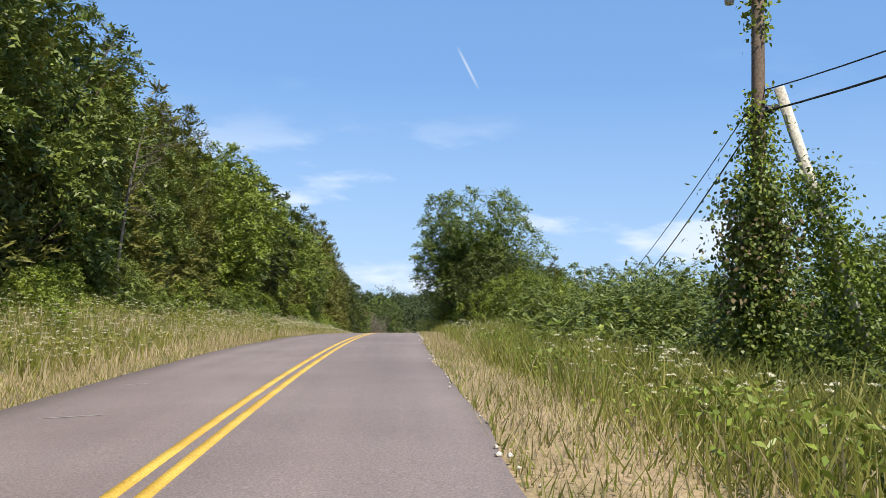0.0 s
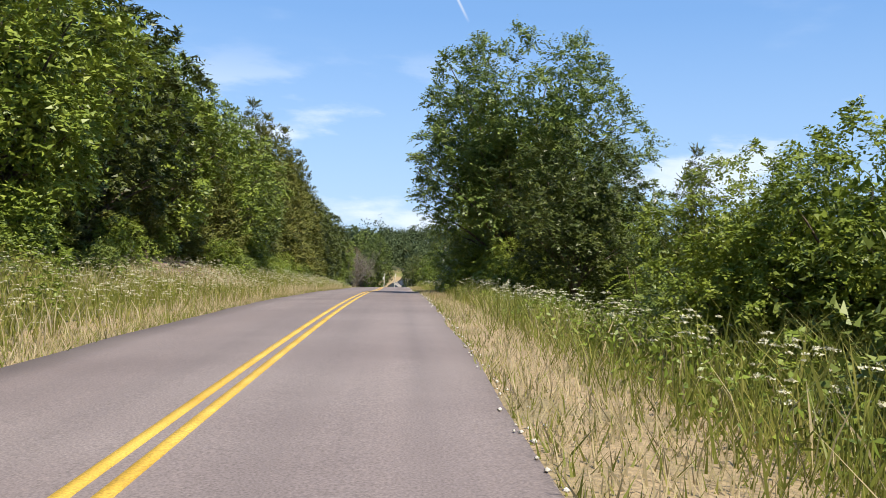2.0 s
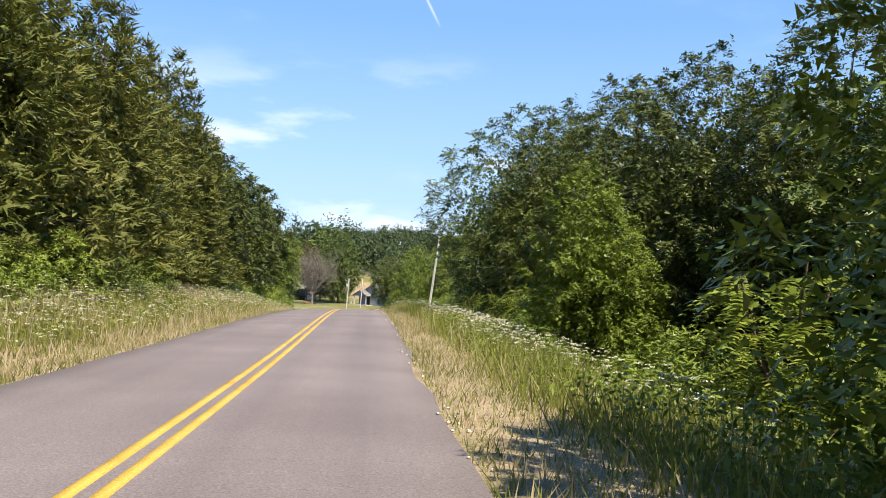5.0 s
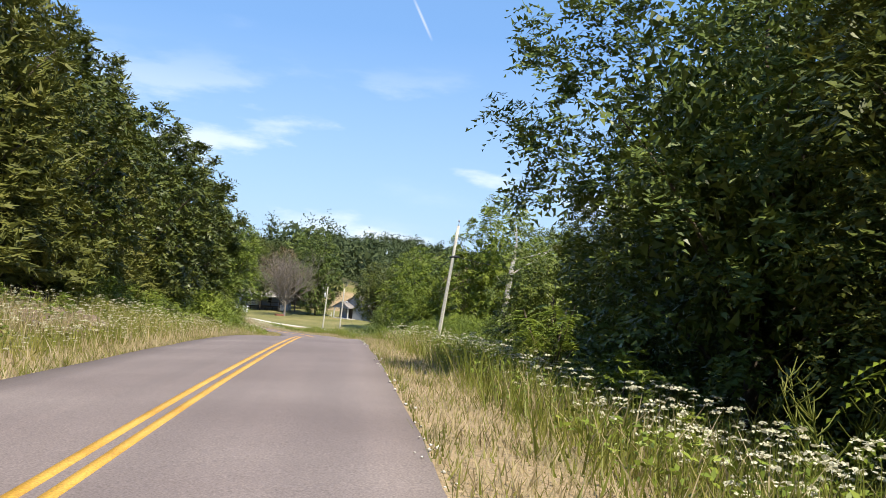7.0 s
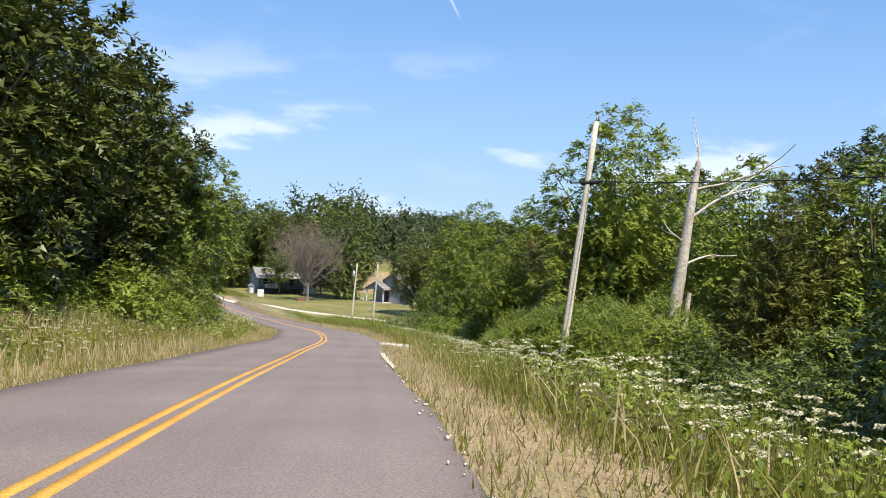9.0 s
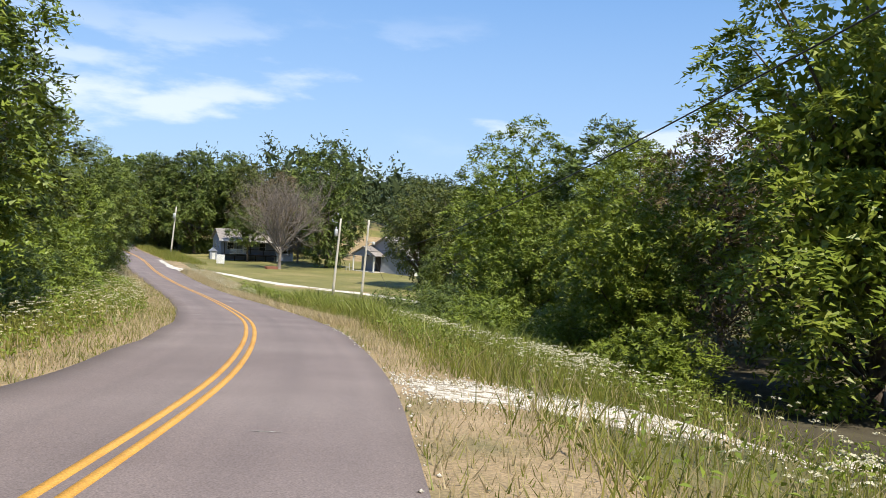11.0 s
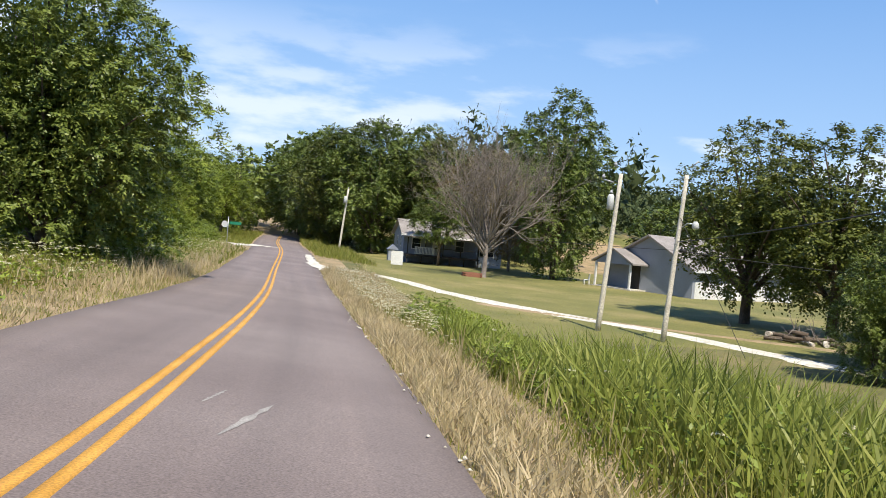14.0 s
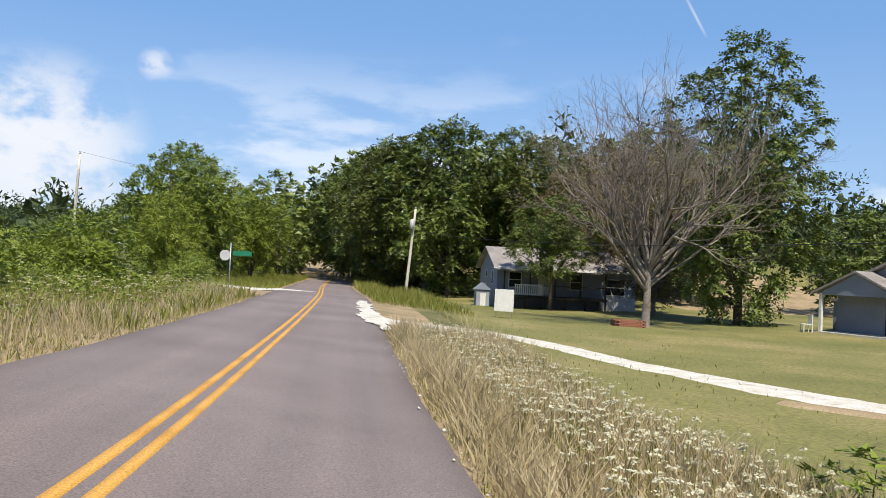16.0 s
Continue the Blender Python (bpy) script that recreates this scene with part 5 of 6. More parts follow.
# ---- shapes ----
def box(bm, x0, x1, y0, y1, z0, z1):
    v = [bm.verts.new(p) for p in ((x0, y0, z0), (x1, y0, z0), (x1, y1, z0), (x0, y1, z0), (x0, y0, z1), (x1, y0, z1), (x1, y1, z1), (x0, y1, z1))]
    for f in ((3, 2, 1, 0), (4, 5, 6, 7), (0, 1, 5, 4), (1, 2, 6, 5), (2, 3, 7, 6), (3, 0, 4, 7)):
        bm.faces.new([v[k] for k in f])


def box_part(name, mat, parent, x0, x1, y0, y1, z0, z1, label="", bevel=0.0):
    bm = bmesh.new()
    box(bm, x0, x1, y0, y1, z0, z1)
    if bevel:
        bmesh.ops.bevel(bm, geom=bm.edges[:], offset=bevel, segments=2, affect="EDGES")
    return part(name, bm, mat, parent, label)


def tube_part(name, mat, parent, pts, radii, sides=10, label="", cap=True):
    v, f = tube(pts, radii, sides)
    bm = bmesh.new()
    vs = [bm.verts.new(p) for p in v]
    for q in f:
        bm.faces.new([vs[k] for k in q]).smooth = True
    if cap:
        bm.faces.new(vs[:sides][::-1]), bm.faces.new(vs[-sides:])
    bmesh.ops.recalc_face_normals(bm, faces=bm.faces[:])
    return part(name, bm, mat, parent, label)


def thing(name, m, label, category, group=""):
    ob = new(name)
    ob.empty_display_size = 0.3
    ob.matrix_world = m
    return tagged(ob, label, category, group)


def plain(name, colour, rough=0.5, metal=0.0, grain=0.12):
    c = np.array(colour)
    return surface(name, 0.8, [(0.3, tuple(c * (1 - grain))), (0.7, tuple(c * (1 + grain)))], rough, 0.12, 30, 0.004, metal)


M_WIRE = plain("black_cable", (0.02, 0.02, 0.022), 0.6)
M_METAL = plain("galvanised_metal", (0.5, 0.52, 0.54), 0.45, 0.7)
M_CAN = plain("transformer_grey", (0.62, 0.64, 0.64), 0.5)
M_WHITE = plain("white_paint", (0.80, 0.80, 0.78), 0.55, 0, 0.012)
M_SIDING = surface("grey_blue_siding", 0.6, [(0.3, (0.235, 0.265, 0.345)), (0.7, (0.300, 0.335, 0.425))], 0.7, 0.3, 8, 0.01, grit=0.12)
M_SIDING_B = surface("pale_grey_siding", 0.6, [(0.3, (0.285, 0.308, 0.36)), (0.7, (0.36, 0.385, 0.44))], 0.7, 0.3, 8, 0.01, grit=0.12)
# paler copy of the siding, with sunlight put into its colour
M_SUNLIT_SIDING = surface("sunlit_siding", 0.6, [(0.3, (0.56, 0.58, 0.64)), (0.7, (0.68, 0.70, 0.75))], 0.7, 0.3, 8, 0.01, grit=0.12)
M_SHINGLE = surface("grey_brown_shingle", 0.8, [(0.3, (0.25, 0.225, 0.21)), (0.7, (0.37, 0.34, 0.325))], 0.92, 0.6, 12, 0.02)
M_DARK = plain("dark_timber", (0.035, 0.028, 0.022), 0.8)
M_BRICK = surface("red_brick", 2.0, [(0.3, (0.26, 0.10, 0.06)), (0.7, (0.38, 0.17, 0.11))], 0.9, 0.4, 20, 0.01)
M_SIGNGREEN = plain("sign_green", (0.02, 0.22, 0.12), 0.4)
M_CERAMIC = plain("grey_ceramic", (0.35, 0.36, 0.38), 0.25)


def glass(name):
    m, n, l, b = nodes_of(name)
    b.inputs["Base Color"].default_value = (0.02, 0.025, 0.03, 1)
    b.inputs["Roughness"].default_value = 0.06
    return m


M_GLASS = glass("dark_window_glass")


# ---- poles and wires ----
def pole(x, y, height, lean=(0.0, 0.0), r=0.13, mat=None, label="", sunk=0.3):
    z = float(ground_z(x, y)[0])
    ob = thing("utility_pole", pose(x, y, z), label or "weathered grey wooden utility pole", "utility pole", "utility poles")
    pts = [(lean[0] * k / 6, lean[1] * k / 6, -sunk + (height + sunk) * k / 6) for k in range(7)]
    tube_part("shaft", mat or M_POLE, ob, pts, np.linspace(r, r * 0.68, 7), 12)
    return ob


def insulator(parent, x, y, z, k=1.0):
    tube_part("insulator", M_CERAMIC, parent, [(x, y, z), (x, y, z + 0.05 * k), (x, y, z + 0.06 * k), (x, y, z + 0.12 * k), (x, y, z + 0.13 * k), (x, y, z + 0.2 * k)], [0.03 * k, 0.03 * k, 0.07 * k, 0.07 * k, 0.05 * k, 0.03 * k], 10, "grey ceramic insulator")


def wire(a, b, sag, r=0.011, label="black overhead cable between the poles"):
    a, b = np.array(a, float), np.array(b, float)
    q = np.linspace(0, 1, 26)[:, None]
    p = a + (b - a) * q
    p[:, 2] -= 4 * sag * (q * (1 - q))[:, 0]
    v, f = tube(p, np.full(26, r), 6)
    tagged(new("overhead_wire", raw_mesh("overhead_wire", v, f, M_WIRE, True)), label, "wire", "overhead wires")


def vine(parent, rng, at, n, spread, leaf=(0.16, 0.13), mat=None):
    """Leaves round a set of places."""
    k = rng.integers(0, len(at), n)
    g = rng.normal(size=(n, 3)) * np.array(spread)
    p = at[k] + g
    out = g / (np.linalg.norm(g, axis=1, keepdims=True) + 1e-6)
    v, f = leaf_quads(rng, p, out, *leaf, up=0.3, out=1.0)
    part_mesh("climbing_vine", raw_mesh("climbing_vine", v, f, mat or M_LEAF), parent, "green climbing vine", kind="stuff")


def vine_pole():
    """The overgrown pole with its leaning brace."""
    x, y = 5.65, 14.7
    z = float(ground_z(x, y)[0])
    ob = pole(x, y, 12.0, (0.05, 0.1), 0.17, M_OLDPOLE, "brown wooden utility pole overgrown with green vines")
    rng = np.random.default_rng(91)
    hs = rng.uniform(0.5, 11.5, 600)
    at = np.stack([0.05 * hs / 12, 0.1 * hs / 12, hs], -1)
    vine(ob, rng, at[(hs > 5.2) & ((hs < 7.0) | (hs > 7.9))], 700, (0.14, 0.14, 0.12), (0.13, 0.10))
    vine(ob, rng, at[hs < 6.4], 5200, (0.24, 0.24, 0.2), (0.10, 0.08))
    vine(ob, rng, at[hs < 4.9], 9000, (0.42, 0.40, 0.3), (0.11, 0.09), M_LEAF_DARK)
    vine(ob, rng, at[(hs > 2.2) & (hs < 4.2)], 900, (0.46, 0.40, 0.3), (0.12, 0.09), M_BROWNLEAF)
    tube_part("crossarm_bracket", M_OLDPOLE, ob, [(-0.7, -0.1, 9.0), (0.1, 0.07, 9.1)], [0.05, 0.05], 8)
    tube_part("lamp_head", M_CAN, ob, [(-0.6, -0.12, 8.95), (-0.62, -0.12, 8.8), (-0.63, -0.12, 8.62)], [0.05, 0.12, 0.09], 12, "small grey lamp head")
    tube_part("cable_splice", M_WIRE, ob, [(-0.26, 0.05, 6.3), (-0.05, 0.05, 6.38), (0.2, 0.02, 6.42), (0.42, -0.02, 6.52)], [0.06, 0.13, 0.12, 0.05], 10, "black cable splice")
    ob.matrix_world = pose(x, y, z) @ Matrix.Diagonal((0.85, 0.85, 0.86, 1))
    b = thing("brace_pole", pose(x + 0.16, y + 0.22, z) @ Matrix.Diagonal((0.85, 0.85, 0.86, 1)), "grey weathered pole leaning against the overgrown pole", "utility pole", "utility poles")
    tube_part("shaft", M_POLE, b, [(3.0, 0.5, -0.3), (0.35, 0.0, 7.0)], [0.14, 0.11], 12)
    rng = np.random.default_rng(92)
    q = rng.uniform(0.15, 0.75, 200)
    vine(b, rng, np.stack([3.0 - 2.65 * q, 0.5 - 0.5 * q, -0.3 + 7.3 * q], -1), 5000, (0.30, 0.28, 0.25), (0.10, 0.08))
    for k, dz in enumerate((6.85, 6.4)):
        wire((x + 0.1, y, z + 0.86 * dz), (8.6, -17, z + 0.86 * dz + 0.3), 1.2 - 0.1 * k, 0.012 + 0.006 * k)
        wire((x, y, z + 0.86 * dz - 0.1), (16, 97, 2.0 - 0.3 * k), 1.6 + 0.7 * k, 0.012 + 0.006 * k)
    n = pole(16, 97, 10.5, (0, 0), 0.15, None, "grey utility pole behind the roadside trees")
    insulator(n, 0, 0, 10.4)


vine_pole()


def pole_d():
    ob = pole(-1.3, 159.9, 9.2, (1.1, 0.8), 0.14, None, "tall grey wooden utility pole leaning to one side")
    tube_part("pole_top_pin", M_METAL, ob, [(1.09, 0.79, 9.1), (1.12, 0.8, 9.5)], [0.03, 0.02], 8)
    insulator(ob, 1.12, 0.8, 9.45)
    tube_part("cable_splice", M_WIRE, ob, [(0.6, 0.55, 7.0), (0.95, 0.6, 7.06), (1.3, 0.62, 7.1)], [0.05, 0.11, 0.05], 10, "black cable splice")
    z = float(ground_z(-1.3, 159.9)[0])
    wire((-0.4, 160.5, z + 7.0), (-11.7, 232.5, float(ground_z(-11.9, 232.4)[0]) + 4.2), 1.2, 0.016)
    wire((-0.4, 160.5, z + 7.1), (16, 97, 1.8), 2.0, 0.016)


pole_d()


def service_poles():
    a = pole(-14.6, 234.1, 7.0, (0.4, 0.1), 0.125, None, "pale wooden service pole with a transformer can")
    tube_part("transformer", M_CAN, a, [(0.05, -0.18, 5.35), (0.05, -0.18, 5.4), (0.05, -0.18, 5.95), (0.05, -0.18, 6.05)], [0.08, 0.15, 0.15, 0.1], 14, "pale grey transformer can")
    insulator(a, 0.05, -0.18, 6.03, 1.1)
    insulator(a, 0.12, 0.1, 7.27, 1.2)
    tube_part("arm", M_METAL, a, [(0.12, 0.1, 6.6), (-0.35, 0.1, 6.7)], [0.03, 0.03], 8)
    insulator(a, -0.35, 0.1, 6.7, 1.2)
    b = pole(-11.9, 232.4, 7.0, (0.35, 0.1), 0.12, None, "pale leaning wooden service pole beside the drive")
    tube_part("cable_clamp", M_WIRE, b, [(0.35, 0.05, 3.85), (0.6, 0.05, 3.85)], [0.09, 0.09], 10, "black cable clamp")
    tube_part("lamp_arm", M_METAL, b, [(0.27, 0.05, 4.75), (0.55, -0.05, 5.0), (0.85, -0.1, 4.98)], [0.025, 0.025, 0.025], 8, "grey bracket arm")
    tube_part("lamp_head", M_CAN, b, [(0.85, -0.1, 5.1), (0.86, -0.1, 5.0), (0.87, -0.1, 4.86), (0.87, -0.1, 4.78)], [0.07, 0.13, 0.15, 0.1], 12, "pale grey yard lamp")
    tube_part("top_bracket", M_METAL, b, [(0.5, 0.1, 7.35), (0.78, 0.1, 7.6)], [0.03, 0.03], 8)
    zb = float(ground_z(-11.9, 232.4)[0])
    wire((-11.65, 232.5, zb + 3.85), (9, 228, zb + 3.9), 0.35, 0.016)
    wire((-11.7, 232.5, zb + 3.85), (-44.4, 287, -5.9), 0.8, 0.013)
    wire((-11.65, 232.4, zb + 5.2), (-9.0, 229.8, zb + 0.0), 0.0, 0.012, "taut guy wire from the pole to the ground")
    c = pole(-44.6, 287.5, 7.3, (0.5, 0.2), 0.14, None, "utility pole with a transformer at the edge of the trees")
    tube_part("transformer", M_CAN, c, [(0.38, -0.2, 5.6), (0.38, -0.2, 5.65), (0.38, -0.2, 6.3), (0.38, -0.2, 6.4)], [0.1, 0.2, 0.2, 0.12], 14, "pale grey transformer can")
    insulator(c, 0.5, 0.2, 7.25, 1.2)
    d = pole(-69, 277, 9.5, (0.3, 0), 0.14, None, "distant pale utility pole above the bushes")
    insulator(d, 0.3, 0, 9.45, 1.3)
    wire((-44.3, 287.5, -3.4), (-74, 342, -1.5), 1.0)
    wire((-44.3, 287.5, -4.3), (-74, 342, -2.4), 1.0)
    wire((-44.3, 287.5, -3.4), (-68.8, 277, -1.2), 0.8)


service_poles()


# ---- dead tree, snag, rocks ----
def branching(rng, start, way, length, radius, depth, chunks, spread=0.5, up=0.15, twig=3):
    n = 5
    p, d = [np.array(start, float)], np.array(way, float)
    for k in range(n):
        d = d + rng.normal(0, 0.09, 3) + np.array([0, 0, up * 0.12])
        d /= np.linalg.norm(d)
        p.append(p[-1] + d * length / n)
    chunks.append(tube(p, np.linspace(radius, radius * 0.45, n + 1), 6 if depth > 1 else 3))
    if depth == 0:
        return
    for k in range(twig):
        i = int(rng.integers(2, n + 1)) if k else n
        w = d + rng.normal(0, spread, 3)
        w[2] += up
        branching(rng, p[i], w / np.linalg.norm(w), length * rng.uniform(0.55, 0.8), radius * rng.uniform(0.45, 0.62), depth - 1, chunks, spread, up, twig)


def dead_tree():
    x, y = -24.6, 266.3
    z = float(ground_z(x, y)[0])
    rng = np.random.default_rng(55)
    ob = thing("dead_tree", pose(x, y, z), "bare grey-brown dead tree with fine branches on the lawn", "tree")
    v, f = tube([(0, 0, -0.3), (0.02, 0, 0.2), (0.05, 0, 1.4), (0.1, 0, 3.4)], [0.34, 0.22, 0.18, 0.12], 12)
    chunks = [(v, f)]
    for k in range(30):
        a = k * 2.4 + rng.uniform(-0.3, 0.3)
        sp = 0.1 + 1.0 * rng.random() ** 1.3
        way = np.array([np.cos(a) * sp, np.sin(a) * sp, 1.0])
        branching(rng, (0.06, 0, rng.uniform(1.9, 3.3)), way / np.linalg.norm(way), rng.uniform(3.2, 4.8), rng.uniform(0.075, 0.12), 5 if k % 3 else 4, chunks, 0.42, 0.2, 3)
    v, f = joined(chunks)
    wide = np.percentile(np.hypot(v[:, 0], v[:, 1]), 93) / 6.0
    tall = np.percentile(v[:, 2], 99) / 12.5
    ob.matrix_world = pose(x, y, z) @ Matrix.Diagonal((1 / wide, 1 / wide, 1 / tall, 1))
    part_mesh("trunk", raw_mesh("trunk", v, f, M_GREYBARK, True), ob)
    ends = np.array([c[0][-1] for c in chunks if len(c[0]) == 18])
    ends = ends[ends[:, 2] < 0.6 * ends[:, 2].max()]
    vine_at = ends[rng.integers(0, len(ends), 300)]
    k = rng.integers(0, len(vine_at), 900)
    p = vine_at[k] + rng.normal(0, 0.3, (900, 3))
    v, f = leaf_quads(rng, p, np.zeros_like(p), 0.24, 0.09)
    part_mesh("withered_leaves", raw_mesh("withered_leaves", v, f, M_BROWNLEAF), ob, "withered brown leaves", kind="stuff")


dead_tree()


def dead_branches():
    """A bare pale sapling whose top shows among the bank trees."""
    x, y = -12.0, 30.5
    rng = np.random.default_rng(58)
    ob = thing("dead_sapling", pose(x, y, float(ground_z(x, y)[0])), "bleached bare dead sapling among the bank trees", "tree")
    chunks = [tube([(0, 0, -0.3), (0.1, 0, 2.0), (0.35, -0.2, 4.2), (0.7, -0.3, 6.0), (0.9, -0.3, 7.0)], [0.08, 0.07, 0.055, 0.04, 0.02], 7)]
    for k in range(8):
        z0 = 4.0 + 0.36 * k
        way = np.array([0.75 + 0.3 * rng.normal(), 0.3 * rng.normal() - 0.2, 0.3 + 0.2 * rng.normal()])
        branching(rng, (0.3 + 0.08 * k, -0.2, z0), way / np.linalg.norm(way), rng.uniform(0.7, 1.3), 0.022, 2, chunks, 0.45, 0.05, 3)
    v, f = joined(chunks)
    part_mesh("trunk", raw_mesh("trunk", v, f, M_GREYBARK, True), ob)


dead_branches()


def snag():
    x, y = 3.3, 163.2
    rng = np.random.default_rng(56)
    ob = thing("tree_snag", pose(x, y, float(ground_z(x, y)[0])), "bleached dead tree trunk with broken branches", "tree")
    chunks = [tube([(0, 0, -0.3), (0.05, 0, 0.6), (0.15, 0, 2.2), (0.45, 0, 4.5), (0.75, 0.1, 7), (1.0, 0.1, 9.0)], [0.36, 0.3, 0.26, 0.22, 0.17, 0.1], 10)]
    chunks.append(tube([(-0.1, 0, -0.2), (-0.35, 0.1, 1.6), (-0.25, 0.1, 3.1)], [0.24, 0.19, 0.13], 8))
    chunks.append(tube([(0.2, 0, 0.2), (0.65, 0, 2.2), (0.85, 0, 4.0)], [0.2, 0.14, 0.08], 8))
    for st, way, ln, r in (((0.5, 0, 5.0), (0.9, 0, 0.2), 1.4, 0.07), ((0.72, 0.1, 6.8), (0.8, 0.2, 0.5), 2.4, 0.09), ((0.85, 0.1, 7.9), (0.9, -0.1, 0.25), 2.4, 0.08), ((0.95, 0.1, 8.8), (0.3, 0, 0.9), 1.2, 0.06), ((0.6, 0, 5.8), (-0.6, 0, 0.7), 0.8, 0.05)):
        branching(rng, st, np.array(way) / np.linalg.norm(way), ln, r, 1, chunks, 0.3, 0.05, 2)
    v, f = joined(chunks)
    part_mesh("trunk", raw_mesh("trunk", v, f, M_SNAG, True), ob)


snag()


def brush_pile():
    """Sawn logs and dead branches heaped under the oaks."""
    x, y = -5.2, 238.2
    rng = np.random.default_rng(63)
    ob = thing("brush_pile", pose(x, y, float(ground_z(x, y)[0])), "heap of brown logs and dead branches under the oaks", "brush pile")
    for k in range(9):
        a, ln, r = rng.uniform(0, 3.14), rng.uniform(0.8, 2.0), rng.uniform(0.07, 0.14)
        c = np.array([rng.uniform(-1.6, 1.6), rng.uniform(-0.7, 0.7), r + 0.16 * (k // 4)])
        d = np.array([np.cos(a), np.sin(a), rng.uniform(-0.06, 0.1)]) * ln / 2
        tube_part("log", M_BARK if k % 3 else M_SNAG, ob, [c - d, c + 0.1 * rng.normal(size=3) * [1, 1, 0.3], c + d], [r, r * 0.95, r * 0.85], 9)
    chunks = []
    for k in range(12):
        way = np.array([rng.normal(), rng.normal(), abs(rng.normal()) * 0.5 + 0.15])
        branching(rng, (rng.uniform(-1.5, 1.5), rng.uniform(-0.6, 0.6), 0.1), way / np.linalg.norm(way), rng.uniform(0.5, 1.0), 0.03, 2, chunks, 0.5, 0.05, 3)
    v, f = joined(chunks)
    part_mesh("twigs", raw_mesh("twigs", v, f, M_GREYBARK, True), ob, "bare brown twigs", kind="stuff")


brush_pile()


def rock_mesh(seed, size):
    bm = bmesh.new()
    bmesh.ops.create_icosphere(bm, subdivisions=2, radius=1.0)
    rng = random.Random(seed)
    planes = [Vector((rng.gauss(0, 1), rng.gauss(0, 1), rng.gauss(0, 1))).normalized() for _ in range(9)]
    for v in bm.verts:
        for p in planes:
            d = v.co.dot(p) - 0.62
            if d > 0:
                v.co -= p * d * 0.9
        v.co = Vector((v.co.x * size[0], v.co.y * size[1], v.co.z * size[2]))
    me = bpy.data.meshes.new("rock")
    bm.to_mesh(me)
    bm.free()
    return me


def rocks():
    shapes = [rock_mesh(k, s) for k, s in enumerate(((0.6, 0.4, 0.28), (0.45, 0.5, 0.3), (0.75, 0.45, 0.25), (0.35, 0.3, 0.22)))]
    for me in shapes:
        me.materials.append(M_ROCK)
    rng = random.Random(17)
    for s0, s1, u0, u1, n in ((63, 75, -9.8, -7.6, 60), (118, 129, -9.6, -7.4, 36), (127, 134, -8.0, -6.0, 46), (100, 108, -9.0, -7.6, 8)):
        for _ in range(n):
            s, u = rng.uniform(s0, s1), rng.uniform(u0, u1)
            p = ground_at(s, u)[0]
            ob = new("rock", rng.choice(shapes))
            k = rng.uniform(0.5, 1.25)
            ob.matrix_world = pose(p[0], p[1], p[2] + 0.06 + 0.05 * rng.random(), rng.uniform(-15, 15), rng.uniform(-15, 15), rng.random() * 360) @ Matrix.Diagonal((k, k, 0.8 * k, 1))
            tagged(ob, "reddish brown broken rock on the bank", "rock", "rocks on the bank")
    me = rock_mesh(40, (0.8, 0.45, 0.4))
    me.materials.append(M_WHITE)
    ob = new("boulder", me)
    ob.matrix_world = pose(1.2, 233, float(ground_z(1.2, 233)[0]) + 0.2, 0, 8, 30)
    tagged(ob, "pale white boulder at the edge of the woods", "rock")


rocks()


# ---- houses ----
def window(parent, x, z, w, h, y=0.0, side=0):
    """A framed window in the front (side 0) or the left end (side 1) of a house; y is the face of the wall."""
    def b(name, mat, par, a0, a1, d0, d1, z0, z1, label=""):
        if side == 0:
            return box_part(name, mat, par, a0, a1, y - d1, y - d0, z0, z1, label)
        if side == 1:
            return box_part(name, mat, par, y - d1, y - d0, a0, a1, z0, z1, label)
        return box_part(name, mat, par, y + d0, y + d1, a0, a1, z0, z1, label)

    win = b("window", M_WHITE, parent, x - w / 2 - 0.06, x + w / 2 + 0.06, -0.05, 0.03, z - 0.07, z, "white-framed window")
    b("frame", M_WHITE, win, x - w / 2 - 0.06, x - w / 2, -0.05, 0.03, z, z + h)
    b("frame", M_WHITE, win, x + w / 2, x + w / 2 + 0.06, -0.05, 0.03, z, z + h)
    b("frame", M_WHITE, win, x - w / 2 - 0.06, x + w / 2 + 0.06, -0.05, 0.03, z + h, z + h + 0.07)
    b("frame", M_WHITE, win, x - w / 2, x + w / 2, -0.04, 0.025, z + h * 0.48, z + h * 0.53)
    b("pane", M_GLASS, win, x - w / 2, x + w / 2, 0.002, 0.008, z, z + h, "dark glass pane")


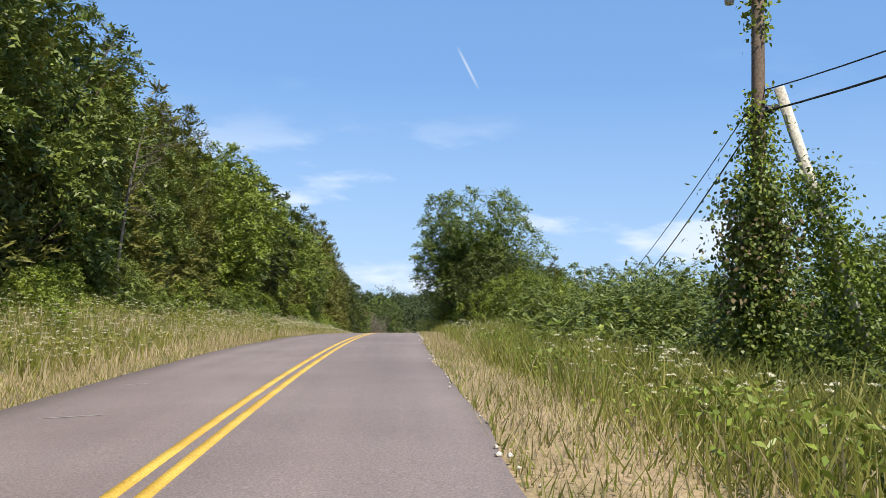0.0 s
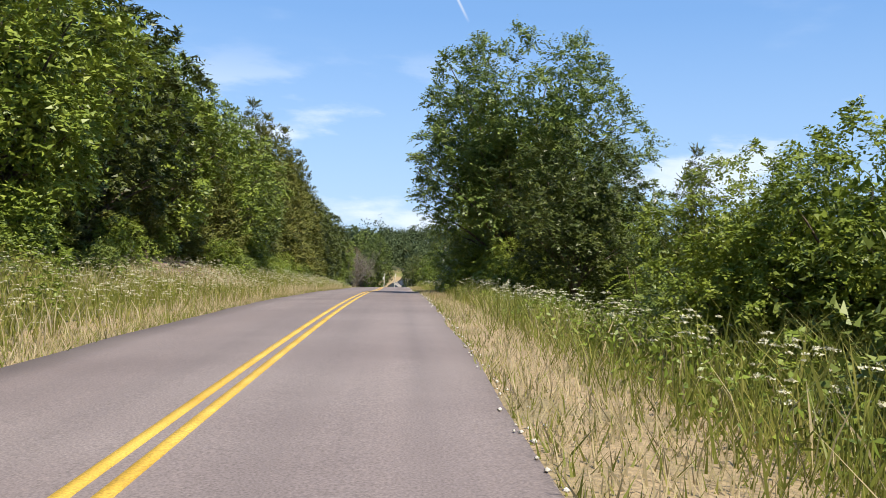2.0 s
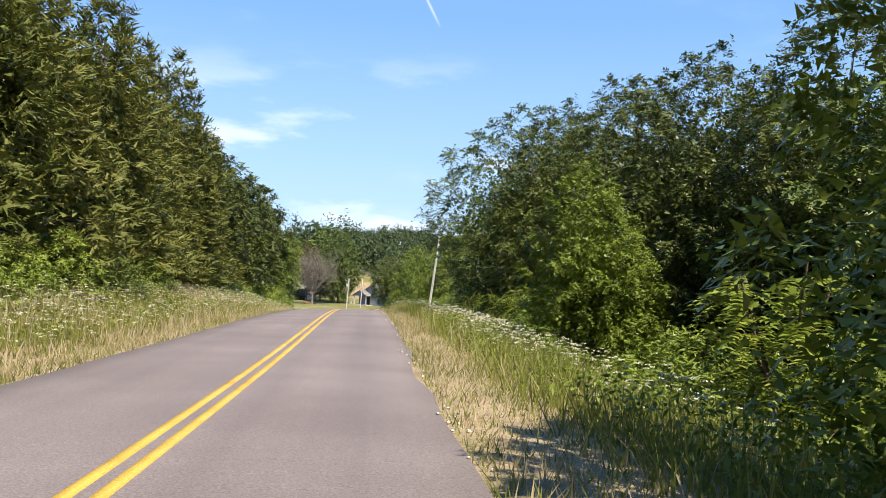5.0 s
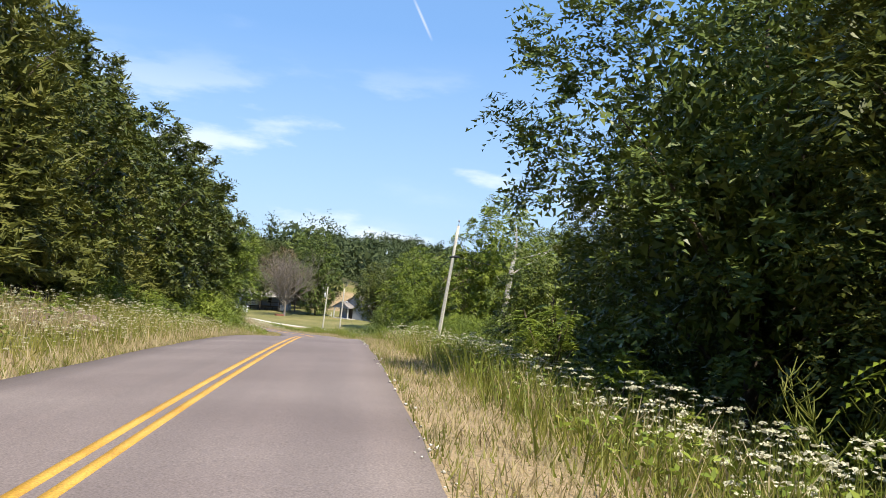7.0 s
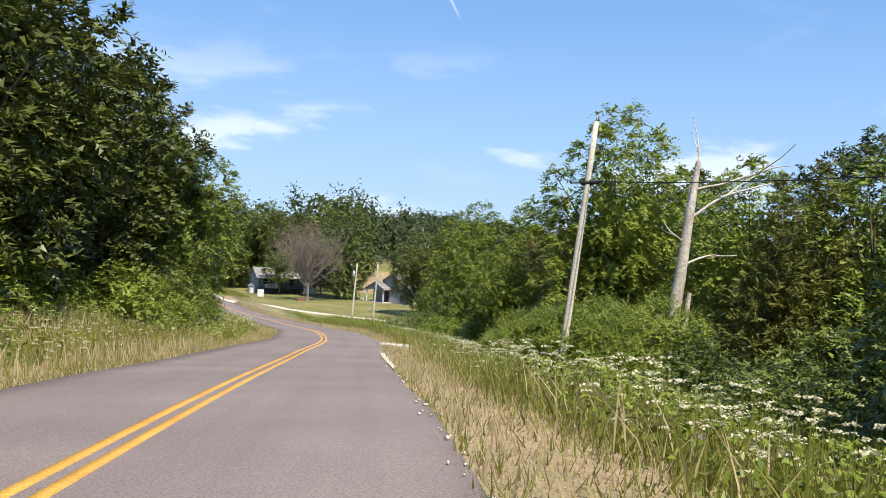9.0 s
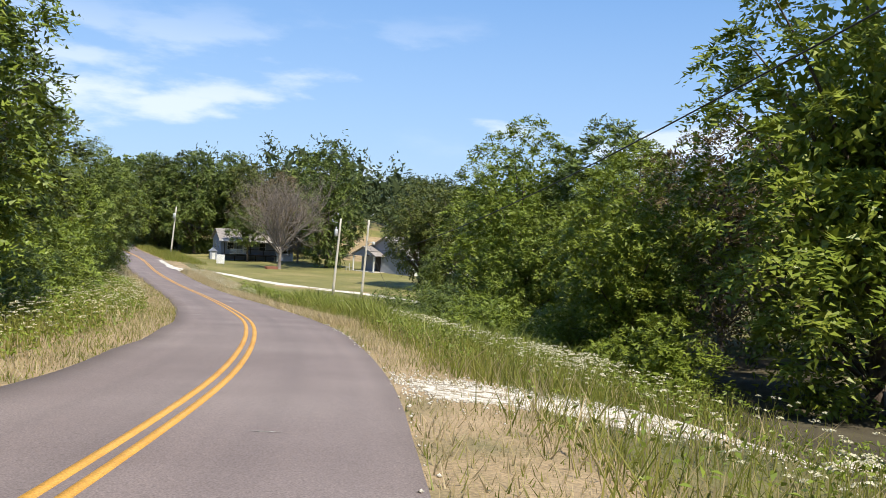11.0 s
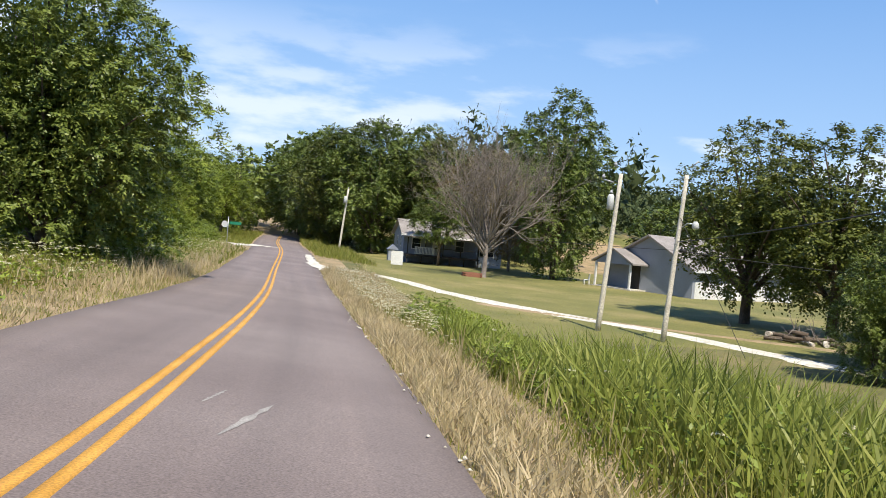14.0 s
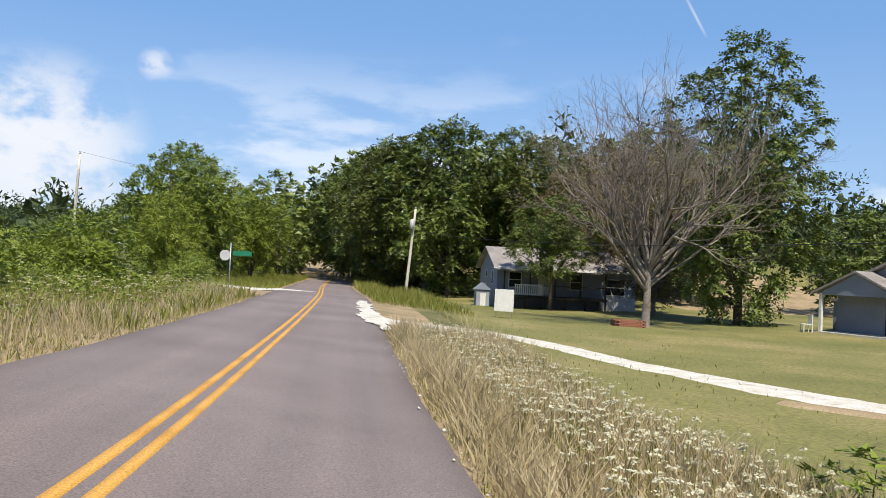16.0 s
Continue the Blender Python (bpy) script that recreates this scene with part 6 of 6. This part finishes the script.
def gable_house(name, m, w, d, eave, ridge, mat, label, ridge_along_x=True, over=0.35):
    """Walls with gable ends and a roof of two slabs. Local: front along x at y = 0, depth to y = d."""
    ob = thing(name, m, label, "house")
    t = 0.15
    box_part("wall", mat, ob, 0, w, 0, t, -0.4, eave, "front wall")
    box_part("wall", mat, ob, 0, w, d - t, d, -0.4, eave, "back wall")
    box_part("wall", mat, ob, 0, t, t, d - t, -0.4, eave, "end wall")
    box_part("wall", mat, ob, w - t, w, t, d - t, -0.4, eave, "end wall")

    def prism(name, pts, axis, a0, a1, mat_, lab=""):
        bm = bmesh.new()
        rings = []
        for a in (a0, a1):
            rings.append([bm.verts.new((a, p, z) if axis == "x" else (p, a, z)) for p, z in pts])
        n = len(pts)
        for k in range(n):
            bm.faces.new((rings[0][k], rings[0][(k + 1) % n], rings[1][(k + 1) % n], rings[1][k]))
        bm.faces.new(rings[0][::-1]), bm.faces.new(rings[1])
        bmesh.ops.recalc_face_normals(bm, faces=bm.faces[:])
        return part(name, bm, mat_, ob, lab)

    span = d if ridge_along_x else w
    run = w if ridge_along_x else d
    ax = "x" if ridge_along_x else "y"
    for a0, a1 in ((0.004, t), (run - t, run - 0.004)):
        prism("gable", [(0.0, eave), (span, eave), (span / 2, ridge)], ax, a0, a1, mat, "gable wall")
    sl = (ridge - eave) / (span / 2)
    th = 0.14
    for sgn in (0, 1):
        p0, z0 = -over, eave - sl * over
        pts = [(p0, z0 + 0.02), (span / 2, ridge + 0.02), (span / 2, ridge + th + 0.02), (p0, z0 + th + 0.02)]
        if sgn:
            pts = [(span - p, z) for p, z in pts]
        prism("roof", pts, ax, -over, run + over, M_SHINGLE, "grey-brown shingle roof slope")
        fp = [(p0 - 0.03, z0 - 0.03), (p0, z0 - 0.03), (p0, z0 + th + 0.03), (p0 - 0.03, z0 + th + 0.03)]
        if sgn:
            fp = [(span - p, z) for p, z in fp]
        prism("fascia", fp, ax, -over, run + over, M_WHITE, "white fascia board")
    return ob


def house_a():
    """The grey-blue house with the raised deck."""
    x, y = -36.1, 283.7
    z = float(ground_z(x + 4.5, y + 2)[0])
    w, d = 11.0, 7.5
    h = gable_house("house", pose(x, y, z, 0, 0, 22.4), w, d, 3.05, 4.5, M_SIDING, "grey-blue sided house with a raised deck and shingle roof")
    for px in (1.9, 4.6):
        window(h, px, 1.7, 0.6, 1.0, 0.0, 1)
    for px, ww in ((1.4, 0.9), (6.2, 0.9)):
        window(h, px, 1.55, ww, 1.1)
    window(h, 9.3, 1.25, 1.5, 1.15)
    box_part("door", M_WHITE, h, 3.2, 4.1, -0.05, -0.002, 0.95, 2.95, "pale front door")
    box_part("wall_panel", M_SUNLIT_SIDING, h, 8.4, w - 0.02, -0.03, -0.003, -0.3, 1.15, "sunlit lower wall as a panel of paler siding")
    deck = box_part("deck", M_DARK, h, 0.0, 8.0, -2.3, -0.06, 0.78, 0.94, "dark timber deck")
    # sunlight on the right end of the front wall, as a pale panel
    for k in range(6):
        box_part("deck_post", M_DARK, deck, 0.1 + k * 1.54, 0.22 + k * 1.54, -2.25, -2.13, -0.4, 0.78)
    for k in range(5):
        box_part("roof_post", M_DARK, deck, 0.1 + k * 1.92, 0.2 + k * 1.92, -2.24, -2.14, 0.94, 2.75)
    box_part("rail", M_WHITE, deck, 0.9, 3.0, -2.30, -2.24, 1.72, 1.8, "white deck railing")
    box_part("rail", M_WHITE, deck, 0.9, 3.0, -2.30, -2.24, 1.05, 1.12, "white deck railing")
    for k in range(14):
        box_part("baluster", M_WHITE, deck, 0.94 + k * 0.155, 1.0 + k * 0.155, -2.295, -2.245, 1.12, 1.72)
    box_part("rail", M_DARK, deck, 3.0, 7.9, -2.28, -2.22, 1.72, 1.8, "dark deck railing")
    porch = box_part("porch_roof", M_SHINGLE, h, -0.3, 8.3, -2.6, -0.36, 2.76, 2.88, "shaded porch roof")
    stair = box_part("stair", M_WHITE, h, 8.05, 8.95, -0.9, -0.05, -0.3, 0.2, "white outside steps")
    box_part("step", M_WHITE, stair, 8.05, 8.95, -0.6, -0.05, 0.2, 0.55)
    box_part("step", M_WHITE, stair, 8.05, 8.95, -0.32, -0.05, 0.55, 0.9)
    for px in (8.1, 8.9):
        tube_part("stair_rail", M_WHITE, stair, [(px, -1.0, 0.85), (px, -0.1, 1.75)], [0.035, 0.035], 8)
        tube_part("rail_post", M_WHITE, stair, [(px, -0.95, -0.3), (px, -0.95, 0.92)], [0.035, 0.035], 8)
    # small dog-house gable against the end wall
    shed = thing("garden_shed", pose(x - 1.15, y + 0.1, float(ground_z(x - 1.1, y + 0.3)[0]), 0, 0, 22.4), "small grey shed with a pitched roof beside the house", "shed")
    box_part("body", M_SIDING_B, shed, -0.5, 0.5, -0.5, 0.5, -0.1, 1.25)
    bm = bmesh.new()
    vs = [bm.verts.new(p) for p in ((-0.62, -0.6, 1.22), (0.62, -0.6, 1.22), (0, -0.6, 1.75), (-0.62, 0.6, 1.22), (0.62, 0.6, 1.22), (0, 0.6, 1.75))]
    for f in ((0, 1, 2), (5, 4, 3), (0, 2, 5, 3), (2, 1, 4, 5), (1, 0, 3, 4)):
        bm.faces.new([vs[k] for k in f])
    part("roof", bm, M_SIDING, shed)
    box_part("door", M_WHITE, shed, -0.2, 0.22, -0.53, -0.502, 0, 0.95, "white shed door")


house_a()


def house_b():
    """The pale grey house with the small gabled porch."""
    x, y = -14.3, 272.6
    z = float(ground_z(x + 4, y)[0])
    ang = -46.0
    w, d = 9.6, 13.0
    h = gable_house("house", pose(x, y, z, 0, 0, ang), w, d, 2.35, 4.7, M_SIDING_B, "pale grey house with a gabled porch and brown-grey roof", False, 0.45)
    # porch
    for sgn in (0, 1):
        bm = bmesh.new()
        c, e, rg, th = 2.3, 2.15, 3.35, 0.12
        half = 2.55
        s2 = 1 if sgn else -1
        pts = [(c, rg), (c + s2 * half, e), (c + s2 * half, e + th), (c, rg + th)]
        rings = [[bm.verts.new((p, a, q)) for p, q in pts] for a in (-1.9, -0.02)]
        for k in range(4):
            bm.faces.new((rings[0][k], rings[0][(k + 1) % 4], rings[1][(k + 1) % 4], rings[1][k]))
        bm.faces.new(rings[0][::-1]), bm.faces.new(rings[1])
        bmesh.ops.recalc_face_normals(bm, faces=bm.faces[:])
        part("porch_roof", bm, M_SHINGLE, h, "shingle porch roof slope")
    bm = bmesh.new()
    rings = [[bm.verts.new((p, a, q)) for p, q in ((0.0, 2.13), (4.6, 2.13), (2.3, 3.3))] for a in (-1.75, -1.65)]
    for k in range(3):
        bm.faces.new((rings[0][k], rings[0][(k + 1) % 3], rings[1][(k + 1) % 3], rings[1][k]))
    bm.faces.new(rings[0][::-1]), bm.faces.new(rings[1])
    bmesh.ops.recalc_face_normals(bm, faces=bm.faces[:])
    part("porch_gable", bm, M_SIDING, h, "dark grey porch gable")
    for px in (0.15, 4.3):
        box_part("porch_post", M_WHITE, h, px, px + 0.16, -1.78, -1.62, -0.3, 2.2, "white porch post")
    box_part("porch_floor", M_POLE, h, -0.1, 4.7, -1.9, -0.02, -0.35, 0.1)
    box_part("door", M_DARK, h, 2.9, 3.9, -0.05, -0.003, 0.1, 2.1, "dark front door")
    # panel of the darker siding, laid flat on the front wall
    box_part("wall_panel", M_SIDING, h, 0.0, 2.8, -0.03, -0.003, 0.1, 2.3, "darker siding panel on the wall under the porch")
    box_part("trim", M_WHITE, h, w + 0.003, w + 0.03, 0.3, d, -0.3, 1.35, "white lower wall along the side")
    for py in (1.6, 5.0, 9.0):
        window(h, py, 1.3, 0.75, 0.9, w, 2)
    for px, py in ((3.4, 5.6), (3.8, 4.4)):
        zr = 2.35 + (4.7 - 2.35) / (w / 2) * (px + 1.2)
        tube_part("roof_vent", M_WHITE, h, [(px + 1.0, py, zr - 0.1), (px + 1.0, py, zr + 0.16), (px + 1.0, py, zr + 0.17), (px + 1.0, py, zr + 0.3)], [0.08, 0.08, 0.17, 0.1], 10, "white roof vent")
    for px, py in ((7.4, 3.4), (7.2, 4.6)):
        zr = 4.7 - (4.7 - 2.35) / (w / 2) * (px - w / 2)
        tube_part("vent_pipe", M_METAL, h, [(px, py, zr - 0.1), (px, py, zr + 0.35)], [0.05, 0.05], 8)
    lean = box_part("lean_to", M_SIDING, h, -1.7, -0.004, 2.0, 5.0, -0.3, 1.75, "low dark lean-to against the side wall")
    box_part("lean_to_roof", M_SHINGLE, lean, -1.85, -0.006, 1.85, 5.15, 1.76, 1.88, "flat grey roof")
    q = h.matrix_world @ Vector((-0.2, -2.3, 0))
    c = thing("garden_chair", pose(q.x, q.y, float(ground_z(q.x, q.y)[0]), 0, 0, ang - 30), "white plastic garden chair by the porch", "chair")
    box_part("seat", M_WHITE, c, -0.25, 0.25, -0.25, 0.25, 0.4, 0.45, "", 0.01)
    box_part("backrest", M_WHITE, c, -0.25, 0.25, 0.2, 0.25, 0.45, 0.95, "", 0.01)
    for px in (-0.25, 0.2):
        for py in (-0.25, 0.2):
            box_part("leg", M_WHITE, c, px, px + 0.05, py, py + 0.05, -0.03, 0.4)


house_b()


def small_things():
    # white panel sign on two legs
    x, y = -31.7, 264.3
    sg = thing("yard_sign", pose(x, y, float(ground_z(x, y)[0]), 0, 0, 4), "blank white yard sign on thin metal legs", "sign")
    box_part("panel", M_WHITE, sg, -0.5, 0.5, -0.02, 0.02, 0.35, 1.5, "white panel", 0.006)
    for px in (-0.4, 0.4):
        tube_part("leg", M_METAL, sg, [(px, 0.03, -0.2), (px, 0.03, 1.4)], [0.015, 0.015], 8)
    # street sign and the back of a stop sign
    x, y = -43.9, 257.6
    st = thing("street_sign", pose(x, y, float(ground_z(x, y)[0]), 0, 0, 24), "green street name sign beside the grey back of another sign", "sign")
    tube_part("post", M_METAL, st, [(0, 0, -0.3), (0, 0, 2.35)], [0.03, 0.03], 8)
    box_part("name_plate", M_SIGNGREEN, st, 0.1, 1.0, -0.01, 0.01, 1.75, 1.98, "green name plate")
    bm = bmesh.new()
    ring = [[bm.verts.new((0.27 * math.cos(radians(22.5 + 45 * k)) - 0.25, a, 1.75 + 0.27 * math.sin(radians(22.5 + 45 * k)))) for k in range(8)] for a in (0.03, 0.045)]
    for k in range(8):
        bm.faces.new((ring[0][k], ring[0][(k + 1) % 8], ring[1][(k + 1) % 8], ring[1][k]))
    bm.faces.new(ring[0][::-1]), bm.faces.new(ring[1])
    part("plate", bm, M_CAN, st, "unpainted back of an eight-sided sign")
    # pale box in the brush
    x, y = -1.7, 223.0
    bx = thing("storage_box", pose(x, y, float(ground_z(x, y)[0]), 4, 3, 28), "weathered white plastic box lying in the brush", "box")
    box_part("body", M_WHITE, bx, -0.5, 0.5, -0.28, 0.28, 0.0, 0.36, "", 0.04)
    box_part("lid", M_WHITE, bx, -0.53, 0.53, -0.31, 0.31, 0.365, 0.45, "slightly larger pale lid", 0.03)
    for px in (-0.3, 0.3):
        box_part("latch", M_METAL, bx, px - 0.03, px + 0.03, -0.325, -0.312, 0.28, 0.42)
    # brick planter at the dead tree
    x, y = -25.4, 265.2
    z = float(ground_z(x, y)[0])
    pl = thing("brick_planter", pose(x, y, z, 0, 0, 20), "low red brick planter at the foot of the dead tree", "planter")
    bm = bmesh.new()
    box(bm, -0.105, 0.105, -0.05, 0.05, 0, 0.065)
    bmesh.ops.bevel(bm, geom=bm.edges[:], offset=0.006, segments=1, affect="EDGES")
    me = bpy.data.meshes.new("brick")
    bm.to_mesh(me)
    bm.free()
    me.materials.append(M_BRICK)
    for row in range(5):
        off = 0.11 * (row % 2)
        for k in range(6):
            for yy in (-0.5, 0.5):
                b = new("brick", me)
                b.parent = pl
                b.matrix_local = pose(-0.62 + 0.22 * k + off, yy, -0.03 + row * 0.073)
        for k in range(4):
            for xx in (-0.75, 0.75):
                b = new("brick", me)
                b.parent = pl
                b.matrix_local = pose(xx, -0.36 + 0.22 * k + off * 0.3, -0.03 + row * 0.073, 0, 0, 90)
    soil = box_part("soil", M_LITTER, pl, -0.68, 0.68, -0.44, 0.44, -0.05, 0.28)


small_things()


# ---- far woods ----
def far_woods(name, label, spots, seed, quads=90, leaf=1.1):
    """Many lumpy crowns joined; spots are rows of x, y, height, radius."""
    rng = np.random.default_rng(seed)
    sp = np.asarray(spots, float)
    z = ground_z(sp[:, 0], sp[:, 1])
    n = len(sp)
    d = rng.normal(size=(n, quads, 3))
    d /= np.linalg.norm(d, axis=-1, keepdims=True)
    d[..., 2] = np.abs(d[..., 2]) * 1.65 - 0.75
    lump = 1 + 0.25 * np.sin(3 * d[..., 0] * 2 + sp[:, :1]) * np.cos(4 * d[..., 1] + sp[:, 1:2]) - np.abs(rng.normal(0, 0.14, (n, quads)))
    c = np.stack([sp[:, 0], sp[:, 1], z + sp[:, 2] * 0.5], -1)
    half = np.stack([sp[:, 3], sp[:, 3], sp[:, 2] * 0.52], -1)
    at = c[:, None] + d * lump[..., None] * half[:, None]
    size = np.repeat(leaf * sp[:, 3] / 4.0, quads)
    v, f = leaf_quads(rng, at.reshape(-1, 3), d.reshape(-1, 3), 1.3, 1.1, up=0.3, out=0.5)
    mid = at.reshape(-1, 1, 3)
    v, f = v.reshape(-1, 4, 3)[:, [0, 1, 2]], np.arange(3 * len(f)).reshape(-1, 3)
    inner = d[:, : quads // 4] * rng.uniform(0.3, 0.75, (n, quads // 4, 1))
    at2 = (c[:, None] + inner * half[:, None]).reshape(-1, 1, 3)
    v2, _ = leaf_quads(rng, at2[:, 0], np.zeros((len(at2), 3)), 2.8, 2.8, up=0.2, out=0.0)
    v2 = (v2.reshape(-1, 4, 3)[:, [0, 1, 2]] - at2) * np.repeat(leaf * sp[:, 3] / 4.0, quads // 4)[:, None, None] + at2
    v = ((v - mid) * size[:, None, None] + mid).reshape(-1, 3)
    v = np.concatenate([v, v2.reshape(-1, 3)])
    f = np.arange(len(v)).reshape(-1, 3)
    return tagged(new(name, raw_mesh(name, v, f, M_FAR)), label, "woods", kind="stuff")


def woods():
    rng = np.random.default_rng(70)

    def field(n, x0, x1, y0, y1, h, r, keep):
        x, y = rng.uniform(x0, x1, n), rng.uniform(y0, y1, n)
        s, u = along(x, y)
        ok = keep(x, y, s, u)
        k = int(ok.sum())
        return np.stack([x[ok], y[ok], rng.uniform(0.75, 1.25, k) * h * (np.interp(x[ok], [-10, 40], [1, 0.72]) * np.interp(y[ok], [345, 400], [1, 0.72]) if y0 == 314 else 1), rng.uniform(0.75, 1.25, k) * r], -1)

    far_woods("woodland", "wooded hill behind the houses", np.concatenate([
        field(1000, -130, 150, 314, 625, 15.0, 4.6, lambda x, y, s, u: (u > 8) & (y > np.where(x < -8, 316, 330 - 0.25 * x))),
        field(160, -4, 120, 296, 332, 8.5, 4.2, lambda x, y, s, u: y > 302),
    ]), 71, 190, 0.66)
    far_woods("woodland", "woods beyond the trees along the road", field(420, 18, 160, -20, 300, 10, 4.5, lambda x, y, s, u: (u > 34) & ((s < 215) | (x > 45))), 72, 150, 0.7)
    far_woods("woodland", "wooded ridge across the valley", field(900, -830, -330, 500, 850, 14, 9.5, lambda x, y, s, u: u < -60), 73, 44, 1.0)
    far_woods("woodland", "woods beyond the side road", field(260, -260, -60, 290, 560, 9, 4.4, lambda x, y, s, u: (u < -14) & (u > -150)), 74, 150, 0.6)
    far_woods("woodland", "trees closing the far end of the road", field(150, -230, -90, 405, 520, 12, 4.4, lambda x, y, s, u: np.abs(u) > 5.5), 77, 110, 0.9)
    far_woods("woodland", "woods closing the road behind", field(80, -60, 60, -130, -62, 11, 5, lambda x, y, s, u: np.abs(u) < 80), 75, 50, 1.4)
    far_woods("woodland", "woods on the top of the bank", field(170, -60, -24, -60, 175, 10, 4.2, lambda x, y, s, u: u < -27), 76, 60, 1.3)


woods()

for _p in PROTO.values():
    for _o in (*_p.children_recursive, _p):
        bpy.data.objects.remove(_o)
